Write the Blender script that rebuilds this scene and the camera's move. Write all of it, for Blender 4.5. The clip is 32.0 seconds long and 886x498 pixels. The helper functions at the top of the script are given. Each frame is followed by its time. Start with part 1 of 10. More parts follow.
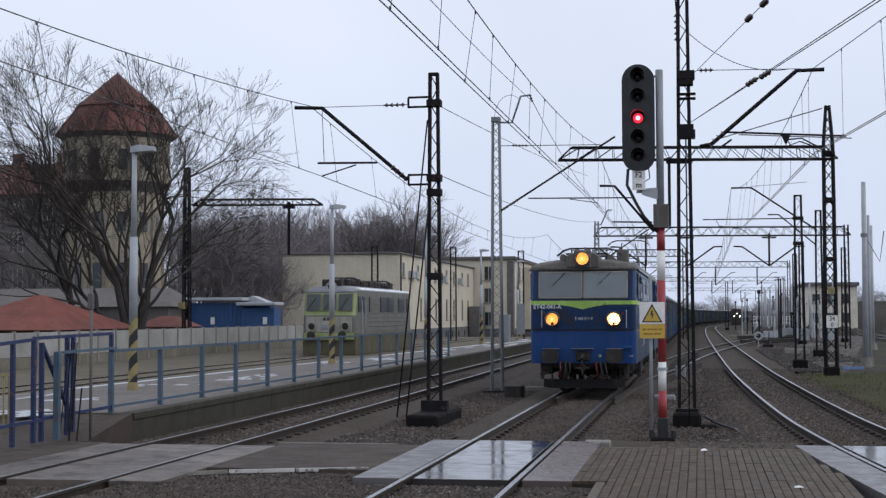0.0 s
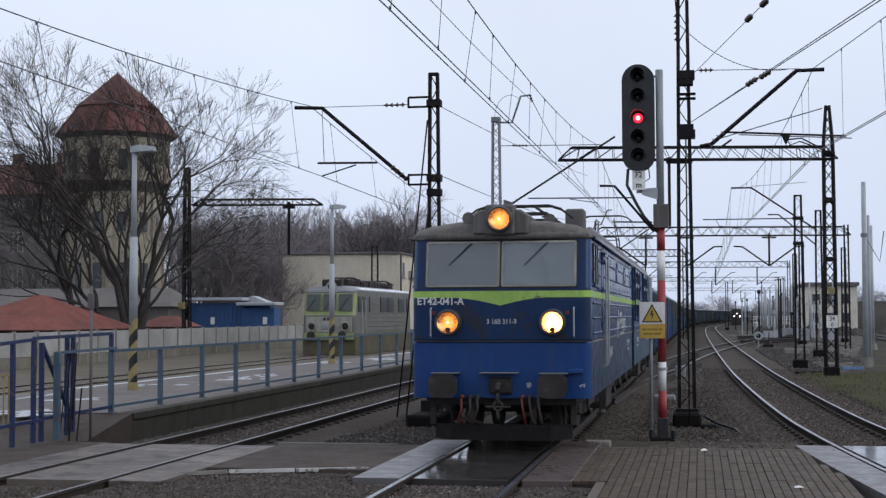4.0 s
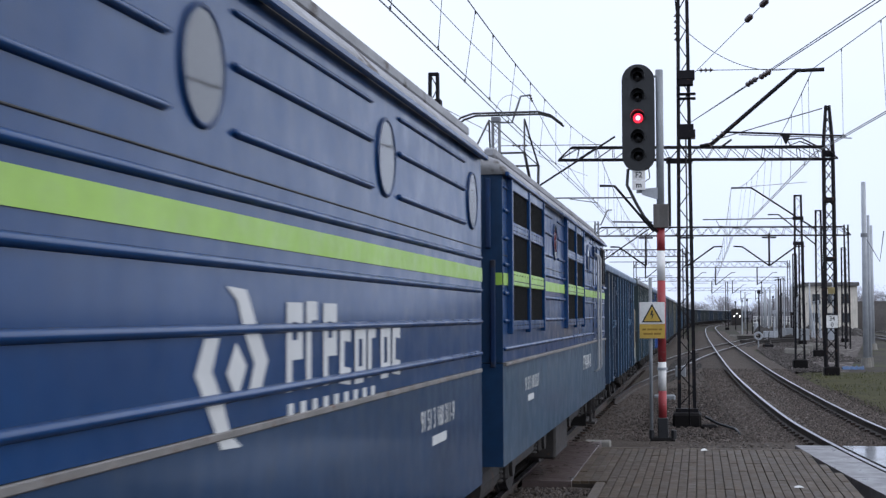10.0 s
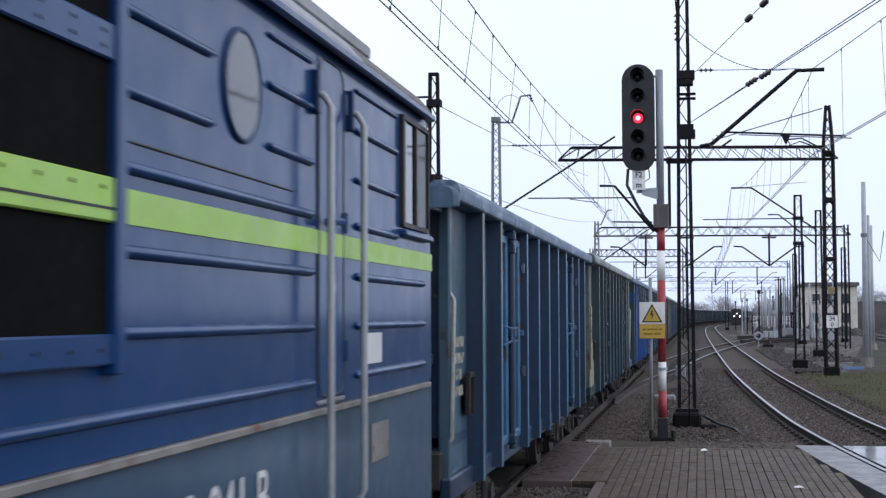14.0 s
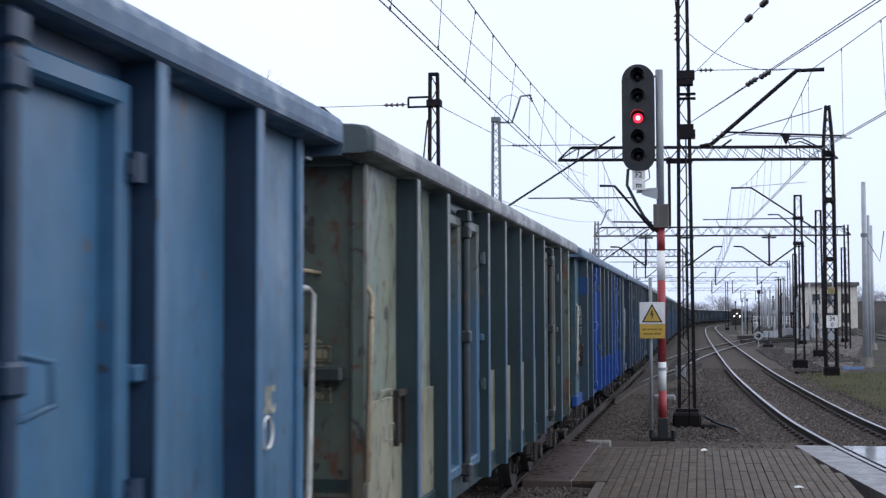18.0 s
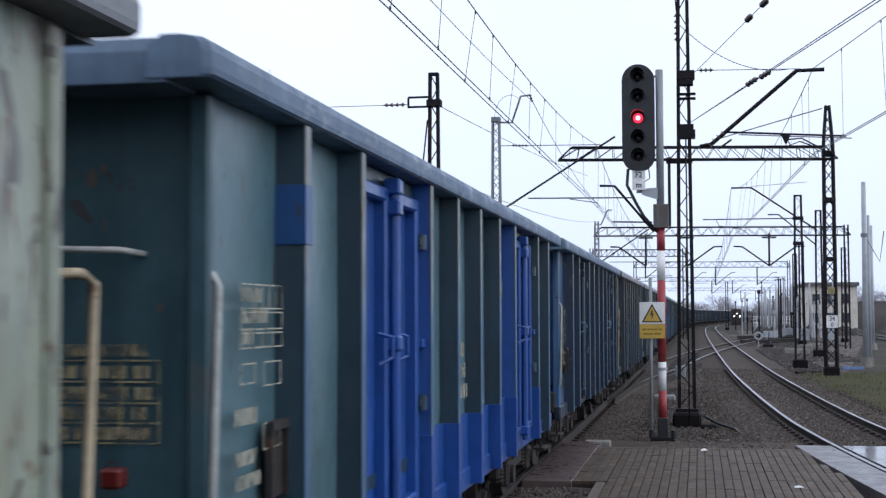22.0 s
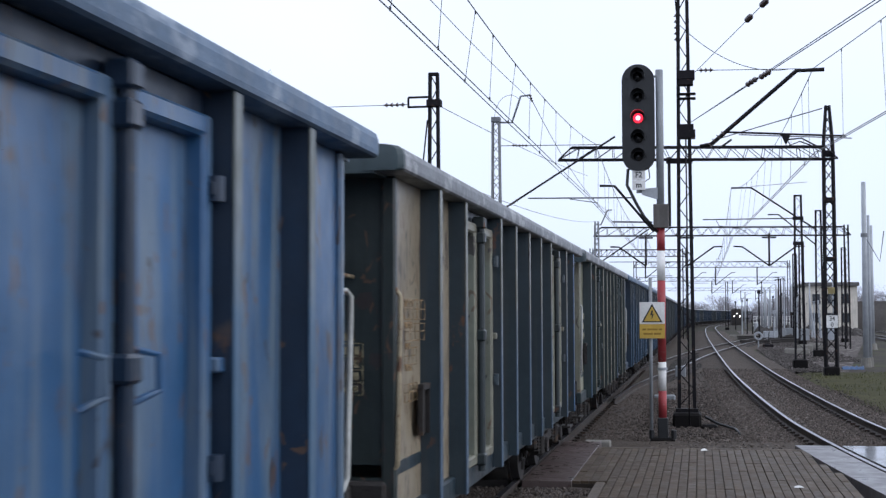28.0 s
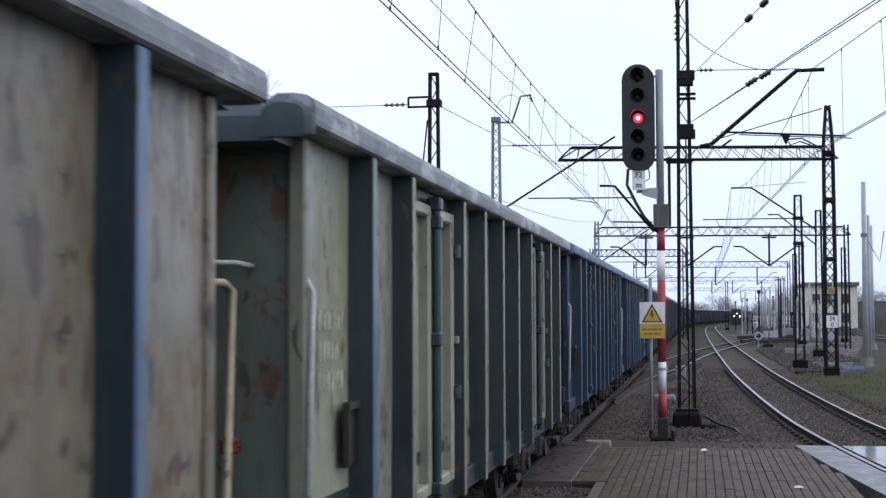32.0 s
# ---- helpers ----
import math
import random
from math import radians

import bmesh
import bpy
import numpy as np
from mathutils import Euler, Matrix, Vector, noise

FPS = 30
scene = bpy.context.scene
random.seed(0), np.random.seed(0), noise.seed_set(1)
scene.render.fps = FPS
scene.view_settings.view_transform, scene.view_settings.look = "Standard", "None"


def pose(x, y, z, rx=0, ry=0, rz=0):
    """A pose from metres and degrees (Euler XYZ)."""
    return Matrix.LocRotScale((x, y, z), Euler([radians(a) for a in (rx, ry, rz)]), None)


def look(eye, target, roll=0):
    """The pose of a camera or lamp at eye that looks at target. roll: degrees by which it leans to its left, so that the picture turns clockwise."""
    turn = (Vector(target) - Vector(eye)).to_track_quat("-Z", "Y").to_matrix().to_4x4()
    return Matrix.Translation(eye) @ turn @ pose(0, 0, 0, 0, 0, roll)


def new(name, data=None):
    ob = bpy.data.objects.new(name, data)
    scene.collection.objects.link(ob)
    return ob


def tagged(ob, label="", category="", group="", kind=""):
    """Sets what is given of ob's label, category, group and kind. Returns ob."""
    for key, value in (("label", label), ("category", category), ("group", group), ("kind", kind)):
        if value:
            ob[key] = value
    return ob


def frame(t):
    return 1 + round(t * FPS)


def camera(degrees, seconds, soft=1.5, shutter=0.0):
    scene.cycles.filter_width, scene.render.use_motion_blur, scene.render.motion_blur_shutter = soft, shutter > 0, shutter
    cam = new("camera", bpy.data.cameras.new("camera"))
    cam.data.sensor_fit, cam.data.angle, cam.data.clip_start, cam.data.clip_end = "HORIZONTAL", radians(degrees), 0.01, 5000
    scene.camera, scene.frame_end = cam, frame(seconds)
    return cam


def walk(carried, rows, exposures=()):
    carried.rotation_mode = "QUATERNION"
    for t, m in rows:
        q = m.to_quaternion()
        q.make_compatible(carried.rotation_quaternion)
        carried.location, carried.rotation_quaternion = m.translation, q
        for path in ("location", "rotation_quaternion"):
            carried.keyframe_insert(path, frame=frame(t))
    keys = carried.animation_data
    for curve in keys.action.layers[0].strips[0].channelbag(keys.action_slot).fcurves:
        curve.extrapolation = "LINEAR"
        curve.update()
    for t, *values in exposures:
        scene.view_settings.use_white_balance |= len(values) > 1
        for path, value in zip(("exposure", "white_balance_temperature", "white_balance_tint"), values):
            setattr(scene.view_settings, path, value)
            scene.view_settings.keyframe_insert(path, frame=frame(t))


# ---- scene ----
# The camera stands still beside the level crossing, 2.17 m above the rails.
cam = camera(34.96, 32.0, soft=1.35, shutter=0.45)
EYE = (0.0, 0.0, 2.17)
AIM = (-math.sin(0.1801) * math.cos(0.0472), math.cos(0.1801) * math.cos(0.0472), 2.17 + math.sin(0.0472))
walk(cam, [(0.0, look(EYE, AIM, -0.2)), (32.0, look(EYE, AIM, -0.2))],
     exposures=[(0.0, -0.06, 6540, 10), (5.5, 0.0, 6480, 10), (7.2, 0.15, 6420, 10), (8.8, 0.28, 6310, 11), (14.0, 0.31, 6250, 11), (32.0, 0.32, 6250, 11)])

# ---------------------------------------------------------------- light: overcast winter sky
world = bpy.data.worlds.new("world")
scene.world = world
world.use_nodes = True
wn, wl = world.node_tree.nodes, world.node_tree.links
wn.clear()
w_out = wn.new("ShaderNodeOutputWorld")
w_bg = wn.new("ShaderNodeBackground")
w_sky = wn.new("ShaderNodeTexSky")
w_sky.sky_type, w_sky.sun_disc = "NISHITA", False
w_sky.sun_elevation, w_sky.sun_rotation = radians(38), radians(98)
w_sky.dust_density, w_sky.air_density = 4.0, 1.0
w_gain = wn.new("ShaderNodeMix")
w_gain.data_type, w_gain.blend_type = "RGBA", "MIX"
w_gain.inputs[0].default_value = 0.93
w_sep, w_up, w_tone = wn.new("ShaderNodeSeparateXYZ"), wn.new("ShaderNodeMapRange"), wn.new("ShaderNodeMix")
w_up.inputs[1].default_value, w_up.inputs[2].default_value = 0.02, 0.28
w_tone.data_type = "RGBA"
w_tone.inputs[6].default_value = (7.15, 8.05, 10.1, 1)
w_tone.inputs[7].default_value = (8.75, 9.5, 11.1, 1)
wl.new(w_up.outputs[0], w_tone.inputs[0])
wl.new(w_tone.outputs[2], w_gain.inputs[7])
wl.new(w_sky.outputs[0], w_gain.inputs[6])
# soft cloud cover, slightly uneven
w_tc, w_no, w_rmp, w_mul = (wn.new("ShaderNodeTexCoord"), wn.new("ShaderNodeTexNoise"), wn.new("ShaderNodeMapRange"), wn.new("ShaderNodeMix"))
w_no.inputs["Scale"].default_value, w_no.inputs["Detail"].default_value = 3.2, 4.0
wl.new(w_tc.outputs["Generated"], w_no.inputs["Vector"])
wl.new(w_tc.outputs["Generated"], w_sep.inputs[0])
wl.new(w_sep.outputs[2], w_up.inputs[0])
w_rmp.inputs[3].default_value, w_rmp.inputs[4].default_value = 0.86, 1.12
wl.new(w_no.outputs[0], w_rmp.inputs[0])
w_mul.data_type, w_mul.blend_type = "RGBA", "MULTIPLY"
w_mul.inputs[0].default_value = 1.0
wl.new(w_gain.outputs[2], w_mul.inputs[6])
wl.new(w_rmp.outputs[0], w_mul.inputs[7])
wl.new(w_mul.outputs[2], w_bg.inputs[0])
w_bg.inputs[1].default_value = 0.1
wl.new(w_bg.outputs[0], w_out.inputs[0])

sun_data = bpy.data.lights.new("sun", "SUN")
sun_data.energy, sun_data.angle, sun_data.color = 0.8, radians(60), (1.0, 0.98, 0.95)
sun = new("sun", sun_data)
sun.matrix_basis = look((60, -8, 47), (0, 0, 0))


# ---------------------------------------------------------------- materials
def mat(name, col, rough=0.6, metal=0.0, var=0.25, scale=2.0, bump=0.15, bscale=45.0, spots=None, streak=None, spec=0.5, coat=0.0,
        island=0.0, rnd=0.0, glow=None, stretch=None, scars=()):
    """A worn surface: base colour with two scales of variation, optional spots (colour, share, scale) and streaks (colour, strength)."""
    m = bpy.data.materials.new(name)
    m.use_nodes = True
    n, l = m.node_tree.nodes, m.node_tree.links
    b = n["Principled BSDF"]
    b.inputs["Roughness"].default_value, b.inputs["Metallic"].default_value = rough, metal
    b.inputs["Specular IOR Level"].default_value = spec
    b.inputs["Coat Weight"].default_value = coat
    b.inputs["Coat Roughness"].default_value = 0.12
    tc, info = n.new("ShaderNodeTexCoord"), n.new("ShaderNodeObjectInfo")
    off = n.new("ShaderNodeVectorMath")
    off.operation = "MULTIPLY_ADD"
    off.inputs[0].default_value = (1, 1, 1)
    l.new(info.outputs["Random"], off.inputs[0])
    off.inputs[1].default_value = (37.0, 53.0, 11.0)
    l.new(tc.outputs["Object"], off.inputs[2])
    vec = off.outputs[0]

    def noise_at(sc, detail=4.0, vector=vec, rgh=0.55):
        t = n.new("ShaderNodeTexNoise")
        t.inputs["Scale"].default_value, t.inputs["Detail"].default_value, t.inputs["Roughness"].default_value = sc, detail, rgh
        l.new(vector, t.inputs["Vector"])
        return t.outputs[0]

    def ranged(v, a, b2, c, d):
        t = n.new("ShaderNodeMapRange")
        for i, x in enumerate((a, b2, c, d)):
            t.inputs[i + 1].default_value = x
        l.new(v, t.inputs[0])
        return t.outputs[0]

    def mixed(kind, fac, x, y):
        t = n.new("ShaderNodeMix")
        t.data_type, t.blend_type = "RGBA", kind
        for sock, val in ((t.inputs[0], fac), (t.inputs[6], x), (t.inputs[7], y)):
            if isinstance(val, (float, int)):
                sock.default_value = val
            elif isinstance(val, tuple):
                sock.default_value = (*val, 1) if len(val) == 3 else val
            else:
                l.new(val, sock)
        return t.outputs[2]

    c = mixed("MULTIPLY", 1.0, col, ranged(noise_at(scale), 0.25, 0.75, 1 - var, 1 + var * 0.8))
    c = mixed("MULTIPLY", 1.0, c, ranged(noise_at(scale * 9, 5.0), 0.25, 0.75, 1 - var * 0.6, 1 + var * 0.5))
    if rnd:
        c = mixed("MULTIPLY", 1.0, c, ranged(info.outputs["Random"], 0, 1, 1 - rnd, 1 + rnd))
    if island:
        g = n.new("ShaderNodeNewGeometry")
        c = mixed("MULTIPLY", 1.0, c, ranged(g.outputs["Random Per Island"], 0, 1, 1 - island, 1 + island))
    if streak:
        mp = n.new("ShaderNodeMapping")
        mp.inputs["Scale"].default_value = (9, 9, 0.55)
        l.new(vec, mp.inputs["Vector"])
        c = mixed("MIX", ranged(noise_at(1.0, 5.0, mp.outputs[0]), 0.48, 0.72, 0.0, streak[1]), c, streak[0])
    if spots:
        sv = vec
        if stretch:
            sm = n.new("ShaderNodeMapping")
            sm.inputs["Scale"].default_value = stretch
            l.new(vec, sm.inputs["Vector"])
            sv = sm.outputs[0]
        c = mixed("MIX", ranged(noise_at(spots[2], 6.0, sv, 0.65), 0.72 - spots[1], 0.78 - spots[1], 0.0, 0.9), c, spots[0])
    for tone, share, sc, sharp, strength in scars:
        # knocks and scratches: curled, upright blotches
        gm = n.new("ShaderNodeMapping")
        gm.inputs["Scale"].default_value = (1, 1.7, 0.6)
        gm.inputs["Location"].default_value = (sc, sc * 2.3, 0)
        l.new(vec, gm.inputs["Vector"])
        t = n.new("ShaderNodeTexNoise")
        t.inputs["Scale"].default_value, t.inputs["Detail"].default_value, t.inputs["Distortion"].default_value = sc, 3.0, 1.3
        l.new(gm.outputs[0], t.inputs["Vector"])
        c = mixed("MIX", ranged(t.outputs[0], 0.7 - share, 0.7 - share + sharp, 0.0, strength), c, tone)
    l.new(c, b.inputs["Base Color"])
    l.new(ranged(noise_at(scale * 4), 0.3, 0.7, max(rough - 0.12, 0.02), min(rough + 0.12, 1)), b.inputs["Roughness"])
    if bump:
        bp = n.new("ShaderNodeBump")
        bp.inputs["Strength"].default_value, bp.inputs["Distance"].default_value = bump, 0.02
        l.new(noise_at(bscale, 6.0), bp.inputs["Height"])
        l.new(bp.outputs[0], b.inputs["Normal"])
    if glow:
        b.inputs["Emission Color"].default_value = (*glow[0], 1)
        b.inputs["Emission Strength"].default_value = glow[1]
    return m


def glass(name, tint=(0.8, 0.85, 0.85), floor=0.06, sheen=0.9):
    m = bpy.data.materials.new(name)
    m.use_nodes = True
    n, l = m.node_tree.nodes, m.node_tree.links
    n.clear()
    o, mx, tr, gl, fr = (n.new("ShaderNodeOutputMaterial"), n.new("ShaderNodeMixShader"), n.new("ShaderNodeBsdfTransparent"),
                         n.new("ShaderNodeBsdfGlossy"), n.new("ShaderNodeFresnel"))
    ad = n.new("ShaderNodeMath")
    ad.operation, ad.inputs[1].default_value = "ADD", floor
    tr.inputs[0].default_value = (*tint, 1)
    gl.inputs["Roughness"].default_value = 0.04
    gl.inputs["Color"].default_value = (sheen, sheen, sheen, 1)
    fr.inputs[0].default_value = 1.5
    l.new(fr.outputs[0], ad.inputs[0])
    l.new(ad.outputs[0], mx.inputs[0])
    l.new(tr.outputs[0], mx.inputs[1])
    l.new(gl.outputs[0], mx.inputs[2])
    l.new(mx.outputs[0], o.inputs[0])
    return m


RUST = (0.115, 0.05, 0.025)
M_ground = mat("ground_earth", (0.042, 0.036, 0.032), 0.95, var=0.4, scale=0.25, bump=0.5, bscale=6, spots=((0.055, 0.06, 0.03), 0.2, 0.35), spec=0.1)
M_ballast = mat("ballast", (0.046, 0.037, 0.031), 0.9, var=0.4, scale=0.8, bump=1.0, bscale=16, spots=((0.088, 0.07, 0.056), 0.24, 17), spec=0.15)
M_stone = mat("ballast_stone", (0.078, 0.064, 0.056), 0.85, var=0.3, scale=3, bump=0.3, bscale=30, island=0.45, spec=0.2)
M_rail = mat("rail_side", (0.03, 0.023, 0.019), 0.75, 0.2, spots=((0.055, 0.03, 0.018), 0.2, 8), scale=3)
M_railtop_dull = mat("dull_rail_head", (0.2, 0.2, 0.21), 0.35, 0.9, var=0.2, scale=4, bump=0.05)
M_railtop = mat("rail_head", (0.3, 0.3, 0.33), 0.32, 1.0, var=0.12, scale=4, bump=0.03)
M_sleeper = mat("sleeper", (0.042, 0.037, 0.034), 0.9, var=0.35, scale=3, bump=0.4, rnd=0.25)
M_concrete = mat("concrete", (0.2, 0.19, 0.17), 0.85, var=0.3, scale=1.2, bump=0.3, streak=((0.12, 0.11, 0.09), 0.5))
M_plinth = mat("dark_concrete", (0.01, 0.009, 0.009), 0.85, spec=0.12, var=0.35, scale=2, bump=0.4)
M_platform_face = mat("platform_face", (0.038, 0.033, 0.024), 0.9, var=0.35, scale=1.5, bump=0.4, streak=((0.03, 0.04, 0.018), 0.7))
M_platform = mat("platform_asphalt", (0.115, 0.098, 0.088), 0.7, var=0.35, scale=0.6, bump=0.3, bscale=60, spots=((0.13, 0.13, 0.13), 0.12, 0.7))
M_road = mat("crossing_asphalt", (0.062, 0.048, 0.04), 0.75, var=0.3, scale=0.7, bump=0.4, bscale=50, spec=0.2, spots=((0.035, 0.028, 0.024), 0.16, 1.2))
M_panel = mat("crossing_panel", (0.115, 0.108, 0.112), 0.38, var=0.3, scale=0.8, bump=0.1, bscale=25, spec=0.5, rnd=0.1)
M_panel_wet = mat("wet_crossing_panel", (0.045, 0.041, 0.04), 0.09, var=0.4, scale=0.6, bump=0.015, bscale=6, spec=0.6)
M_paver = mat("paver", (0.068, 0.049, 0.033), 0.6, var=0.32, scale=1.1, bump=0.25, rnd=0.08, spec=0.15)
M_panel_mauve = mat("mauve_crossing_slab", (0.102, 0.077, 0.072), 0.34, var=0.3, scale=1.2, bump=0.12, bscale=25, spec=0.4, rnd=0.12)
M_kerb_brown = mat("dirty_kerb", (0.1, 0.08, 0.064), 0.85, var=0.35, scale=2, bump=0.3)
M_joint = mat("paver_joint", (0.026, 0.019, 0.014), 0.95, var=0.2, scale=8)
M_white = mat("white_paint", (0.75, 0.74, 0.72), 0.6, var=0.15, scale=3)
M_kerb_white = mat("worn_white_kerb", (0.46, 0.45, 0.43), 0.7, var=0.3, scale=3, spots=((0.12, 0.1, 0.085), 0.2, 5))
M_snow = mat("old_snow", (0.42, 0.44, 0.47), 0.6, var=0.12, scale=4, bump=0.4, bscale=18, spots=((0.35, 0.33, 0.3), 0.12, 3))
M_steel_dark = mat("dark_painted_steel", (0.011, 0.01, 0.0125), 0.65, 0.1, spec=0.2, var=0.35, scale=3, spots=((0.06, 0.035, 0.026), 0.13, 5))
M_zinc = mat("galvanised_steel", (0.2, 0.21, 0.225), 0.6, 0.4, var=0.2, scale=4)
M_grey = mat("grey_paint", (0.22, 0.235, 0.25), 0.5, var=0.18, scale=3)
M_lightgrey = mat("light_grey_paint", (0.34, 0.36, 0.385), 0.5, var=0.15, scale=3)
M_black = mat("black_paint", (0.012, 0.013, 0.015), 0.45, var=0.3, scale=4)
M_red = mat("red_paint", (0.3, 0.035, 0.04), 0.55, var=0.2, scale=4, spots=((0.3, 0.2, 0.18), 0.1, 9))
M_yellow = mat("yellow_paint", (0.55, 0.36, 0.06), 0.5, var=0.12, scale=4)
M_palm = mat("faded_yellow", (0.26, 0.21, 0.09), 0.7, var=0.25, scale=5)
M_wire = mat("wire", (0.05, 0.052, 0.055), 0.5, 0.4, var=0.1, bump=0)
M_insul = mat("insulator", (0.05, 0.03, 0.028), 0.25, var=0.2, scale=6)
M_fence = mat("blue_railing", (0.014, 0.026, 0.09), 0.55, var=0.25, scale=3, spots=((0.12, 0.07, 0.05), 0.14, 9))
M_fence2 = mat("grey_blue_railing", (0.06, 0.1, 0.145), 0.6, var=0.25, scale=3, spots=((0.12, 0.07, 0.05), 0.14, 9))
M_wall = mat("wall_panel", (0.3, 0.295, 0.285), 0.85, var=0.25, scale=0.8, bump=0.25, rnd=0.08, streak=((0.2, 0.19, 0.15), 0.4))
M_cream = mat("cream_render", (0.56, 0.51, 0.41), 0.85, var=0.14, scale=0.4, bump=0.15, streak=((0.34, 0.29, 0.2), 0.3))
M_stoneplinth = mat("grey_plinth", (0.12, 0.115, 0.115), 0.85, var=0.3, scale=2)
M_window = mat("window_dark", (0.035, 0.04, 0.045), 0.15, var=0.4, scale=1.5, bump=0, rnd=0.4)
M_frame = mat("window_frame", (0.3, 0.28, 0.25), 0.6)
M_tower = mat("tower_plaster", (0.3, 0.265, 0.2), 0.9, var=0.3, scale=0.35, bump=0.3, streak=((0.12, 0.105, 0.08), 0.6))
M_rooftile_dark = mat("dark_red_roof_tile", (0.1, 0.034, 0.027), 0.8, var=0.35, scale=0.7, bump=0.6, bscale=7)
M_panel_dull = mat("dull_crossing_panel", (0.118, 0.098, 0.085), 0.5, var=0.4, spec=0.25, spots=((0.045, 0.038, 0.034), 0.18, 1.5), scale=0.8, bump=0.2, bscale=25, rnd=0.1)
M_rooftile = mat("red_roof_tile", (0.15, 0.04, 0.028), 0.8, var=0.35, scale=0.7, bump=0.6, bscale=7)
M_brick = mat("old_brick", (0.16, 0.09, 0.065), 0.9, var=0.3, scale=0.5, bump=0.3)
M_oldgrey = mat("old_grey_render", (0.11, 0.1, 0.095), 0.9, var=0.3, scale=0.3, bump=0.2)
M_blueshed = mat("blue_shed", (0.022, 0.075, 0.2), 0.6, var=0.2, scale=1)
M_bark = mat("bark", (0.036, 0.03, 0.027), 0.95, var=0.35, scale=3, bump=0.5, bscale=14)
M_twig = mat("twigs", (0.035, 0.028, 0.025), 0.95, var=0.3, scale=2, bump=0)
# skyline trees: wood colour lightened to imitate distance haze
M_hazed_wood = mat("hazed_skyline_twigs", (0.26, 0.25, 0.265), 0.95, var=0.3, scale=0.3, bump=0)
# bark and twigs behind the station, paled in the base colour as mist would
M_hazed_bark = mat("hazed_bark", (0.14, 0.124, 0.125), 0.95, var=0.3, scale=1, bump=0.2)
M_hazed_twig = mat("hazed_twigs", (0.175, 0.155, 0.16), 0.95, var=0.3, scale=0.3, bump=0)
M_grass = mat("grass", (0.075, 0.08, 0.03), 0.9, var=0.4, scale=1, island=0.4, bump=0)
M_turf = mat("turf", (0.052, 0.05, 0.022), 0.95, var=0.4, scale=1.2, bump=0.6, bscale=22, spec=0.1)
M_lens = mat("dark_lens", (0.01, 0.01, 0.012), 0.12, var=0.1, bump=0)
M_redlight = mat("red_signal_light", (0.6, 0.02, 0.03), 0.3, bump=0, glow=((1.0, 0.02, 0.045), 2.0))
# far gantry steel: greyer base colour stands for aerial haze
M_hazed_steel = mat("hazed_grey_steel", (0.085, 0.085, 0.092), 0.7, var=0.3, scale=3)
M_farlight = mat("far_lamp_light", (1, 1, 1), 0.3, bump=0, glow=((1, 0.97, 0.9), 12.0))
M_redcore = mat("red_signal_core", (1, 0.3, 0.3), 0.3, bump=0, glow=((1.0, 0.2, 0.27), 4.5))
M_bowl = mat("headlamp_bowl", (0.8, 0.42, 0.17), 0.2, 1.0, var=0.25, scale=9, bump=0, glow=((1.0, 0.3, 0.07), 0.1))
M_bulb = mat("headlight_bulb", (1, 0.85, 0.6), 0.3, bump=0, glow=((1.0, 0.66, 0.34), 2.8))
M_bulb_hot = mat("full_headlight_bulb", (1, 0.9, 0.7), 0.3, bump=0, glow=((1.0, 0.8, 0.5), 16.0))
M_loco_nose = mat("loco_navy_front", (0.006, 0.026, 0.085), 0.45, var=0.22, scale=1.2, bump=0.06, spec=0.2, coat=0.06, streak=((0.024, 0.03, 0.048), 0.5), spots=((0.022, 0.024, 0.032), 0.16, 1.6))
M_loco_front = mat("loco_blue_front", (0.005, 0.04, 0.155), 0.4, var=0.16, scale=1.2, bump=0.06, spec=0.25, coat=0.08, streak=((0.03, 0.05, 0.1), 0.35))
M_loco_side = mat("loco_blue_side", (0.005, 0.038, 0.128), 0.45, var=0.16, scale=0.9, bump=0.05, spec=0.08, coat=0.55, streak=((0.014, 0.05, 0.135), 0.28))
M_loco_low = mat("loco_grey_blue", (0.015, 0.041, 0.095), 0.42, var=0.18, scale=0.9, bump=0.06, spec=0.1, coat=0.4, streak=((0.06, 0.08, 0.115), 0.25))
M_loco_low_dusty = mat("loco_dusty_blue", (0.038, 0.075, 0.122), 0.45, var=0.2, scale=0.9, bump=0.06, spec=0.12, coat=0.3, streak=((0.08, 0.095, 0.12), 0.3))
M_seam = mat("dusty_seam", (0.17, 0.16, 0.15), 0.6, var=0.4, scale=5, spots=(RUST, 0.14, 7))
M_lime = mat("lime_stripe", (0.29, 0.48, 0.07), 0.4, var=0.14, scale=2, bump=0.04)
M_loco_roof = mat("loco_roof_grey", (0.27, 0.275, 0.29), 0.7, var=0.3, scale=1.6, bump=0.2, spots=((0.06, 0.045, 0.035), 0.14, 3))
M_cowl = mat("loco_cowl", (0.1, 0.092, 0.085), 0.7, var=0.3, scale=2, streak=((0.2, 0.19, 0.18), 0.4))
M_guard = mat("sooty_rail_guard", (0.011, 0.01, 0.01), 0.85, var=0.4, scale=3, bump=0.3, spec=0.2)
M_under = mat("underframe", (0.022, 0.019, 0.018), 0.8, var=0.4, scale=3, bump=0.3, spots=((0.07, 0.04, 0.025), 0.14, 6))
M_smear = mat("dried_dirt", (0.185, 0.22, 0.25), 0.7, var=0.3, scale=6, bump=0)
# blind tinted grey-blue to stand for sky mirrored in the windscreens
M_blind = mat("sky_toned_blind", (0.13, 0.16, 0.19), 0.7, var=0.16, scale=2.5, bump=0.05)
M_rubber = mat("rubber", (0.015, 0.015, 0.016), 0.6, var=0.2)
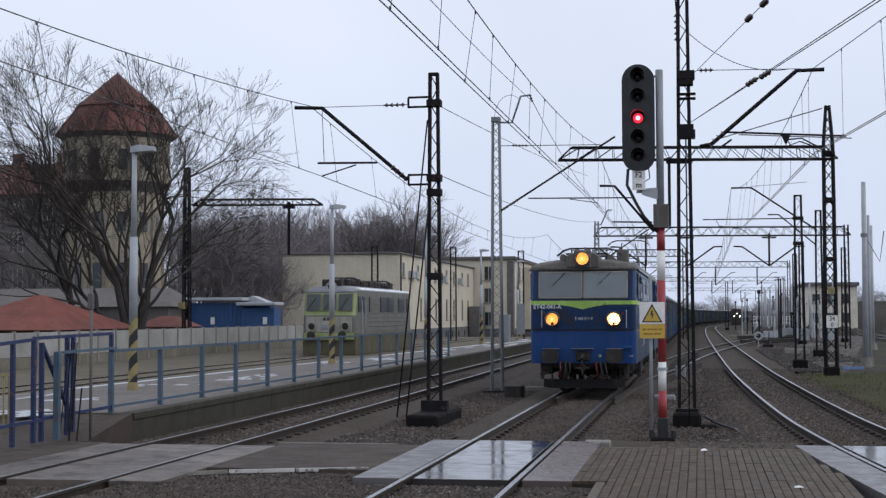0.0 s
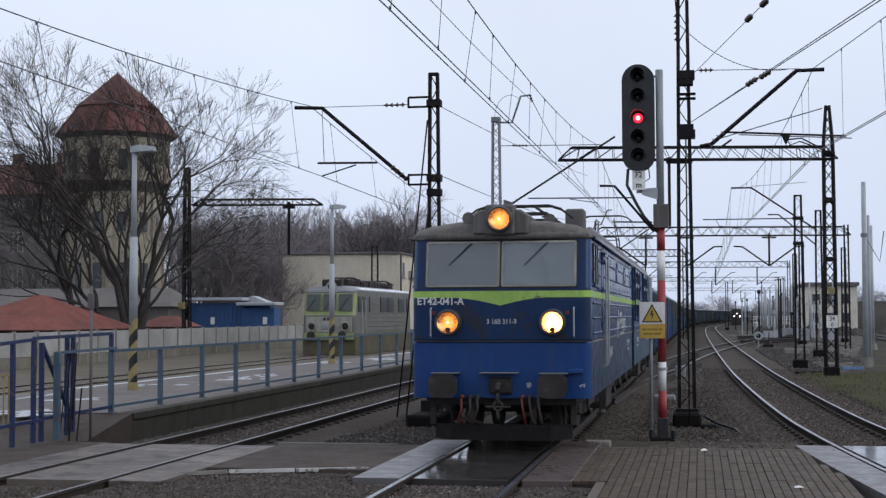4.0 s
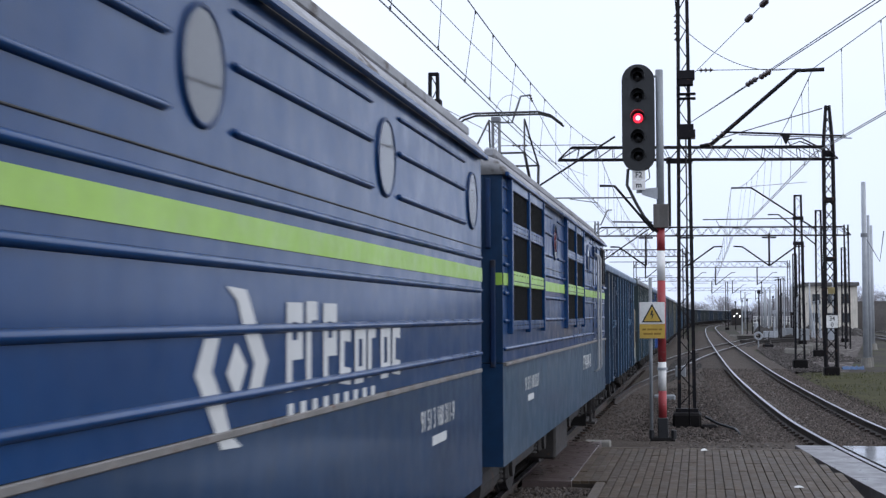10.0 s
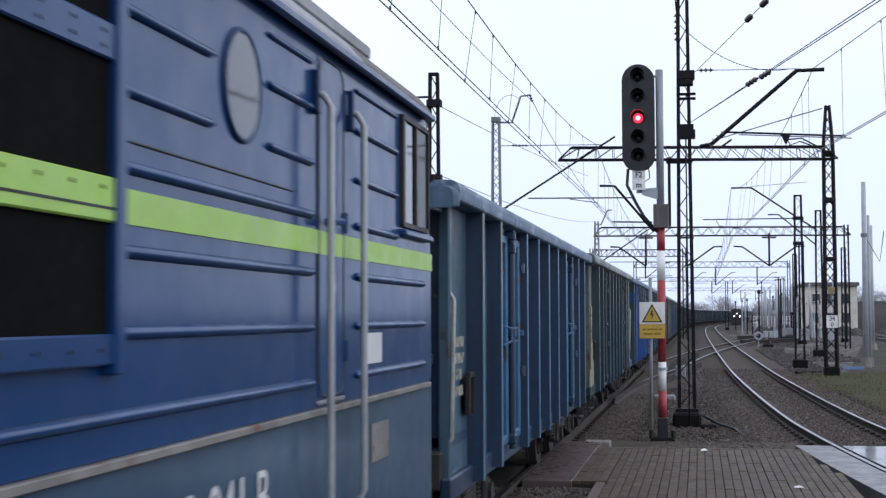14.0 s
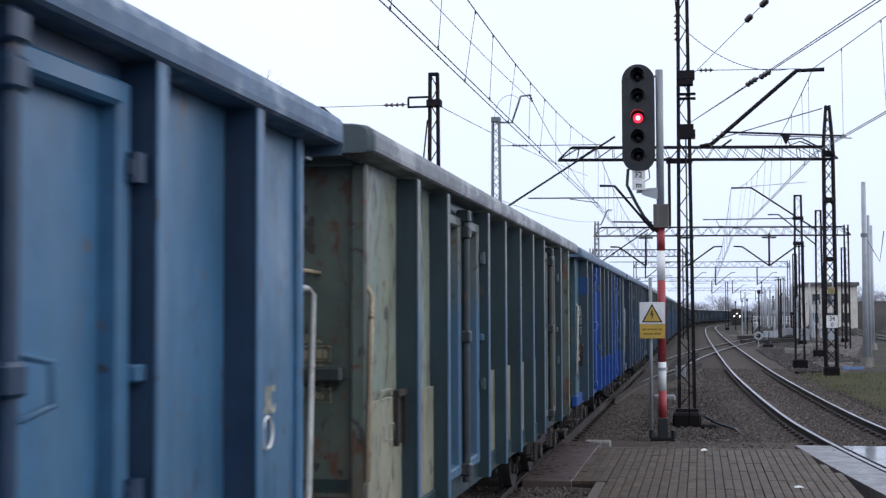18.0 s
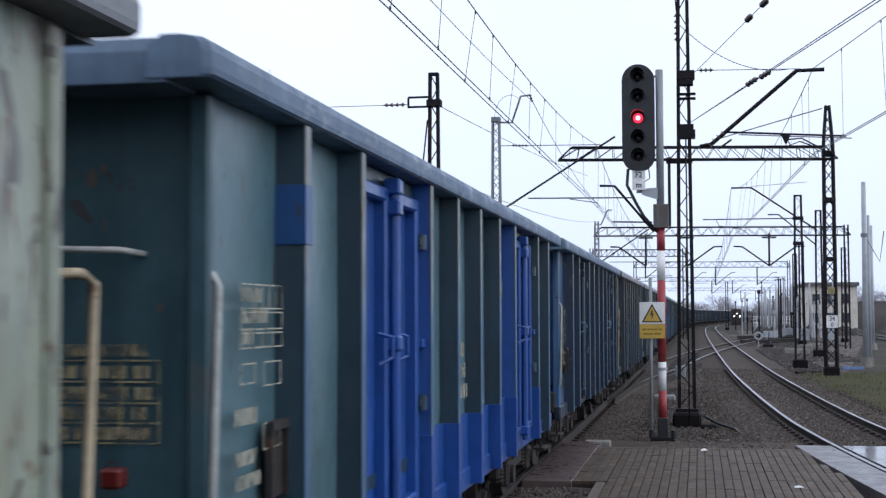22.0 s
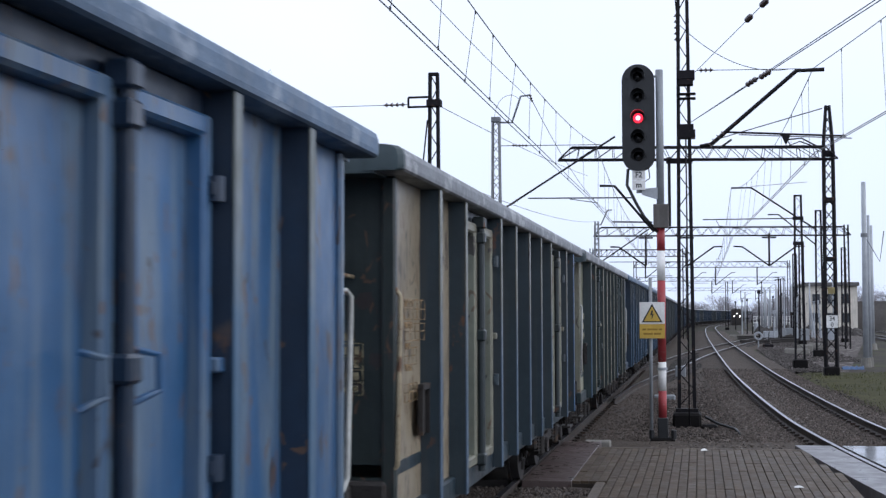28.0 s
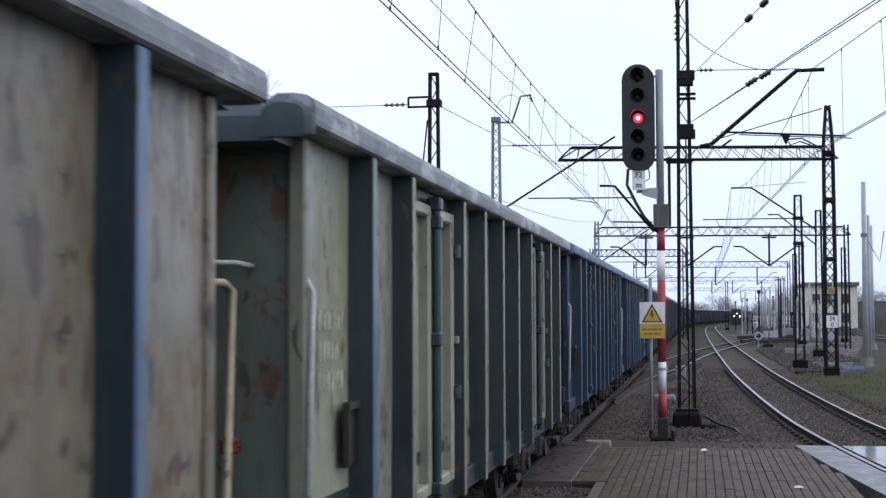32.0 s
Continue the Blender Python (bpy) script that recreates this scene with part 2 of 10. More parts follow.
M_louvre = mat("louvre", (0.005, 0.005, 0.005), 0.9, var=0.3, scale=5, spec=0.05)
M_ink = mat("white_ink", (0.53, 0.54, 0.54), 0.5, var=0.1, scale=3, bump=0)
M_loco_end = mat("loco_navy_end", (0.005, 0.03, 0.082), 0.55, var=0.3, scale=1.2, bump=0.08, spec=0.25, streak=((0.012, 0.02, 0.035), 0.5))
M_roof_front = mat("sooty_roof_front", (0.105, 0.097, 0.09), 0.75, var=0.35, scale=2.2, bump=0.15, streak=((0.17, 0.15, 0.125), 0.5))
G_pane = glass("pane_glass")
G_dusty = glass("dusty_pane_glass", (0.7, 0.74, 0.75), 0.05, 0.42)
# ---------------------------------------------------------------- mesh tools
class Shape:
    """Collects faces for one mesh."""

    def __init__(self):
        self.v, self.f = [], []

    def add(self, verts, faces):
        k = len(self.v)
        self.v.extend(tuple(p) for p in verts)
        self.f.extend(tuple(i + k for i in f) for f in faces)
        return self

    def box(self, x0, x1, y0, y1, z0, z1, m=None):
        vs = [Vector(p) for p in ((x0, y0, z0), (x1, y0, z0), (x1, y1, z0), (x0, y1, z0), (x0, y0, z1), (x1, y0, z1), (x1, y1, z1), (x0, y1, z1))]
        if m:
            vs = [m @ p for p in vs]
        return self.add(vs, [(0, 3, 2, 1), (4, 5, 6, 7), (0, 1, 5, 4), (1, 2, 6, 5), (2, 3, 7, 6), (3, 0, 4, 7)])

    def block(self, x0, x1, y0, y1, z0, z1, c=0.01):
        """A box with chamfered edges."""
        vs, idx = [], {}
        for i, (x, sx) in enumerate(((x0, 1), (x1, -1))):
            for j, (y, sy) in enumerate(((y0, 1), (y1, -1))):
                for k, (z, sz) in enumerate(((z0, 1), (z1, -1))):
                    for a in range(3):
                        idx[i, j, k, a] = len(vs)
                        vs.append((x + sx * c * (a != 0), y + sy * c * (a != 1), z + sz * c * (a != 2)))
        fs = []
        for a, order in ((0, lambda s, p, q: (s, p, q)), (1, lambda s, p, q: (p, s, q)), (2, lambda s, p, q: (p, q, s))):
            for s in (0, 1):
                ring = [idx[(*order(s, p, q), a)] for p, q in ((0, 0), (1, 0), (1, 1), (0, 1))]
                fs.append(ring if (s == 1) != (a == 1) else ring[::-1])
        for a, b in ((0, 1), (0, 2), (1, 2)):
            o = 3 - a - b
            for s in (0, 1):
                for t in (0, 1):
                    q = []
                    for w in (0, 1):
                        key = [0, 0, 0]
                        key[a], key[b], key[o] = s, t, w
                        q.append((idx[(*key, a)], idx[(*key, b)]))
                    fs.append([q[0][0], q[1][0], q[1][1], q[0][1]])
        for i in (0, 1):
            for j in (0, 1):
                for k in (0, 1):
                    fs.append([idx[i, j, k, 0], idx[i, j, k, 1], idx[i, j, k, 2]])
        return self.add(vs, fs)

    def tube(self, p, q, r, n=6, r2=None, caps=True):
        p, q = Vector(p), Vector(q)
        d = q - p
        if d.length < 1e-6:
            return self
        a = d.orthogonal().normalized()
        b = d.normalized().cross(a)
        r2 = r if r2 is None else r2
        vs = []
        for c, rr in ((p, r), (q, r2)):
            for i in range(n):
                t = 2 * math.pi * i / n
                vs.append(c + (a * math.cos(t) + b * math.sin(t)) * rr)
        fs = [(i, (i + 1) % n, n + (i + 1) % n, n + i) for i in range(n)]
        if caps:
            fs += [tuple(range(n))[::-1], tuple(range(n, 2 * n))]
        return self.add(vs, fs)

    def path(self, pts, r, n=6):
        """One round bar bent along the points."""
        pts = [Vector(p) for p in pts]
        ref, rings = None, []
        for k, p in enumerate(pts):
            d = (pts[min(k + 1, len(pts) - 1)] - pts[max(k - 1, 0)]).normalized()
            ref = d.orthogonal() if ref is None else ref - d * ref.dot(d)
            if ref.length < 1e-5:
                ref = d.orthogonal()
            ref.normalize()
            side = d.cross(ref)
            rings.append([p + (ref * math.cos(2 * math.pi * i / n) + side * math.sin(2 * math.pi * i / n)) * r for i in range(n)])
        return self.loft(rings)

    def beam(self, p, q, w, h, up=(0, 0, 1)):
        """A square bar from p to q, w wide and h high."""
        p, q, up = Vector(p), Vector(q), Vector(up)
        d = (q - p).normalized()
        s = d.cross(up)
        if s.length < 1e-4:
            s = d.cross(Vector((0, 1, 0)))
        s.normalize()
        u = s.cross(d)
        vs = [c + s * (w / 2 * i) + u * (h / 2 * j) for c in (p, q) for i, j in ((-1, -1), (1, -1), (1, 1), (-1, 1))]
        return self.add(vs, [(0, 3, 2, 1), (4, 5, 6, 7), (0, 1, 5, 4), (1, 2, 6, 5), (2, 3, 7, 6), (3, 0, 4, 7)])

    def loft(self, rings, closed=True, caps=True):
        n = len(rings[0])
        vs = [p for r in rings for p in r]
        fs = []
        for k in range(len(rings) - 1):
            for i in range(n if closed else n - 1):
                j = (i + 1) % n
                fs.append((k * n + i, k * n + j, (k + 1) * n + j, (k + 1) * n + i))
        if caps:
            fs += [tuple(range(n))[::-1], tuple(range((len(rings) - 1) * n, len(rings) * n))]
        return self.add(vs, fs)

    def disc(self, c, axis, r, depth, n=20, r2=None):
        c, axis = Vector(c), Vector(axis).normalized()
        return self.tube(c - axis * depth / 2, c + axis * depth / 2, r, n, r2)

    def ring(self, c, axis, r, thick, n=24, m=6):
        """A torus."""
        c, axis = Vector(c), Vector(axis).normalized()
        a = axis.orthogonal().normalized()
        b = axis.cross(a)
        vs, fs = [], []
        for i in range(n):
            t = 2 * math.pi * i / n
            d = a * math.cos(t) + b * math.sin(t)
            for j in range(m):
                s = 2 * math.pi * j / m
                vs.append(c + d * (r + thick * math.cos(s)) + axis * thick * math.sin(s))
        for i in range(n):
            for j in range(m):
                fs.append((i * m + j, ((i + 1) % n) * m + j, ((i + 1) % n) * m + (j + 1) % m, i * m + (j + 1) % m))
        return self.add(vs, fs)

    def mesh(self, name, material=None, smooth=False):
        me = bpy.data.meshes.new(name)
        me.from_pydata(self.v, [], self.f)
        b = bmesh.new()
        b.from_mesh(me)
        bmesh.ops.recalc_face_normals(b, faces=b.faces)
        b.to_mesh(me)
        b.free()
        if material:
            me.materials.append(material)
        if smooth:
            me.shade_smooth()
        return me


def part(name, shape, material, parent, label="", smooth=False, m=None):
    me = shape if isinstance(shape, bpy.types.Mesh) else shape.mesh(name, material, smooth)
    ob = new(name, me)
    ob.parent = parent
    if m is not None:
        ob.matrix_basis = m
    return tagged(ob, label)


def painted(name, me, material, parent, label="", m=None):
    """A part on shared mesh data with a material of its own."""
    ob = new(name, me)
    if not me.materials:
        me.materials.append(None)
    ob.material_slots[0].link = "OBJECT"
    ob.material_slots[0].material = material
    ob.parent = parent
    if m is not None:
        ob.matrix_basis = m
    return tagged(ob, label)


def thing(name, label, category, m=None, group=""):
    ob = new(name)
    ob.empty_display_size = 0.2
    if m is not None:
        ob.matrix_basis = m
    return tagged(ob, label, category, group)


def solid(name, shape, material, label="", category="", kind="", group="", smooth=False, m=None):
    ob = new(name, shape.mesh(name, material, smooth))
    if m is not None:
        ob.matrix_basis = m
    return tagged(ob, label, category, group, kind)


def lettering(name, words, size, material, parent, m, stretch=1.0, align="CENTER", bold=0.0):
    cu = bpy.data.curves.new(name, "FONT")
    cu.body, cu.size, cu.align_x, cu.align_y, cu.extrude, cu.offset = words, size, align, "CENTER", 0.0015, bold
    tmp = bpy.data.objects.new("tmp", cu)
    scene.collection.objects.link(tmp)
    bpy.context.view_layer.update()
    me = bpy.data.meshes.new_from_object(tmp.evaluated_get(bpy.context.evaluated_depsgraph_get()))
    bpy.data.objects.remove(tmp)
    me.transform(Matrix.Diagonal((stretch, 1, 1, 1)))
    me.materials.clear()
    me.materials.append(material)
    ob = new(name, me)
    ob.parent, ob.matrix_basis = parent, m
    return ob


FACE_SOUTH = pose(0, 0, 0, 90, 0, 0)      # text plane facing the camera
FACE_EAST = pose(0, 0, 0, 90, 0, 90)      # text plane facing +x


def sagged(p, q, sag, n=14):
    p, q = Vector(p), Vector(q)
    return [p.lerp(q, i / n) - Vector((0, 0, sag * 4 * (i / n) * (1 - i / n))) for i in range(n + 1)]
# ---------------------------------------------------------------- tracks in plan
XT = -3.155


def x_main(y):
    return XT + max(0.0, y - 215) ** 2 / 2900


def x_left(y):
    return -8.62 - max(0.0, y - 35) * 0.0098


RX = ((0, 6.0), (10, 4.55), (20, 3.32), (28, 2.66), (34, 2.4), (42, 2.18), (53, 1.96), (66, 1.83), (99, 1.62), (142, 1.45), (200, 1.55), (250, 2.0), (300, 3.8), (350, 7.7), (420, 15.8), (480, 25.0))
SX = ((36, -3.0), (45, -2.72), (52, -2.2), (60, -1.5), (78, -0.3), (98, 1.5), (123, 4.4), (160, 9.2), (260, 22.0))


def spline(table, y):
    """Catmull-Rom through (y, x) pairs."""
    k = 0
    while k < len(table) - 2 and y > table[k + 1][0]:
        k += 1
    (y0, x0), (y1, x1) = table[k], table[k + 1]
    ya, xa = table[max(k - 1, 0)]
    yb, xb = table[min(k + 2, len(table) - 1)]
    h = y1 - y0
    m0 = (x1 - xa) / (y1 - ya) if k else (x1 - x0) / h
    m1 = (xb - x0) / (yb - y0)
    t = (y - y0) / h
    return (2 * t ** 3 - 3 * t * t + 1) * x0 + (t ** 3 - 2 * t * t + t) * h * m0 + (-2 * t ** 3 + 3 * t * t) * x1 + (t ** 3 - t * t) * h * m1


def x_right(y):
    return spline(RX, y)


def x_slip(y):
    return spline(SX, y)


RAIL = ((-0.036, 0.0), (0.036, 0.0), (0.036, -0.035), (0.012, -0.05), (0.01, -0.13), (0.07, -0.155), (0.07, -0.17), (-0.07, -0.17), (-0.07, -0.155), (-0.01, -0.13), (-0.012, -0.05), (-0.036, -0.035))


def railway_track(name, label, centre, y0, y1, near, far, step=1.5, z=0.0, head=M_railtop):
    """Two rails on sleepers; the sleepers between near and far are parts of their own, those beyond are joined."""
    t = thing(name, label, "track")
    t["kind"] = "structure"
    ys = list(np.arange(y0, y1, step)) + [y1]
    for side in (-0.7525, 0.7525):
        rings, tops = [], []
        for y in ys:
            s = (centre(min(y + 0.5, y1)) - centre(max(y - 0.5, y0))) / (min(y + 0.5, y1) - max(y - 0.5, y0))
            q = math.hypot(1, s)
            cx, cy = centre(y) + side / q, y - side * s / q
            rings.append([(cx + a / q, cy - a * s / q, z + b) for a, b in RAIL])
            tops.append([(cx + a / q, cy - a * s / q, z + b) for a, b in ((-0.034, 0.002), (0.034, 0.002), (0.034, -0.002), (-0.034, -0.002))])
        r = part("rail", Shape().loft(rings), M_rail, t, "rusty steel rail with a bright worn head")
        part("rail_head", Shape().loft(tops), head, r, "bright worn running surface")
    sl = Shape().block(-1.3, 1.3, -0.13, 0.13, -0.36, -0.178, 0.02).mesh("sleeper", M_sleeper)
    clip = Shape()
    rest = Shape()
    for y in np.arange(y0 + 0.3, min(y1, far), 0.6):
        if 18.3 < y < 24.5:
            continue
        s = math.degrees(math.atan(centre(y + 0.3) - centre(y - 0.3)) / 0.6)
        if near[0] < y < near[1]:
            part("sleeper", sl, None, t, m=pose(centre(y), y, z, 0, 0, -s))
            for side in (-0.7525, 0.7525):
                for d in (-0.11, 0.11):
                    clip.box(centre(y) + side + d - 0.05, centre(y) + side + d + 0.05, y - 0.05, y + 0.05, z - 0.17, z - 0.125)
        else:
            rest.box(centre(y) - 1.3, centre(y) + 1.3, y - 0.13, y + 0.13, z - 0.36, z - 0.185)
    if rest.v:
        tagged(part("far_sleepers", rest, M_sleeper, t), kind="stuff")
    if clip.v:
        tagged(part("rail_clips", clip, M_rail, t, "rusty rail fastenings"), kind="stuff")
    return t


# ---------------------------------------------------------------- ground
g = Shape()
gx = sorted(set([-4000, -1500, -600, -250] + list(range(-120, 121, 6)) + [250, 600, 1500, 4000]))
gy = sorted(set([-1500, -400, -100] + list(range(-40, 301, 8)) + [420, 700, 1200, 2500, 4500]))
g.add([(x, y, -0.36 + 0.05 * noise.noise(Vector((x * 0.11, y * 0.09, 3.0))) if abs(x) < 200 else -0.36) for y in gy for x in gx],
      [(j * len(gx) + i, j * len(gx) + i + 1, (j + 1) * len(gx) + i + 1, (j + 1) * len(gx) + i) for j in range(len(gy) - 1) for i in range(len(gx) - 1)])
solid("ground", g, M_ground, "dark damp earth and cinders of the station yard", "ground", "structure")


def bed(name, centre, y0, y1, half, top, label, drop=0.16, cut=None):
    s = Shape()
    ys = np.arange(y0, y1 + 0.1, 0.6 if y1 - y0 < 140 else 2.0)
    rows = [[(centre(y) + dx, y, zz + (0.022 * noise.noise(Vector((dx * 3 + centre(y) * 3, y * 2.2, 1.0))) if zz > -0.4 else 0)) for dx, zz in
             ((-half - 0.5, top - drop - 0.1), (-half, top), (-half * 0.5, top + 0.01), (0, top), (half * 0.5, top + 0.01), (half, top), (half + 0.5, top - drop - 0.1))] for y in ys]
    s.loft(rows, closed=False, caps=False)
    return solid(name, s, M_ballast, label, "ballast", "structure", smooth=True)


bed("ballast_bed", x_main, 2, 150, 1.75, -0.183, "brown-grey stone ballast under the train's track")
bed("ballast_bed_left", x_left, 2, 150, 1.7, -0.168, "brown-grey stone ballast beside the platform")
bed("ballast_bed_right", x_right, 2, 200, 1.75, -0.18, "brown-grey stone ballast under the curving track")
bed("ballast_bed_slip", x_slip, 44, 150, 1.5, -0.206, "brown-grey stone ballast under the turnout")
s = Shape()
s.add([(-6.9, 24.4, -0.235), (-4.7, 24.4, -0.235), (-4.7, 140, -0.235), (-7.4, 140, -0.235)], [(0, 1, 2, 3)])
s.add([(-1.2, 24.4, -0.232), (1.2, 24.4, -0.232), (0.2, 60, -0.232), (-1.2, 60, -0.232)], [(0, 1, 2, 3)])
solid("cess", s, M_ballast, "trodden cinder path between the tracks", "path", "structure")

# gravel colour raised to stand for the mist over the yard
M_yard = mat("misted_yard_gravel", (0.2, 0.178, 0.168), 0.95, var=0.45, scale=0.5, bump=0.8, bscale=9, spots=((0.045, 0.038, 0.033), 0.3, 1.6), spec=0.1)
s = Shape()
yard_rows = [(y, 3.55 + 0.012 * (y - 62), 6.2 + 0.12 * (y - 62)) for y in range(62, 215, 3)]
s.add([(x0 + (x1 - x0) * i / 8, y, -0.285 + 0.035 * noise.noise(Vector((i * 1.3, y * 0.4, 5.0)))) for y, x0, x1 in yard_rows for i in range(9)],
      [(j * 9 + i, j * 9 + i + 1, j * 9 + i + 10, j * 9 + i + 9) for j in range(len(yard_rows) - 1) for i in range(8)])
solid("yard_surface", s, M_yard, "trodden grey gravel between the yard tracks", "gravel", "structure", smooth=True)

# loose ballast stones near the crossing
rng = np.random.default_rng(4)


def scatter(name, zones, count, size, label, material=M_stone, along=None):
    """Irregular stones lying on the ground inside rectangles (x0, x1, y0, y1, z, share)."""
    v0 = np.array([(1, 0, 0), (-1, 0, 0), (0, 1, 0), (0, -1, 0), (0, 0, 1), (0, 0, -1)], float)
    tri = np.array([(0, 2, 4), (2, 1, 4), (1, 3, 4), (3, 0, 4), (2, 0, 5), (1, 2, 5), (3, 1, 5), (0, 3, 5)])
    vs, fs, k = [], [], 0
    tot = sum(zn[5] for zn in zones)
    for x0, x1, y0, y1, z, share in zones:
        nn = int(count * share / tot)
        c = np.stack([rng.uniform(x0, x1, nn), y0 + (y1 - y0) * rng.uniform(0, 1, nn) ** 1.3, np.full(nn, z)], 1)
        if along:
            c[:, 0] += [along(q) for q in c[:, 1]]
        sc = rng.uniform(0.5, 1.25, (nn, 1, 3)) * size * (1, 1, 0.75)
        v = (v0[None] + rng.normal(0, 0.22, (nn, 6, 3))) * sc
        a = rng.uniform(0, 6.28, nn)
        rot = np.stack([np.stack([np.cos(a), -np.sin(a)], 1), np.stack([np.sin(a), np.cos(a)], 1)], 1)
        v[:, :, :2] = np.einsum("nij,nkj->nki", rot, v[:, :, :2])
        v += c[:, None]
        vs.append(v.reshape(-1, 3))
        fs.append((tri[None] + (k + 6 * np.arange(nn))[:, None, None]).reshape(-1, 3))
        k += 6 * nn
    me = bpy.data.meshes.new(name)
    me.from_pydata(np.concatenate(vs).tolist(), [], np.concatenate(fs).tolist())
    me.materials.append(material)
    return tagged(new(name, me), label, "stones", kind="stuff")


scatter("ballast_stones", [(-2.3, -1.42, 15, 18.4, -0.09, 3), (-3.75, -2.5, 15.5, 18.4, -0.09, 4), (-6.9, -3.95, 16, 18.4, -0.085, 7), (-7.6, -4.7, 16, 19.5, -0.075, 7), (-9.3, -7.9, 15, 17.6, -0.1, 3),
                            (-3.8, -2.45, 24.5, 40, -0.178, 8), (-2.3, -1.0, 24.5, 42, -0.185, 8), (-6.9, -3.95, 24.4, 46, -0.22, 26), (-7.8, -6.9, 23, 42, -0.2, 5),
                            (-9.3, -7.95, 23.4, 55, -0.162, 13), (-10.4, -9.5, 23.4, 55, -0.165, 8), (-1.0, 1.6, 24, 46, -0.215, 13), (1.2, 2.1, 25, 46, -0.2, 7), (2.2, 3.3, 24.5, 46, -0.178, 9), (3.4, 5.0, 24.5, 46, -0.22, 7)],
        70000, 0.034, "loose brown-grey ballast stones")
verge = [(-1.75, -0.86, 24.6, 62, -0.178, 6), (-0.66, 0.66, 24.6, 62, -0.178, 6), (0.86, 1.75, 24.6, 62, -0.178, 6), (-2.1, -1.7, 24.6, 50, -0.24, 2)]
scatter("track_stones", verge, 24000, 0.036, "loose brown-grey stones between the curving rails", along=x_right)
M_coal = mat("dark_stone", (0.05, 0.042, 0.038), 0.85, island=0.5)
scatter("dark_ballast_stones", [(-6.9, -1.5, 15, 18.4, -0.085, 10), (-7.6, -4.7, 16, 19.5, -0.075, 4), (-6.8, -4.7, 23.6, 27, -0.13, 4), (-3.8, -2.4, 24.5, 60, -0.195, 5), (-9.3, -7.0, 16, 60, -0.2, 6), (-1, 5.0, 24.5, 60, -0.21, 10)],
        9000, 0.036, "dark sooty ballast stones", M_coal)
M_pale = mat("pale_stone", (0.13, 0.11, 0.096), 0.85, island=0.35)
scatter("pale_ballast_stones", [(-6.9, -1.5, 15, 18.4, -0.08, 4), (-6.8, -4.7, 23.6, 27, -0.13, 2), (-1, 1.5, 23.6, 26, -0.12, 2), (1.2, 3.4, 24.5, 60, -0.175, 9), (-9.3, -7.9, 23.4, 50, -0.16, 6), (-1, 1.2, 26, 60, -0.205, 4), (-6.8, -4.0, 25, 50, -0.21, 3)],
        3500, 0.034, "pale ballast stones", M_pale)
scatter("yard_stones", [(3.8, 5.6, 62, 100, -0.27, 3), (4.2, 8.5, 75, 125, -0.27, 5), (5.5, 11, 110, 160, -0.26, 3)], 7000, 0.05, "scattered brown stones and rubble in the yard", M_coal)
scatter("pale_track_stones", verge, 2600, 0.036, "pale stones between the curving rails", M_pale, x_right)

# ---------------------------------------------------------------- tracks
railway_track("railway_track", "main track under the train, rusty rails with bright heads on sleepers", x_main, 3, 460, (24, 60), 150)
railway_track("railway_track", "platform track with bright rail heads in brown ballast", x_left, 3, 260, (12, 52), 110, head=M_railtop_dull)
railway_track("railway_track", "curving track with bright rail heads beside the signal", x_right, 3, 460, (12, 60), 120)
railway_track("turnout_track", "crossover rails leading across the next track", x_slip, 37, 240, (0, 0), 120, z=-0.003, head=M_railtop_dull)
railway_track("siding_track", "siding behind the platform with the parked locomotive", lambda y: -20.0, 30, 260, (0, 0), 30, z=0.05)
for xx in (13.5, 18.0):
    railway_track("yard_track", "distant yard track in dark ballast", lambda y, q=xx: q + y * 0.03, 96, 330, (0, 0), 96, z=-0.15)

# ---------------------------------------------------------------- level crossing: panels, paving, asphalt
cr = thing("level_crossing", "level crossing of smooth grey panels and brown block paving between the tracks", "crossing")
cr["kind"] = "structure"


def panels(centre, y0, y1, outer, label, lift=0.0, surface=M_panel):
    for a, b in ((-0.7525 - 0.1 - outer, -0.7525 - 0.07), (-0.7525 + 0.11, 0.7525 - 0.11), (0.7525 + 0.07, 0.7525 + 0.1 + outer)):
        yy = y0
        while yy < y1 - 0.1:
            ye = min(yy + 1.96, y1)
            sh = Shape().block(a, b, yy + 0.006, ye - 0.006, -0.19, -0.006 + lift, 0.004)
            sh.v = [(x + centre(y), y, z) for x, y, z in sh.v]
            if a > 0 and centre is x_main:
                part("panel", sh, M_panel_mauve, cr, "smooth damp mauve-grey crossing slab")
            else:
                part("panel", sh, M_panel_wet if a < 0 < b and surface == M_panel else surface, cr, label)
            yy = ye


panels(x_main, 18.55, 24.4, 0.62, "smooth wet grey crossing panel")
panels(x_left, 17.8, 23.0, 0.7, "dull brown-grey crossing panel", -0.01, M_panel_dull)
panels(x_right, 17.6, 24.2, 0.55, "smooth wet grey crossing panel")

def fill(x0, x1, y0, y1, z, seed):
    """Ballast filled up to the crossing."""
    sh = Shape()
    nx, ny = max(2, int((x1 - x0) / 0.25)), max(2, int((y1 - y0) / 0.25))
    sh.add([(x0 + (x1 - x0) * i / nx, y0 + (y1 - y0) * j / ny, z + 0.025 * noise.noise(Vector((x0 + i * 0.9, j * 0.9, seed)))) for j in range(ny + 1) for i in range(nx + 1)],
           [(j * (nx + 1) + i, j * (nx + 1) + i + 1, (j + 1) * (nx + 1) + i + 1, (j + 1) * (nx + 1) + i) for j in range(ny) for i in range(nx)])
    return sh


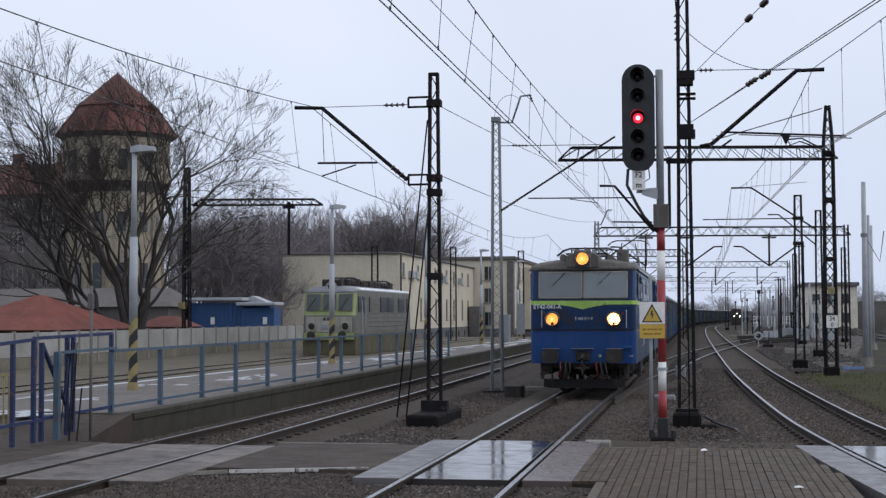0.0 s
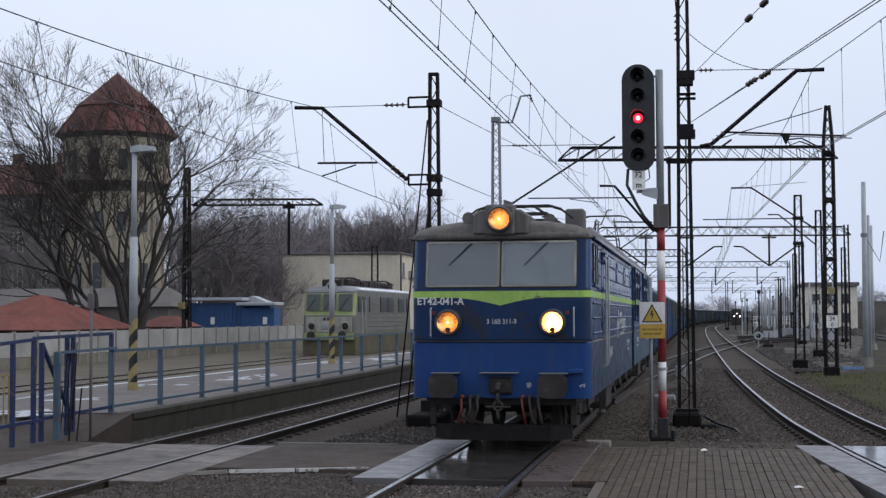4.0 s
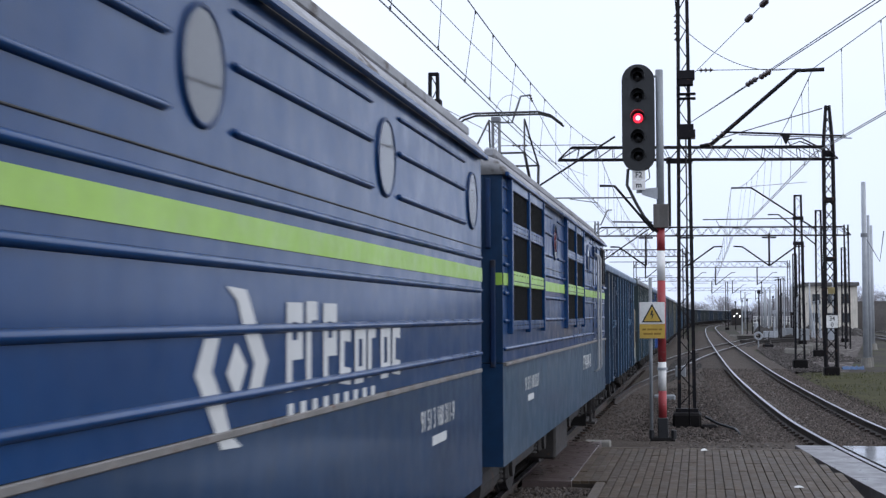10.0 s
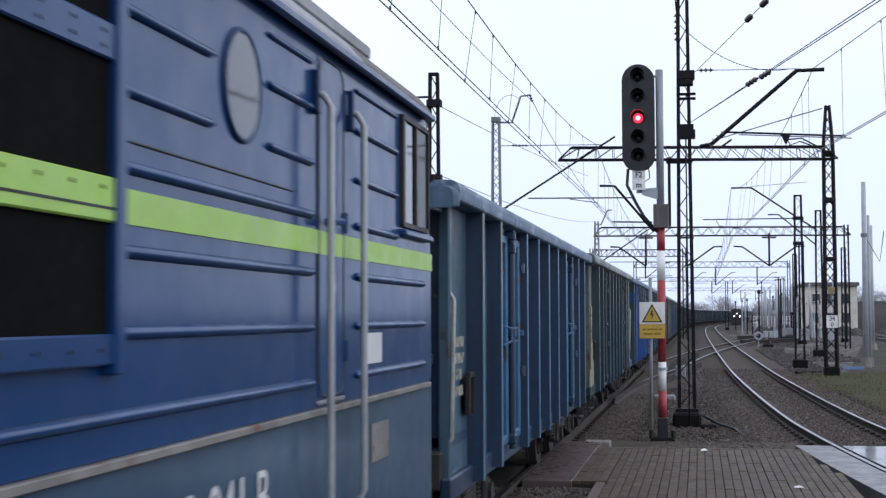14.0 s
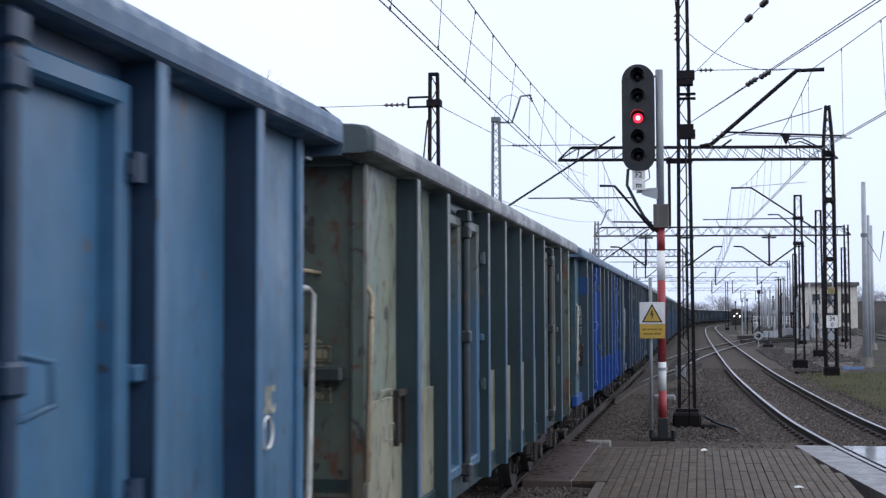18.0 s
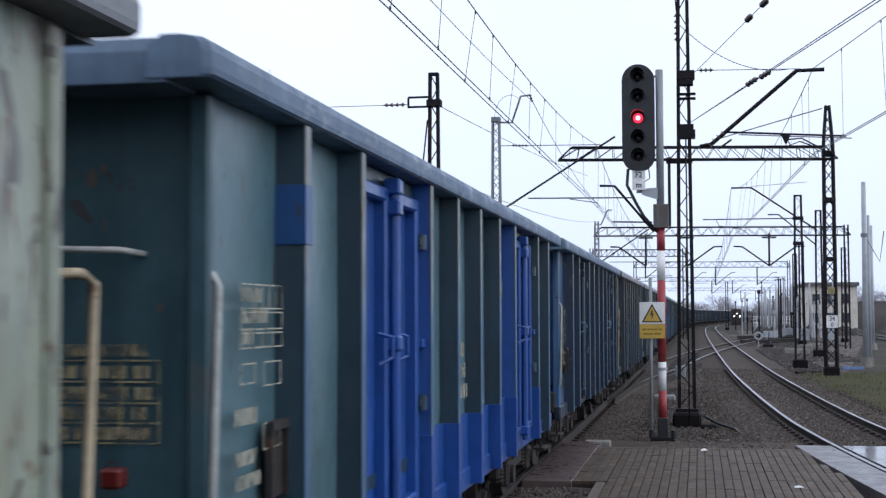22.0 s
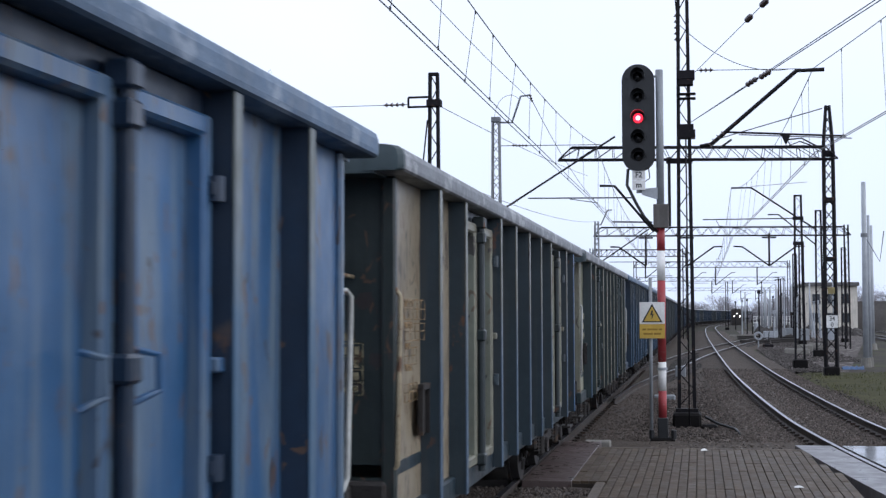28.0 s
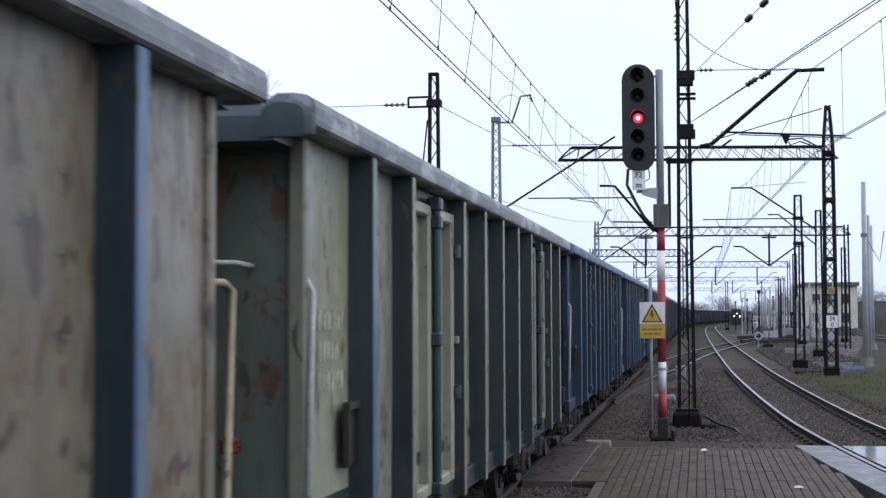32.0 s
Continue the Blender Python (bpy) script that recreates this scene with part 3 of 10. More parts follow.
fl = Shape()
for x0, x1, y0, y1, z in ((-7.75, -4.65, 13.5, 19.6, -0.085), (-4.65, -3.97, 13.5, 18.6, -0.1), (-3.85, -2.46, 13.5, 18.6, -0.1), (-2.35, -1.36, 13.5, 18.6, -0.1), (-9.3, -7.95, 13.5, 17.85, -0.11), (-13, -9.45, 13.5, 17.6, -0.1),
                          (-7.15, -4.6, 23.4, 27.0, -0.14), (-1.7, 1.7, 23.45, 26.0, -0.13)):
    fl.add(*(lambda q: (q.v, q.f))(fill(x0, x1, y0, y1, z, x0 + y0)))
solid("ballast_fill", fl, M_ballast, "loose dark ballast filled up to the crossing", "ballast", "structure", smooth=True)

# block paving between the main and the curving track
bedding = Shape()
bedding.add([(-1.25, 17.0, -0.05), (1.9, 17.0, -0.05), (1.62, 23.42, -0.05), (-1.25, 23.42, -0.05)], [(0, 1, 2, 3)])
bedding.add([(-1.7, 18.66, -0.05), (-1.25, 18.66, -0.05), (-1.25, 23.42, -0.05), (-1.7, 23.42, -0.05)], [(0, 1, 2, 3)])
bedding.add([(-1.7, 18.66, -0.25), (-1.25, 18.66, -0.25), (-1.25, 18.66, -0.05), (-1.7, 18.66, -0.05)], [(0, 1, 2, 3)])
bedding.add([(-1.25, 17.0, -0.2), (1.9, 17.0, -0.2), (1.9, 17.0, -0.05), (-1.25, 17.0, -0.05)], [(0, 1, 2, 3)])
bedding.add([(-1.66, 23.42, -0.25), (1.62, 23.42, -0.25), (1.62, 23.42, -0.05), (-1.66, 23.42, -0.05)], [(0, 1, 2, 3)])
part("paving_bed", bedding, M_joint, cr, "dark joints of the paving")
kerb = Shape()
for i in range(3):
    kerb.block(-1.63 + i * 1.09, -0.56 + i * 1.09, 23.4, 23.5, -0.25, -0.012, 0.012)
part("kerb", kerb, M_kerb_brown, cr, "pale worn concrete edge stone")
part("kerb", Shape().block(-1.37, -1.235, 14.5, 18.64, -0.3, -0.016, 0.015), M_kerb_brown, cr, "pale worn concrete edge stone")
strip = Shape().block(0.004, 0.112, 0.002, 1.05, -0.08, -0.012, 0.005).mesh("paver", M_paver)
for x in (-1.69, -1.575, -1.46, -1.345):
    for k in range(4):
        part("paver", strip, None, cr, m=pose(x, 18.68 + 1.165 * k, rng.uniform(-0.004, 0.002), rng.uniform(-0.2, 0.2), rng.uniform(-0.9, 0.9), 0) @ Matrix.Diagonal((1, 1.105, 1, 1)))
for j, y in enumerate(np.arange(17.0, 23.2, 1.05)):
    for i, x in enumerate(np.arange(-1.225, 1.8, 0.116)):
        if x + 0.116 > x_right(y + 0.5) - 0.7525 - 0.62:
            continue
        part("paver", strip, None, cr, m=pose(x, y, rng.uniform(-0.004, 0.003), rng.uniform(-0.15, 0.15), rng.uniform(-0.9, 0.9), 0))

# worn asphalt of the crossing between main and platform track
def apron(y0, y1, x0, x1, z):
    s = Shape()
    nx, ny = 16, 12
    s.add([(x0 + (x1 - x0) * i / nx, y0 + (y1 - y0) * j / ny + (0.05 * noise.noise(Vector((i * 0.9, 0, 7.0))) if j in (0, ny) else 0),
            z + 0.012 * noise.noise(Vector((i * 0.7, j * 0.6, 2.0)))) for j in range(ny + 1) for i in range(nx + 1)],
          [(j * (nx + 1) + i, j * (nx + 1) + i + 1, (j + 1) * (nx + 1) + i + 1, (j + 1) * (nx + 1) + i) for j in range(ny) for i in range(nx)])
    for j, yy in ((0, y0), (ny, y1)):
        k = j * (nx + 1)
        s.add([s.v[k + i] for i in range(nx + 1)] + [(s.v[k + i][0], s.v[k + i][1], -0.3) for i in range(nx + 1)],
              [(i, i + 1, nx + 2 + i, nx + 1 + i) for i in range(nx)])
    return s


part("asphalt", apron(19.6, 23.55, -7.08, -4.62, -0.02), M_road, cr, "worn brown-grey asphalt", True)
part("asphalt", apron(17.4, 23.4, -16.0, -10.15, -0.03), M_road, cr, "worn brown-grey asphalt", True)
for x0, x1, y0, y1 in ((-7.16, -6.62, 18.8, 19.2), (-6.6, -5.72, 19.22, 19.52), (-5.7, -4.72, 19.53, 19.86)):
    part("edge_line", Shape().beam((x0, y0, -0.03), (x1, y1, -0.03), 0.05, 0.05), M_kerb_white if x0 > -7 else M_concrete, cr, "white-painted worn kerb edge" if x0 > -7 else "pale worn kerb edge")
part("edge_line", Shape().block(-7.2, -5.1, 23.52, 23.58, -0.12, -0.008, 0.008), M_concrete, cr, "pale concrete kerb edge")

# grass strip beyond the curving track
s = Shape()
ys = np.arange(25, 60, 1.0)
s.loft([[(max(x_right(y) + 1.9, 3.7) + 0.25 * noise.noise(Vector((y * 0.7, 5, 0))), y, -0.27), (max(x_right(y) + 2.3, 4.2), y, -0.2), (8, y, -0.17), (14, y, -0.2), (14.5, y, -0.36)] for y in ys], closed=False, caps=False)
solid("grass_bank", s, M_turf, "thin winter grass and soil beside the track", "grass", "structure", smooth=True)
gv, gf = [], []
for k in range(9000):
    x, y = rng.uniform(4.1, 13.5), 27 + 32 * rng.random() ** 1.2
    if noise.noise(Vector((x * 0.5, y * 0.35, 4.0))) < -0.12 or x < x_right(y) + 2.0:
        continue
    a, h = rng.uniform(0, 6.28), rng.uniform(0.04, 0.13)
    dx, dy, lx, ly = 0.012 * math.cos(a), 0.012 * math.sin(a), rng.uniform(-0.05, 0.05), rng.uniform(-0.05, 0.05)
    q = len(gv)
    gv += [(x - dx, y - dy, -0.21), (x + dx, y + dy, -0.21), (x + lx, y + ly, -0.19 + h)]
    gf.append((q, q + 1, q + 2))
me = bpy.data.meshes.new("grass_blades")
me.from_pydata(gv, [], gf)
me.materials.append(M_grass)
tagged(new("grass_blades", me), "sparse yellow-green winter grass blades", "grass", kind="stuff")

# ---------------------------------------------------------------- platform
PX = -10.85
pf = thing("platform", "long low asphalt platform with a dirty concrete edge and patches of old snow", "platform")
pf["kind"] = "structure"


def far_edge(y):
    return -16.1 + 0.045 * max(0, y - 34)


s = Shape()
ys = list(np.arange(25.7, 150, 2.5))
rows = [[(PX - 0.25 - 0.006 * max(0, y - 40), y, 0.3), (-12.5, y, 0.31 + 0.01 * noise.noise(Vector((1, y * 0.3, 0)))), (min(far_edge(y), -13.2), y, 0.3)] for y in ys]
s.loft(rows, closed=False, caps=False)
part("paved_surface", s, M_platform, pf, "damp grey asphalt surface", True)
for k, y in enumerate(np.arange(25.9, 146, 3.0)):
    e0, e1 = PX - 0.006 * max(0, y - 40), PX - 0.006 * max(0, y + 3 - 40)
    sh = Shape()
    for (a, b, zb, zt, c) in ((-0.26, 0.03, 0.16, 0.305, 0.015), (-0.2, 0.0, -0.5, 0.16, 0.01)):
        sh.block(e0 + a, e0 + b, y + 0.008, y + 2.992, zb, zt, c)
    part("edge_block", sh, M_platform_face, pf, "mossy stained concrete edge block")
part("far_edge", Shape().loft([[(min(far_edge(y), -13.2) - 0.12, y, -0.5), (min(far_edge(y), -13.2), y, -0.5), (min(far_edge(y), -13.2), y, 0.306), (min(far_edge(y), -13.2) - 0.12, y, 0.306)] for y in ys]), M_concrete, pf, "pale concrete far edge")
part("ramp", Shape().add([(PX + 0.0, 25.9, 0.303), (-16.2, 25.9, 0.303), (-16.2, 21.6, -0.04), (PX + 0.1, 23.6, -0.04), (PX, 25.9, -0.4), (PX + 0.1, 23.6, -0.4), (-16.2, 21.6, -0.4)],
                         [(0, 1, 2, 3), (0, 3, 5, 4), (3, 2, 6, 5)]), M_road, pf, "worn asphalt ramp down to the crossing")
snow = Shape()
rsn = random.Random(31)
drifts = []
for cx, cy, rx, ry in ((-12.7, 24.9, 0.6, 0.3), (-13.2, 25.4, 0.5, 0.35), (-13.9, 29.7, 0.35, 0.3), (-14.3, 36.0, 0.45, 0.4), (-13.6, 39.8, 0.4, 0.5), (-13.45, 41.3, 0.4, 0.5), (-15.2, 31, 0.12, 0.7), (-13.6, 29.5, 0.22, 0.3), (-12.9, 26, 0.3, 0.25), (-13.2, 40, 0.3, 0.35), (-13.4, 43, 0.2, 0.5), (-14.35, 53.9, 0.45, 0.5), (-13.2, 60, 0.5, 1.6),
                       (-12.3, 68, 0.4, 2.0), (-13.3, 74, 0.35, 2.0), (-13.5, 82, 0.5, 3.0), (-12.2, 88, 0.5, 3.0), (-12.8, 100, 0.6, 5.0), (-12.0, 110, 0.5, 6.0)):
    for q in range(6):
        drifts.append((cx + rsn.gauss(0, rx * 0.9), cy + rsn.gauss(0, ry * 0.9), rx * rsn.uniform(0.2, 0.55), ry * rsn.uniform(0.2, 0.6)))
for cx, cy, rx, ry in drifts:
    n = 18
    k = len(snow.v)
    pts = []
    for i in range(n):
        t = 2 * math.pi * i / n
        r = 1 + 0.45 * noise.noise(Vector((math.cos(t) * 1.6 + cx, math.sin(t) * 1.6 + cy, 0)))
        pts.append((cx + rx * r * math.cos(t), cy + ry * r * math.sin(t), 0.312))
    snow.add(pts + [(cx + 0.5 * (p[0] - cx), cy + 0.5 * (p[1] - cy), 0.327) for p in pts] + [(cx, cy, 0.329)],
             [(i, (i + 1) % n, n + (i + 1) % n, n + i) for i in range(n)] + [(n + i, n + (i + 1) % n, 2 * n) for i in range(n)])
tagged(part("snow_patches", snow, M_snow, pf, "thin patches of dirty old snow", True), kind="stuff")
for y0, y1, w in ((34, 49, 0.09), (52, 57, 0.07), (64, 90, 0.12)):
    part("snow_strip", Shape().loft([[(min(far_edge(y), -13.2) + 0.1, y, 0.307), (min(far_edge(y), -13.2) + 0.1 + w * (1 + noise.noise(Vector((y, 0, 0)))), y, 0.307), (min(far_edge(y), -13.2) + 0.13, y, 0.335)] for y in np.arange(y0, y1, 0.7)]), M_snow, pf, "narrow strip of old snow")
# platform railing, post by post
rl = thing("platform_railing", "blue tubular steel railing along the platform edge", "railing")
rl_ys = [25.9, 28.45, 31.0, 33.4, 36.0, 38.5, 41.1, 43.8, 46.6, 49.4, 52.2, 55.0, 57.8, 60.6, 63.4]
for k, y in enumerate(rl_ys):
    part("post", Shape().beam((-11.3, y, 0.29), (-11.3, y, 1.48), 0.09, 0.09).beam((-11.3, y, 0.29), (-11.3, y, 0.31), 0.2, 0.2), M_fence2, rl, "grey-blue square post")
for k in range(len(rl_ys) - 1):
    y0, y1 = rl_ys[k], rl_ys[k + 1]
    part("top_rail", Shape().beam((-11.3, y0, 1.5), (-11.3, y1, 1.5), 0.07, 0.06), M_fence2, rl)
    part("bottom_rail", Shape().beam((-11.3, y0, 0.42), (-11.3, y1, 0.42), 0.05, 0.05), M_fence2, rl)
# ---------------------------------------------------------------- the train
AX = -3.16        # axis of the bodies


def travelled(t):
    return 4.0186 * t + 0.01745 * t * t - 0.3538 * t ** 3 / 600 + 0.205 * t ** 4 / 40000


def two_tone(me, first, second, test):
    me.materials.clear()
    me.materials.append(first)
    me.materials.append(second)
    for p in me.polygons:
        p.material_index = 1 if test(p.center, p.normal) else 0


def wheelset_shape(r, half=0.76, axle=0.09):
    s = Shape().tube((-1.0, 0, 0), (1.0, 0, 0), axle, 12)
    for sx in (-1, 1):
        s.disc((sx * half, 0, 0), (1, 0, 0), r, 0.11, 32).disc((sx * (half - 0.07), 0, 0), (1, 0, 0), r + 0.028, 0.03, 32)
        s.disc((sx * (half + 0.07), 0, 0), (1, 0, 0), r * 0.36, 0.06, 20)
        for k in range(6):
            a = k * math.pi / 3
            s.tube((sx * (half + 0.062), 0.2 * math.cos(a), 0.2 * math.sin(a)), (sx * (half + 0.062), r * 0.72 * math.cos(a), r * 0.72 * math.sin(a)), 0.035, 5)
    return s


def outline(hw, front, back, rc, n=6):
    """A plan outline with round front corners."""
    pts = []
    for k in range(n + 1):
        a = math.pi / 2 * k / n
        pts.append((hw - rc + rc * math.cos(a), front + rc - rc * math.sin(a)))
    pts = pts[::1]
    right = pts                       # from the side round to the front
    left = [(-x, y) for x, y in right[::-1]]
    return [(hw, back)] + right + left + [(-hw, back)]


LB, HW = 13.65, 1.455
wheels = []          # (wheelset, radius, turned)


def loco_section(label, turned, lit):
    t = thing("locomotive", label, "locomotive", group="coupled locomotive sections")
    # body shell in two storeys
    for nm, levels, side_mat, lb in (
            ("lower_body", ((0.84, 0.0), (0.9, 0.0), (1.72, 0.0), (1.745, 0.02)), M_loco_low if lit else M_loco_low_dusty, "grey-blue lower body with a bright blue front"),
            ("upper_body", ((1.755, 0.03), (1.78, 0.0), (2.4, 0.0), (2.6, 0.02), (3.42, 0.16)), M_loco_side, "blue ribbed upper body with a dark blue cab front")):
        rings = [[(x, y, z) for x, y in outline(HW, fr, LB, 0.16)] for z, fr in levels]
        ob = part(nm, Shape().loft(rings), None, t, lb)
        two_tone(ob.data, side_mat, M_loco_front if nm == "lower_body" else M_loco_nose, lambda c, nn: c.y < 0.12 and abs(nn.z) < 0.7)
        ob.data.materials.append(M_loco_end)
        for p in ob.data.polygons:
            if p.center.y > LB - 0.01:
                p.material_index = 2
    # roof with a bright rain gutter
    prof = [(1.49, 3.42), (1.49, 3.47), (1.42, 3.55), (1.2, 3.63), (0.75, 3.7), (0, 3.73)]
    prof = prof + [(-x, z) for x, z in prof[::-1][1:]]
    rings = []
    for y, k, dz in ((0.14, 0.93, -0.1), (0.2, 0.975, -0.045), (0.34, 1.0, 0.0), (2.1, 1.0, 0.0), (2.1, 1.0, 0.0), (LB - 0.05, 1.0, 0.0), (LB + 0.02, 0.99, -0.02)):
        rings.append([(x * k, y, max(3.415, z + dz)) for x, z in prof])
    ob = part("roof", Shape().loft(rings), None, t, "dirty light grey roof, sooty brown over the cab", True)
    two_tone(ob.data, M_loco_roof, M_roof_front, lambda c, nn: c.y < 1.9)
    for sx in (-1, 1):
        part("rain_gutter", Shape().block(sx * 1.5 - 0.02, sx * 1.5 + 0.02, 0.3, LB, 3.4, 3.44, 0.008), M_loco_side, t)
        part("roof_edge", Shape().block(sx * 1.33 - 0.05, sx * 1.33 + 0.05, 1.5, LB - 0.1, 3.58, 3.67, 0.02), M_loco_roof, t)
    part("brow", Shape().loft([[(x * 0.96, 0.1 + 0.06 * abs(x) ** 4 / 4, 3.40) for x in np.linspace(-1.5, 1.5, 9)] + [(x * 0.96, 0.5, 3.40) for x in np.linspace(1.5, -1.5, 9)],
                               [(x * 0.95, 0.07 + 0.06 * abs(x) ** 4 / 4, 3.47) for x in np.linspace(-1.5, 1.5, 9)] + [(x * 0.95, 0.5, 3.49) for x in np.linspace(1.5, -1.5, 9)],
                               [(x * 0.85, 0.22, 3.56) for x in np.linspace(-1.5, 1.5, 9)] + [(x * 0.85, 0.5, 3.6) for x in np.linspace(1.5, -1.5, 9)]]), M_roof_front, t, "sooty dark roof brow over the windscreens", True)
    cowl = [[(x, y, z) for x, z in ((-0.45 * k, 3.5), (-0.45 * k, 3.78), (-0.33 * k, 3.88 + dz), (0.33 * k, 3.88 + dz), (0.45 * k, 3.78), (0.45 * k, 3.5))] for y, k, dz in ((0.03, 0.94, -0.02), (0.07, 1.0, 0.0), (1.2, 1.0, 0.0), (1.5, 0.85, -0.1))]
    part("headlamp_cowl", Shape().loft(cowl), M_cowl, t, "dark grey headlamp housing on the roof")
    part("lamp_box", Shape().block(-0.24, 0.24, -0.025, 0.3, 3.47, 3.96, 0.03), M_cowl, t, "dark grey square lamp housing")
    part("marker_plate", Shape().loft([[(0.04, 0.1, 3.86), (0.2, 0.1, 3.86), (0.2, 0.5, 3.86), (0.04, 0.5, 3.86)], [(0.05, 0.12, 4.05), (0.19, 0.12, 4.0), (0.19, 0.45, 3.95), (0.05, 0.45, 3.98)]]), M_cowl, t)
    # head lamps
    for x, z in ((0.0, 3.72), (-0.845, 2.055), (0.845, 2.055)):
        rings, deep = [], 0.1
        for k in range(9):
            rr = 0.018 + 0.152 * k / 8
            rings.append([(x + rr * math.cos(a), -0.03 - deep * (rr / 0.17) ** 2, z + rr * math.sin(a)) for a in np.linspace(0, 2 * math.pi, 28, endpoint=False)])
        bowl = Shape().loft(rings, caps=False)
        bowl.add(rings[0], [tuple(range(28))])
        lamp = part("headlamp", bowl, M_bowl if lit else M_lens, t, "glowing amber headlamp" if lit else "unlit headlamp", True)
        part("lamp_housing", Shape().loft([[(x + rr * math.cos(a), y, z + rr * math.sin(a)) for a in np.linspace(0, 2 * math.pi, 28, endpoint=False)] for y, rr in ((0.06, 0.225), (-0.09, 0.215), (-0.13, 0.2), (-0.14, 0.185), (-0.13, 0.172), (-0.025, 0.171))], caps=False), M_ring, lamp, "dull steel lamp housing", True)
        if lit:
            part("bulb", Shape().ring((x, -0.1, z), (0, 1, 0), 0.008, 0.014, 12, 8), M_bulb_hot if x > 0.5 else M_bulb, lamp, "bright lamp filament", True)
            if z < 3:
                part("lamp_peg", Shape().disc((x + 0.01, -0.135, z - 0.12), (0, 1, 0), 0.042, 0.03, 14), M_red_dark, lamp, "dark red cap at the lamp's foot")
    # windscreens
    def on(z):
        return 0.02 + (z - 2.6) / 0.82 * 0.14

    def rounded(x0, x1, z0, z1, r, y):
        """A rectangle with round corners on the sloping cab front."""
        pts = []
        for cx0, cz0, a0 in ((x1 - r, z0 + r, -90), (x1 - r, z1 - r, 0), (x0 + r, z1 - r, 90), (x0 + r, z0 + r, 180)):
            for q in range(5):
                a = radians(a0 + q * 22.5)
                z = cz0 + r * math.sin(a)
                pts.append((cx0 + r * math.cos(a), on(z) + y, z))
        return pts

    def band(rings):
        n = len(rings[0])
        return Shape().add([p for ring in rings for p in ring], [(i * n + j, i * n + (j + 1) % n, (i + 1) * n + (j + 1) % n, (i + 1) * n + j) for i in range(len(rings) - 1) for j in range(n)])

    for x0, x1 in ((-1.19, -0.05), (0.05, 1.19)):
        z0, z1 = 2.665, 3.335
        w = part("windscreen", Shape().add(rounded(x0, x1, z0, z1, 0.015, -0.008), [tuple(range(20))]), M_blind, t, "grey windscreen with a drawn blind, tinted for reflected sky, behind glass")
        part("window_frame", band([rounded(x0 - 0.004, x1 + 0.004, z0 - 0.004, z1 + 0.004, 0.015, -0.006), rounded(x0 - 0.002, x1 + 0.002, z0 - 0.002, z1 + 0.002, 0.015, -0.035), rounded(x0 - 0.035, x1 + 0.035, z0 - 0.035, z1 + 0.035, 0.035, -0.03), rounded(x0 - 0.04, x1 + 0.04, z0 - 0.04, z1 + 0.04, 0.04, 0.0)]), M_winframe, w, "pale grey window frame")
        part("seal", band([rounded(x0 - 0.038, x1 + 0.038, z0 - 0.038, z1 + 0.038, 0.04, -0.012), rounded(x0 - 0.055, x1 + 0.055, z0 - 0.056, z1 + 0.056, 0.06, -0.01), rounded(x0 - 0.058, x1 + 0.058, z0 - 0.06, z1 + 0.06, 0.062, 0.01)]), M_rubber, w, "black rubber seal")
        gp = part("pane", Shape().add(rounded(x0, x1, z0, z1, 0.015, -0.022), [tuple(range(20))]), G_pane, w)
        gp.visible_shadow = False
        cx = x0 + 0.72
        for r in (0.2, 0.28, 0.36):
            aa = [radians(205 + 8 * k) for k in range(17)]
            sm = Shape().add([(cx - 0.02 + (r + o2) * math.cos(q) * 0.95, on(3.36 + (r + o2) * math.sin(q)) - 0.02, 3.36 + (r + o2) * math.sin(q)) for o2 in (0, 0.022) for q in aa], [(i, i + 1, 18 + i, 17 + i) for i in range(16)])
            part("wiper_smear", sm, M_smear, w, "grey arc left by the wiper")
        # wiper, its swept arc and its arm
        part("wiper", Shape().tube((cx, on(3.34) - 0.06, 3.345), (cx - 0.2, on(3.15) - 0.06, 3.16), 0.008, 5).tube((cx - 0.02, on(3.33) - 0.05, 3.335), (cx - 0.38, on(2.98) - 0.05, 2.98), 0.008, 5), M_rubber, w, "black wiper")
    # lime stripe with its V at the front
    st = Shape()
    xs = np.linspace(-1.31, 1.31, 33)
    low = [2.455 - 0.13 * max(0.0, 1 - abs(x) / 0.8) ** 1.7 for x in xs]
    st.add([(x, 0.0, 2.563) for x in xs] + [(x, -0.004, z) for x, z in zip(xs, low)], [(i, i + 1, 34 + i, 33 + i) for i in range(32)])
    st.v = [(x, y - 0.006 + (0.016 if z > 2.5 else 0), z) for x, y, z in st.v]
    part("front_stripe", st, M_lime_dirty, t, "lime green stripe dipping to a point")
    for sx in (-1, 1):
        s2 = Shape()
        arc = outline(HW + 0.007, -0.002, LB, 0.16)
        pts = [p for p in arc if p[0] * sx > 0]
        pts = pts if sx > 0 else pts[::-1]
        s2.add([(x, y, 2.437 + 0.018 * (y < 0.3)) for x, y in pts] + [(x, y + 0.012 * (y < 0.1), 2.545 + 0.018 * (y < 0.3)) for x, y in pts], [(i, i + 1, len(pts) + i + 1, len(pts) + i) for i in range(len(pts) - 1)])
        part("side_stripe", s2, M_lime, t, "lime green side stripe")
    # ribs pressed into the sides
    holes = {1: (4.24, 7.25, 10.18, 13.18), -1: (3.98, 9.08)}
    big = {1: (), -1: ((5.2, 7.88), (10.62, 13.3))}
    poles = {1: (2.52, 3.14), -1: (2.34, 2.97)}
    side_win = {1: (0.5, 1.38), -1: (0.33, 1.1)}
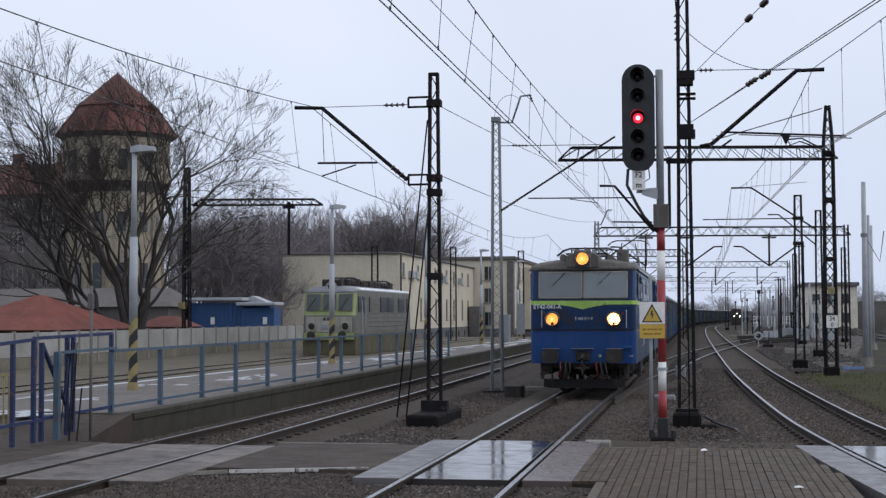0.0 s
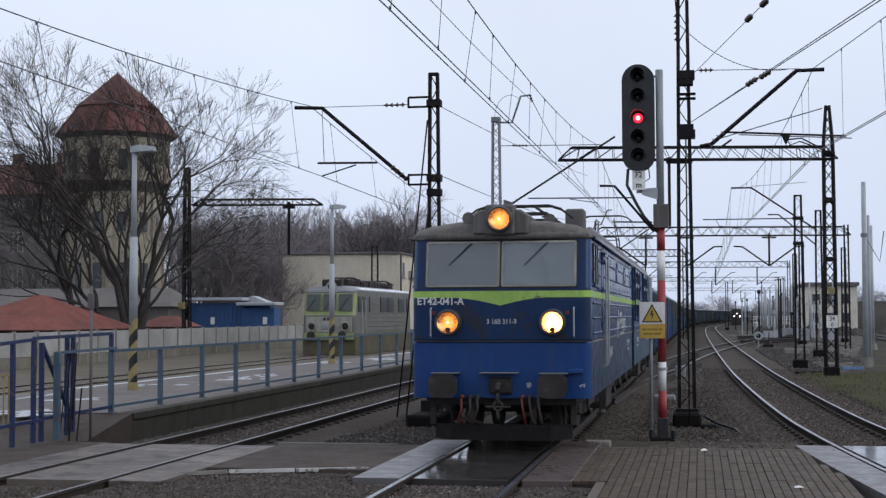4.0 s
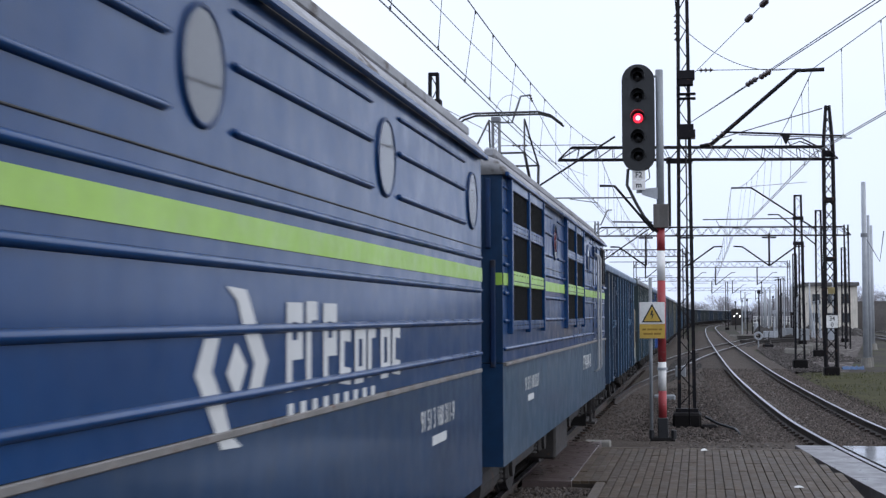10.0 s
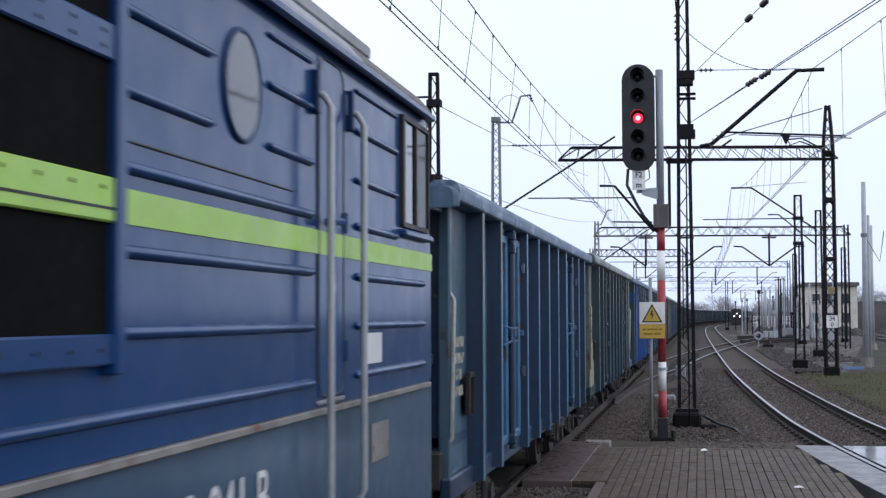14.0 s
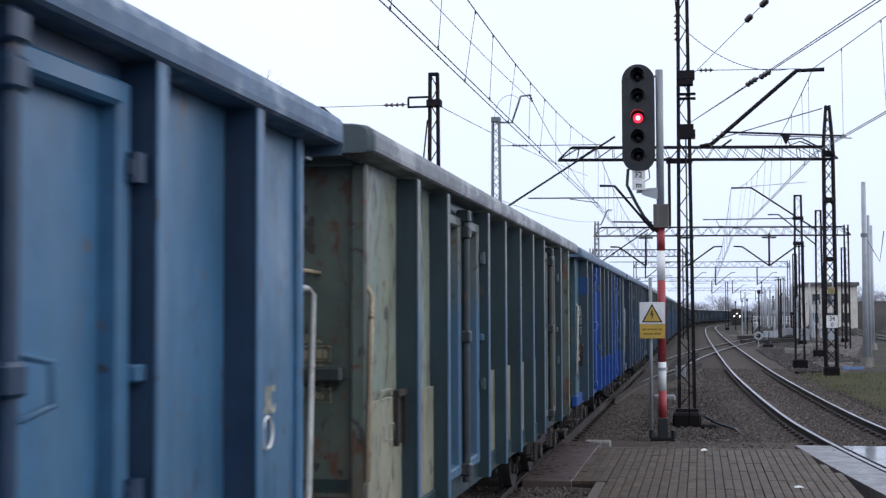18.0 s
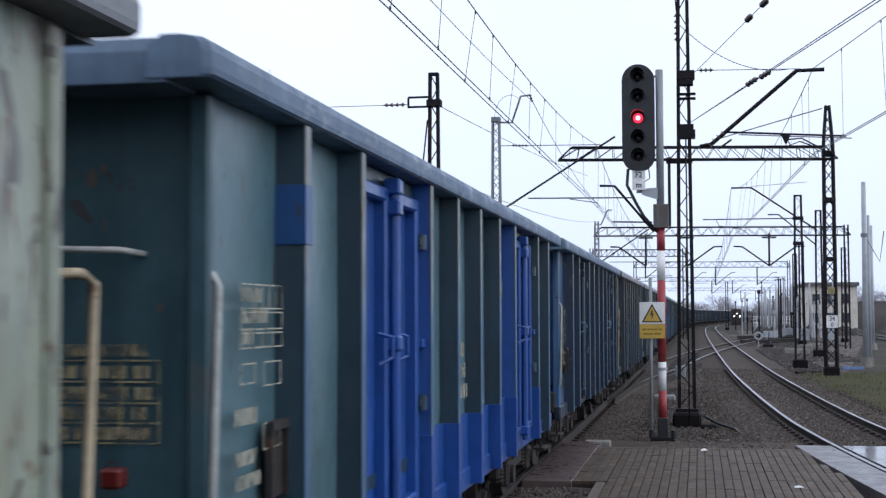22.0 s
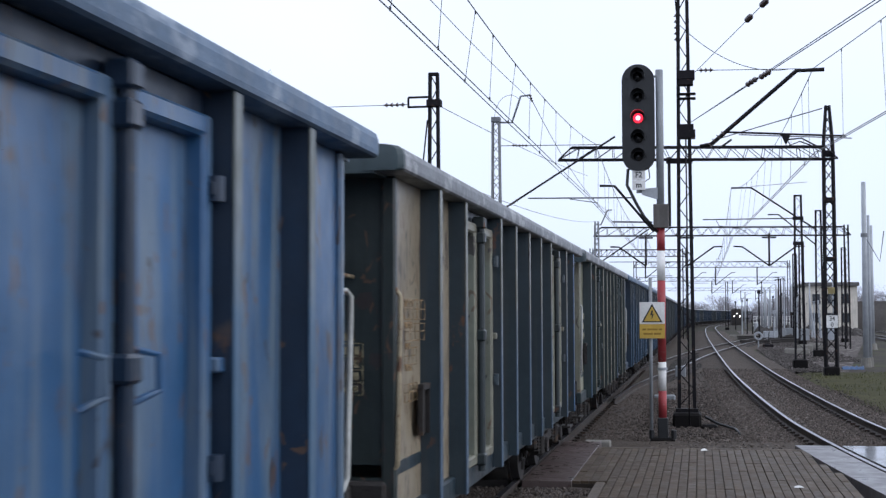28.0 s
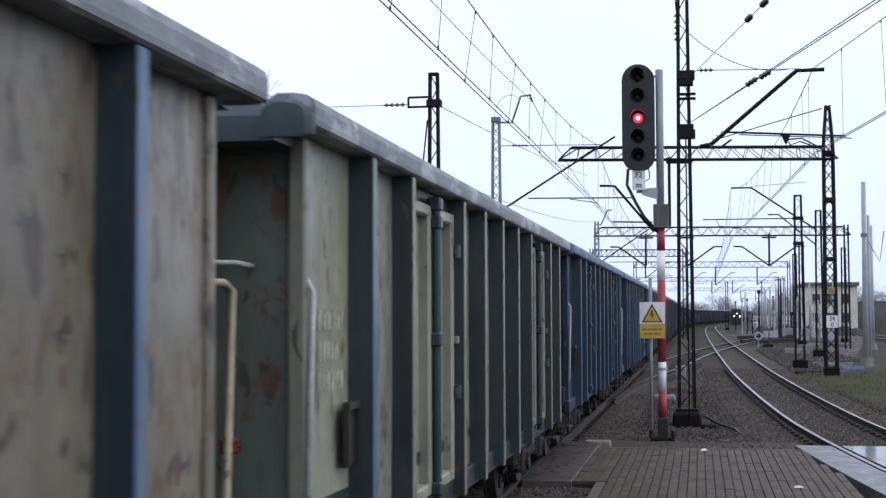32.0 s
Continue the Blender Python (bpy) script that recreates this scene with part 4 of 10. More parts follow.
    for sx in (-1, 1):
        for z, thin, broken in ((3.31, 0.016, True), (3.105, 0.022, True), (2.855, 0.022, True), (2.622, 0.024, False), (2.366, 0.024, False), (2.12, 0.024, False), (1.872, 0.024, False)):
            spans = [(0.42, poles[sx][0] - 0.15), (poles[sx][1] + 0.02, LB - 0.06)]
            cuts = [(y0 - 0.02, y1 + 0.02) for y0, y1 in big[sx]] if z > 2.05 else []
            cuts += [(h - 0.33, h + 0.33) for h in holes[sx]] if broken else []
            if z > 2.6:
                cuts += [(0.3, side_win[sx][1] + 0.1)]
            for a, b in sorted(cuts):
                nxt = []
                for p, q in spans:
                    if b <= p or a >= q:
                        nxt.append((p, q))
                    else:
                        nxt += [(p, a)] * (a - p > 0.15) + [(b, q)] * (q - b > 0.15)
                spans = nxt
            for p, q in spans:
                r = [(HW * sx + sx * d, e) for d, e in ((-0.005, -thin), (thin * 0.8, -thin * 0.55), (thin, 0), (thin * 0.8, thin * 0.55), (-0.005, thin))]
                part("rib", Shape().loft([[(x, y, z + e * k) for x, e in r] for y, k in ((p, 0.5), (p + 0.03, 1), (q - 0.03, 1), (q, 0.5))]), M_loco_side, t, smooth=True)
        part("seam", Shape().block(sx * HW - 0.03, sx * HW + 0.012, 0.3, LB - 0.03, 1.722, 1.752, 0.004), M_seam, t, "dusty scuffed seam")
        part("seam", Shape().block(sx * HW - 0.006, sx * HW + 0.006, 3.3, LB - 0.03, 2.699, 2.707, 0.002), M_rubber, t)
        for h in holes[sx]:
            p = part("porthole", Shape().disc((sx * (HW - 0.004), h, 3.045), (1, 0, 0), 0.205, 0.02, 32), M_porthole_sky, t, "round porthole window")
            part("porthole_rim", Shape().ring((sx * (HW + 0.004), h, 3.045), (1, 0, 0), 0.21, 0.013, 36, 8), M_loco_nose, p, "dark blue rubber-edged rim", True)
            gq = part("pane", Shape().disc((sx * (HW + 0.01), h, 3.045), (1, 0, 0), 0.2, 0.002, 32), G_pane, p)
            gq.visible_shadow = False
        for y0, y1 in big[sx]:
            l = part("louvre_bank", Shape().box(sx * HW - 0.02, sx * HW + 0.02, y0, y1, 2.04, 3.38), M_louvre, t, "bank of black air-intake screens in a blue frame")
            ym = (y0 + y1) / 2
            for yy in (y0, ym, y1):
                part("louvre_frame", Shape().block(sx * (HW + 0.02) - 0.03, sx * (HW + 0.02) + 0.03, yy - 0.035, yy + 0.035, 2.0, 3.42, 0.006), M_loco_side, l, "blue steel upright")
            for z, hh in ((2.075, 0.045), (2.508, 0.066), (2.968, 0.055), (3.37, 0.06)):
                part("crossbar", Shape().block(sx * (HW + 0.018) - 0.02, sx * (HW + 0.018) + 0.02, y0, y1, z - hh, z + hh, 0.006), M_lime if abs(z - 2.5) < 0.02 else M_loco_side, l)
            part("joint", Shape().box(sx * (HW + 0.036), sx * (HW + 0.04), y0, y1, 2.478, 2.486), M_rubber, l)
            for p, q in ((y0 + 0.035, ym - 0.035), (ym + 0.035, y1 - 0.035)):
                for za, zb in ((2.12, 2.44), (2.575, 2.912), (3.024, 3.31)):
                    sc = Shape().box(sx * HW - 0.004, sx * HW + 0.022, p, q, za, zb)
                    part("air_screen", sc, M_screen, l, "near-black air-intake screen")
            bolts = Shape()
            for z in (2.075, 2.54, 2.945, 2.99):
                for yy in np.arange(y0 + 0.12, y1, 0.2):
                    bolts.disc((sx * (HW + 0.04), yy, z), (1, 0, 0), 0.007, 0.008, 6)
            tagged(part("rivets", bolts, M_rubber, l), kind="stuff")
        # cab side window
        wa, wb = side_win[sx]
        wm = (wa + wb) / 2
        w = part("cab_window", Shape().box(sx * HW - 0.01, sx * HW + 0.008, wa, wb, 2.7, 3.33), M_cab_inside, t, "cab side window with a sliding pane")
        fr = Shape()
        for a, b in (((wa, 2.7), (wb, 2.7)), ((wb, 2.7), (wb, 3.33)), ((wb, 3.33), (wa, 3.33)), ((wa, 3.33), (wa, 2.7)), ((wm, 2.7), (wm, 3.33))):
            fr.beam((sx * (HW + 0.01), *a), (sx * (HW + 0.01), *b), 0.028, 0.03, (1, 0, 0))
        part("window_frame", fr, M_rubber, w, "black rubber window frame")
        part("sash", Shape().beam((sx * (HW + 0.006), wb - 0.1, 2.71), (sx * (HW + 0.006), wb - 0.1, 3.32), 0.03, 0.02, (1, 0, 0)), M_lightgrey, w, "pale sliding sash")
        part("window_gap", Shape().box(sx * HW - 0.012, sx * HW + 0.0095, wb - 0.085, wb - 0.01, 2.71, 3.32), M_rubber, w, "dark open gap")
        part("sill", Shape().block(sx * (HW + 0.02) - 0.03, sx * (HW + 0.02) + 0.03, wa - 0.02, wb + 0.04, 2.63, 2.67, 0.01), M_loco_side, w)
        for qa, qb, dx in ((wa + 0.01, wm - 0.01, 0.014), (wm + 0.01, wb - 0.11, 0.011)):
            gq = part("pane", Shape().add([(sx * (HW + dx), y, z) for y, z in ((qa, 2.71), (qb, 2.71), (qb, 3.32), (qa, 3.32))], [(0, 1, 2, 3)]), G_dusty, w)
            gq.visible_shadow = False
        # cab door with its two grab poles
        pa, pb = poles[sx]
        da, db = pa + 0.1, pb - 0.08
        d = part("cab_door", Shape().block(sx * HW - 0.006, sx * HW + 0.004, da, db, 1.8, 3.36, 0.003), M_loco_side, t, "narrow blue cab door")
        loop = []
        for cy_, cz_, a0 in ((db - 0.1, 1.9, -90), (db - 0.1, 3.26, 0), (da + 0.1, 3.26, 90), (da + 0.1, 1.9, 180)):
            loop += [(sx * (HW + 0.002), cy_ + 0.1 * math.cos(radians(a0 + q * 22.5)), cz_ + 0.1 * math.sin(radians(a0 + q * 22.5))) for q in range(5)]
        part("door_seal", Shape().path(loop + loop[:1], 0.009, 5), M_rubber, d, "dark rounded door seal")
        for z in (2.0, 2.62, 3.2):
            part("hinge", Shape().tube((sx * (HW + 0.012), da - 0.015, z - 0.05), (sx * (HW + 0.012), da - 0.015, z + 0.05), 0.014, 6), M_loco_side, d)
        part("door_handle", Shape().tube((sx * (HW + 0.02), db - 0.06, 2.6), (sx * (HW + 0.06), db - 0.06, 2.6), 0.02, 6).tube((sx * (HW + 0.06), db - 0.04, 2.6), (sx * (HW + 0.065), db - 0.2, 2.61), 0.018, 6), M_loco_front, d, "blue door lever")
        part("door_sill", Shape().block(sx * HW - 0.01, sx * HW + 0.05, da - 0.02, db + 0.02, 1.765, 1.785, 0.005), M_plate, d, "worn steel door sill")
        for y in (pa, pb):
            part("grab_pole", Shape().path([(sx * HW, y, 3.17), (sx * (HW + 0.05), y, 3.165), (sx * (HW + 0.085), y, 3.11), (sx * (HW + 0.085), y, 1.32), (sx * (HW + 0.05), y, 1.26), (sx * HW, y, 1.25)], 0.018, 8), M_greypole, t, "grey grab pole", True)
            part("pole_bracket", Shape().block(sx * (HW + 0.015) - 0.02, sx * (HW + 0.015) + 0.02, y - 0.025, y + 0.025, 3.08, 3.28, 0.006), M_loco_nose, t, "dark blue pole bracket")
        part("footstep", Shape().block(sx * (HW - 0.1), sx * (HW + 0.02), 2.5, 3.2, 0.42, 0.46, 0.01).beam((sx * (HW - 0.04), 2.52, 0.45), (sx * (HW - 0.04), 2.52, 0.9), 0.04, 0.03).beam((sx * (HW - 0.04), 3.18, 0.45), (sx * (HW - 0.04), 3.18, 0.9), 0.04, 0.03), M_under, t)
    # cab front fittings
    part("front_joint", Shape().block(-1.4, 1.4, -0.012, 0.03, 1.735, 1.765, 0.006), M_rubber, t)
    for x in (-1.13, 1.19):
        part("handrail", Shape().path([(x, 0.0, 2.29), (x, -0.06, 2.27), (x, -0.06, 1.84), (x, 0, 1.82)], 0.014, 6), M_lightgrey, t, "white vertical handrail")
    for x in (-1.08, 1.08):
        part("tail_lamp", Shape().disc((x, -0.015, 2.21), (0, 1, 0), 0.036, 0.03, 14), M_red_dark, t, "small dark red tail lamp")
    part("step_box", Shape().block(1.09, 1.325, -0.1, 0.02, 1.24, 1.31, 0.012), M_loco_front, t, "small blue step")
    part("brake_mark", Shape().ring((0.46, -0.006, 1.05), (0, 1, 0), 0.036, 0.006, 20, 4), M_ink, t, "small white oval mark")
    part("brake_mark", Shape().box(0.445, 0.475, -0.008, 0.0, 1.035, 1.065), M_ink, t, "small white mark")
    part("lift_mark", Shape().beam((1.26, -0.004, 1.04), (1.36, -0.004, 1.075), 0.012, 0.01).beam((1.285, -0.004, 1.05), (1.285, -0.004, 1.02), 0.01, 0.008).add([(1.325, -0.008, 1.025), (1.36, -0.008, 1.025), (1.345, -0.008, 1.06)], [(0, 1, 2)]), M_ink, t, "small white lifting mark")
    for x in (-0.875, 0.875):
        b = part("buffer", Shape().tube((x, 0.02, 1.05), (x, -0.35, 1.05), 0.13, 16), M_under, t, "sooty side buffer")
        rr = [(x + 0.235 * math.copysign(abs(math.cos(a)) ** 0.6, math.cos(a)), 1.05 + 0.19 * math.copysign(abs(math.sin(a)) ** 0.6, math.sin(a))) for a in np.linspace(0, 2 * math.pi, 24, endpoint=False)]
        part("buffer_head", Shape().loft([[(px, -0.44, pz) for px, pz in rr], [(px, -0.38, pz) for px, pz in rr], [(x + (px - x) * 0.6, -0.34, 1.05 + (pz - 1.05) * 0.6) for px, pz in rr]]), M_under, b, "greasy black buffer head")
        part("step_plate", Shape().block(x - 0.24, x + 0.22, -0.18, 0.0, 1.235, 1.25, 0.004), M_plate, t, "worn pale step plate")
    part("step_plate", Shape().block(-0.32, 0.3, -0.18, 0.0, 1.24, 1.256, 0.004), M_plate, t, "worn pale step plate")
    part("coupler_pocket", Shape().block(-0.19, 0.19, -0.08, 0.05, 0.9, 1.18, 0.04), M_under, t)
    hook = Shape().path([(0, -0.05, 1.06), (0, -0.3, 1.06), (0, -0.36, 1.0), (0, -0.3, 0.94)], 0.045, 8)
    for k in range(3):
        hook.ring((0, -0.33, 0.86 - k * 0.13), (0, 1, 0) if k % 2 else (1, 0, 0), 0.07, 0.022, 14, 5)
    hook.tube((-0.2, -0.32, 0.72), (0.2, -0.32, 0.72), 0.02, 6)
    part("coupling", hook, M_under, t, "dark screw coupling and hook")
    for k, x in enumerate((-0.62, -0.48, -0.36, 0.36, 0.48, 0.62)):
        part("air_hose", Shape().path([(x, -0.02, 0.86), (x, -0.16, 0.82), (x + 0.02, -0.2, 0.68), (x + 0.05 * (1 if x > 0 else -1), -0.16, 0.5), (x + 0.06, -0.1, 0.44)], 0.022, 6).disc((x, -0.05, 0.86), (0, 1, 0), 0.04, 0.08, 8), M_hose if k % 3 else M_red_dark, t, "hanging rubber brake hose", True)
    plough = [[(-1.12, 0.3, z), (-0.8, -0.06, z), (0.8, -0.06, z), (1.12, 0.3, z), (1.12, 0.42, z), (-1.12, 0.42, z)] for z in (0.17, 0.4)]
    part("rail_guard", Shape().loft(plough), M_guard, t, "black rail guard above the rails")
    for x in (-1.15, -0.5, 0.5, 1.15):
        part("bracket", Shape().beam((x, 0.25, 0.4), (x, 0.3, 0.88), 0.09, 0.06), M_under, t)
    # bogies
    for cy in (3.55, 9.95):
        bg = part("bogie", Shape().block(-1.16, -0.98, cy - 2.2, cy + 2.2, 0.5, 0.78, 0.03).block(0.98, 1.16, cy - 2.2, cy + 2.2, 0.5, 0.78, 0.03).block(-1.0, 1.0, cy - 0.35, cy + 0.35, 0.4, 0.75, 0.03), M_under, t, "black bogie with coil springs")
        for wy in (cy - 1.5, cy + 1.5):
            ws = part("wheelset", loco_wheel, None, bg, "dark wheels with worn rims", m=pose(0, wy, 0.625))
            wheels.append((ws, 0.625, turned, (0, wy, 0.625)))
            for sx in (-1, 1):
                part("axle_box", Shape().block(sx * 1.12 - 0.1, sx * 1.12 + 0.1, wy - 0.17, wy + 0.17, 0.48, 0.8, 0.03).disc((sx * 1.23, wy, 0.63), (1, 0, 0), 0.12, 0.05, 16), M_under, bg)
                sp = Shape()
                for dy in (-0.33, 0.33):
                    for k in range(6):
                        sp.ring((sx * 1.1, wy + dy, 0.5 + k * 0.045), (0, 0, 1), 0.075, 0.018, 12, 5)
                part("spring", sp, M_under, bg)
    for sx in (-1, 1):
        part("sand_pipe", Shape().path([(sx * 0.95, 0.9, 0.85), (sx * 0.95, 0.9, 0.4), (sx * 0.8, 1.05, 0.12)], 0.025, 6), M_under, t)
        part("equipment_box", Shape().block(sx * 1.0 - 0.3, sx * 1.0 + 0.3, 6.0, 7.6, 0.3, 0.86, 0.03), M_under, t, "black equipment box under the floor")
        part("air_tank", Shape().tube((sx * 1.0, 12.2, 0.6), (sx * 1.0, 13.3, 0.6), 0.2, 14), M_under, t, "black air reservoir")
    part("underframe", Shape().box(-1.2, 1.2, 0.2, LB, 0.72, 0.86), M_under, t, "black underframe")
    # inner end and gangway
    part("gangway", Shape().block(-0.5, 0.5, LB, LB + 0.5, 1.1, 3.1, 0.05), M_rubber, t, "black rubber gangway bellows")
    for sx in (-1, 1):
        for x, z0, z1 in ((1.0, 2.76, 3.38), (1.17, 2.76, 3.38), (1.33, 2.76, 3.38), (1.37, 1.71, 2.66)):
            part("end_rib", Shape().block(sx * x - 0.022, sx * x + 0.022, LB - 0.01, LB + 0.03, z0, z1, 0.008), M_loco_nose, t)
        part("stripe_end", Shape().box(sx * 1.41 - 0.043, sx * 1.41 + 0.043, LB - 0.004, LB + 0.004, 2.437, 2.545), M_lime, t, "lime stripe turned onto the end wall")
        eb = part("end_box", Shape().block(sx * 1.0 - 0.19, sx * 1.0 + 0.19, LB, LB + 0.3, 2.1, 2.4, 0.012), M_loco_nose, t, "blue equipment box on the end wall")
        part("box_front", Shape().block(sx * 1.0 - 0.18, sx * 1.0 + 0.18, LB + 0.3, LB + 0.312, 2.11, 2.39, 0.003), M_end_box, eb, "rust-red front of the box")
        part("bracket", Shape().path([(sx * 1.16, LB, 2.02), (sx * 1.16, LB + 0.26, 2.02), (sx * 0.9, LB + 0.26, 2.02)], 0.012, 6), M_loco_nose, eb)
    # roof equipment
    part("roof_hatch", Shape().block(-0.7, 0.7, 5.2, 7.4, 3.7, 3.86, 0.04), M_loco_roof, t, "grey roof hatch")
    part("roof_hatch", Shape().block(-0.75, 0.75, 8.4, 12.2, 3.7, 3.84, 0.04), M_loco_roof, t, "grey roof hatch")
    part("roof_box", Shape().block(0.75, 1.1, 3.3, 3.75, 3.6, 4.12, 0.03), M_cowl, t, "small dark roof box")
    for sx in (-1, 1):
        part("walkway", Shape().block(sx * 1.02 - 0.16, sx * 1.02 + 0.16, 4.2, 12.6, 3.72, 3.75, 0.006), M_cowl, t, "grey roof walkway boards")
    for x, y in ((-0.55, 0.55), (0.72, 1.2)):
        part("horn", Shape().tube((x, y, 3.76), (x, y - 0.34, 3.76), 0.035, 14, 0.1).tube((x, y, 3.6), (x, y, 3.76), 0.02, 6), M_cowl, t, "small roof horn")
    for y in np.arange(4.6, 13.0, 1.0):
        for x in (-0.45, 0.5):
            s = Shape()
            for k in range(4):
                s.disc((x, y, 3.78 + k * 0.045), (0, 0, 1), 0.055, 0.02, 10)
            part("insulator", s.tube((x, y, 3.7), (x, y, 3.98), 0.025, 8), M_insul, t)
    part("busbar", Shape().path([(-0.45, 4.6, 3.98), (-0.45, 12.6, 3.98)], 0.018, 6).path([(0.5, 4.6, 3.98), (0.5, 12.6, 3.98)], 0.018, 6), M_cowl, t, "roof busbar")
    # pantograph over the cab end
    up = turned
    pc = 2.55
    base = Shape()
    for sx in (-0.55, 0.55):
        base.beam((sx, pc - 0.9, 3.92), (sx, pc + 0.9, 3.92), 0.06, 0.06)
    for dy in (-0.85, 0.85):
        base.beam((-0.6, pc + dy, 3.92), (0.6, pc + dy, 3.92), 0.06, 0.06)
    for sx in (-0.55, 0.55):
        for dy in (-0.8, 0.8):
            for k in range(4):
                base.disc((sx, pc + dy, 3.72 + k * 0.05), (0, 0, 1), 0.06, 0.025, 10)
    pg = part("pantograph", base, M_panto, t, "raised current collector" if up else "folded current collector on the roof")
    if up:
        zc, knee = 5.56, 4.78
        for sx in (-1, 1):
            for dy in (-1, 1):
                part("lower_arm", Shape().tube((sx * 0.5, pc + dy * 0.15, 3.95), (sx * 0.42, pc + dy * 1.0, knee), 0.024, 6), M_panto, pg)
                part("upper_arm", Shape().tube((sx * 0.42, pc + dy * 1.0, knee), (sx * 0.3, pc - 1.1 + 1.1, zc - 0.1), 0.016, 6), M_panto, pg)
        for dy in (-1, 1):
            part("cross_tube", Shape().tube((-0.42, pc + dy, knee), (0.42, pc + dy, knee), 0.018, 6).tube((-0.42, pc + dy, knee), (0.3, pc, zc - 0.1), 0.01, 5), M_panto, pg)
    else:
        zc = 4.12
        for sx in (-1, 1):
            for dy in (-1, 1):
                part("lower_arm", Shape().tube((sx * 0.5, pc + dy * 0.15, 3.95), (sx * 0.42, pc + dy * 1.15, 4.02), 0.024, 6), M_panto, pg)
                part("upper_arm", Shape().tube((sx * 0.42, pc + dy * 1.15, 4.02), (sx * 0.3, pc, zc - 0.04), 0.016, 6), M_panto, pg)
    for dy in (-0.14, 0.14):
        part("collector_strip", Shape().path([(-0.95, pc + dy, zc - 0.22), (-0.75, pc + dy, zc - 0.06), (-0.55, pc + dy, zc), (0.55, pc + dy, zc), (0.75, pc + dy, zc - 0.06), (0.95, pc + dy, zc - 0.22)], 0.02, 6), M_panto, pg, "curved collector strip", True)
    return t


M_plate = mat("worn_step_plate", (0.16, 0.16, 0.16), 0.6, var=0.3, scale=5)
M_ring = mat("dull_steel_ring", (0.07, 0.075, 0.08), 0.5, 0.4, var=0.3, scale=6)
M_lime_dirty = mat("dirty_lime_stripe", (0.25, 0.41, 0.07), 0.45, var=0.22, scale=2.5, bump=0.04, streak=((0.16, 0.17, 0.04), 0.45), spots=((0.1, 0.09, 0.035), 0.12, 3.5))
M_screen = mat("air_screen_mesh", (0.005, 0.005, 0.005), 0.85, var=0.3, scale=30, bump=0, spec=0.06)
# pale inside imitates a curtain and reflected sky in the side panes
M_cab_inside = mat("sky_toned_cab_inside", (0.2, 0.21, 0.22), 0.6, var=0.2, scale=2, bump=0.02)
M_red_dark = mat("dark_red_lens", (0.11, 0.01, 0.008), 0.3, bump=0)
M_winframe = mat("pale_frame", (0.27, 0.255, 0.23), 0.6, var=0.3, scale=3, streak=((0.12, 0.1, 0.075), 0.6))
# near-white backing: the sky's reflection in the portholes, put in as colour
M_porthole_sky = mat("porthole_sky_tone", (0.72, 0.71, 0.68), 0.55, var=0.14, scale=3, bump=0.02)
M_greypole = mat("grey_pole", (0.32, 0.33, 0.34), 0.45, var=0.2, scale=4)
M_hose = mat("brake_hose", (0.035, 0.025, 0.022), 0.6, var=0.3, scale=6)
M_end_box = mat("red_box", (0.16, 0.045, 0.035), 0.6, var=0.5, scale=9, spots=((0.42, 0.3, 0.24), 0.22, 7))
M_panto = mat("pantograph_steel", (0.035, 0.034, 0.034), 0.5, 0.5, var=0.3, scale=4)
loco_wheel = wheelset_shape(0.625).mesh("wheelset", M_under)

loco_a = loco_section("blue electric freight locomotive section with lit headlamps and a lime stripe", False, True)
loco_b = loco_section("rear blue locomotive section with black louvre banks and a raised pantograph", True, False)
# writing on the bodies
lettering("class_number", "ET42-041-A", 0.165, M_ink, loco_a, pose(-0.98, -0.012, 2.395) @ FACE_SOUTH, 0.95, bold=0.004)
tagged(lettering("unit_number", "3 160 311-9", 0.115, M_ink, loco_a, pose(0.02, -0.008, 2.065) @ FACE_SOUTH, 0.88), kind="stuff")
lettering("class_number", "ET42-041-A", 0.3, M_ink, loco_a, pose(HW + 0.008, 4.8, 1.45) @ FACE_EAST, 1.0)
tagged(lettering("unit_number", "91 51 3 160 311-9", 0.19, M_ink, loco_a, pose(HW + 0.006, 11.75, 1.5) @ FACE_EAST, 0.85), kind="stuff")
lettering("door_letter", "A", 0.16, M_ink, loco_a, pose(HW + 0.014, 2.84, 2.32) @ FACE_EAST, 0.8, bold=0.004)
lettering("class_number", "ET42-041-B", 0.3, M_ink, loco_b, pose(-HW - 0.008, 4.36, 1.45) @ pose(0, 0, 0, 90, 0, -90), 1.0)
tagged(lettering("unit_number", "91 51 3 160 312-7", 0.19, M_ink, loco_b, pose(-HW - 0.006, 11.5, 1.48) @ pose(0, 0, 0, 90, 0, -90), 0.85), kind="stuff")
lettering("door_letter", "B", 0.16, M_ink, loco_b, pose(-HW - 0.014, 2.66, 2.32) @ pose(0, 0, 0, 90, 0, -90), 0.8, bold=0.004)
for ob, sx, y, z, ln, hh in ((loco_a, 1, 11.8, 1.36, 0.5, 0.06), (loco_b, -1, 11.6, 1.34, 0.5, 0.06)):
    part("small_marking", Shape().box(sx * HW - 0.004, sx * HW + 0.004, y - ln / 2, y + ln / 2, z - hh / 2, z + hh / 2), M_ink, ob, "small white marking")
for ob, sx, y, z, ww, hh in ((loco_b, -1, 1.78, 2.0, 0.34, 0.16), (loco_b, -1, 1.65, 1.5, 0.4, 0.2)):
    part("notice_plate", Shape().box(sx * HW - 0.008, sx * HW + 0.008, y - ww / 2, y + ww / 2, z - hh / 2, z + hh / 2), M_ink if z > 1.8 else M_seam, ob, "small pale notice plate")
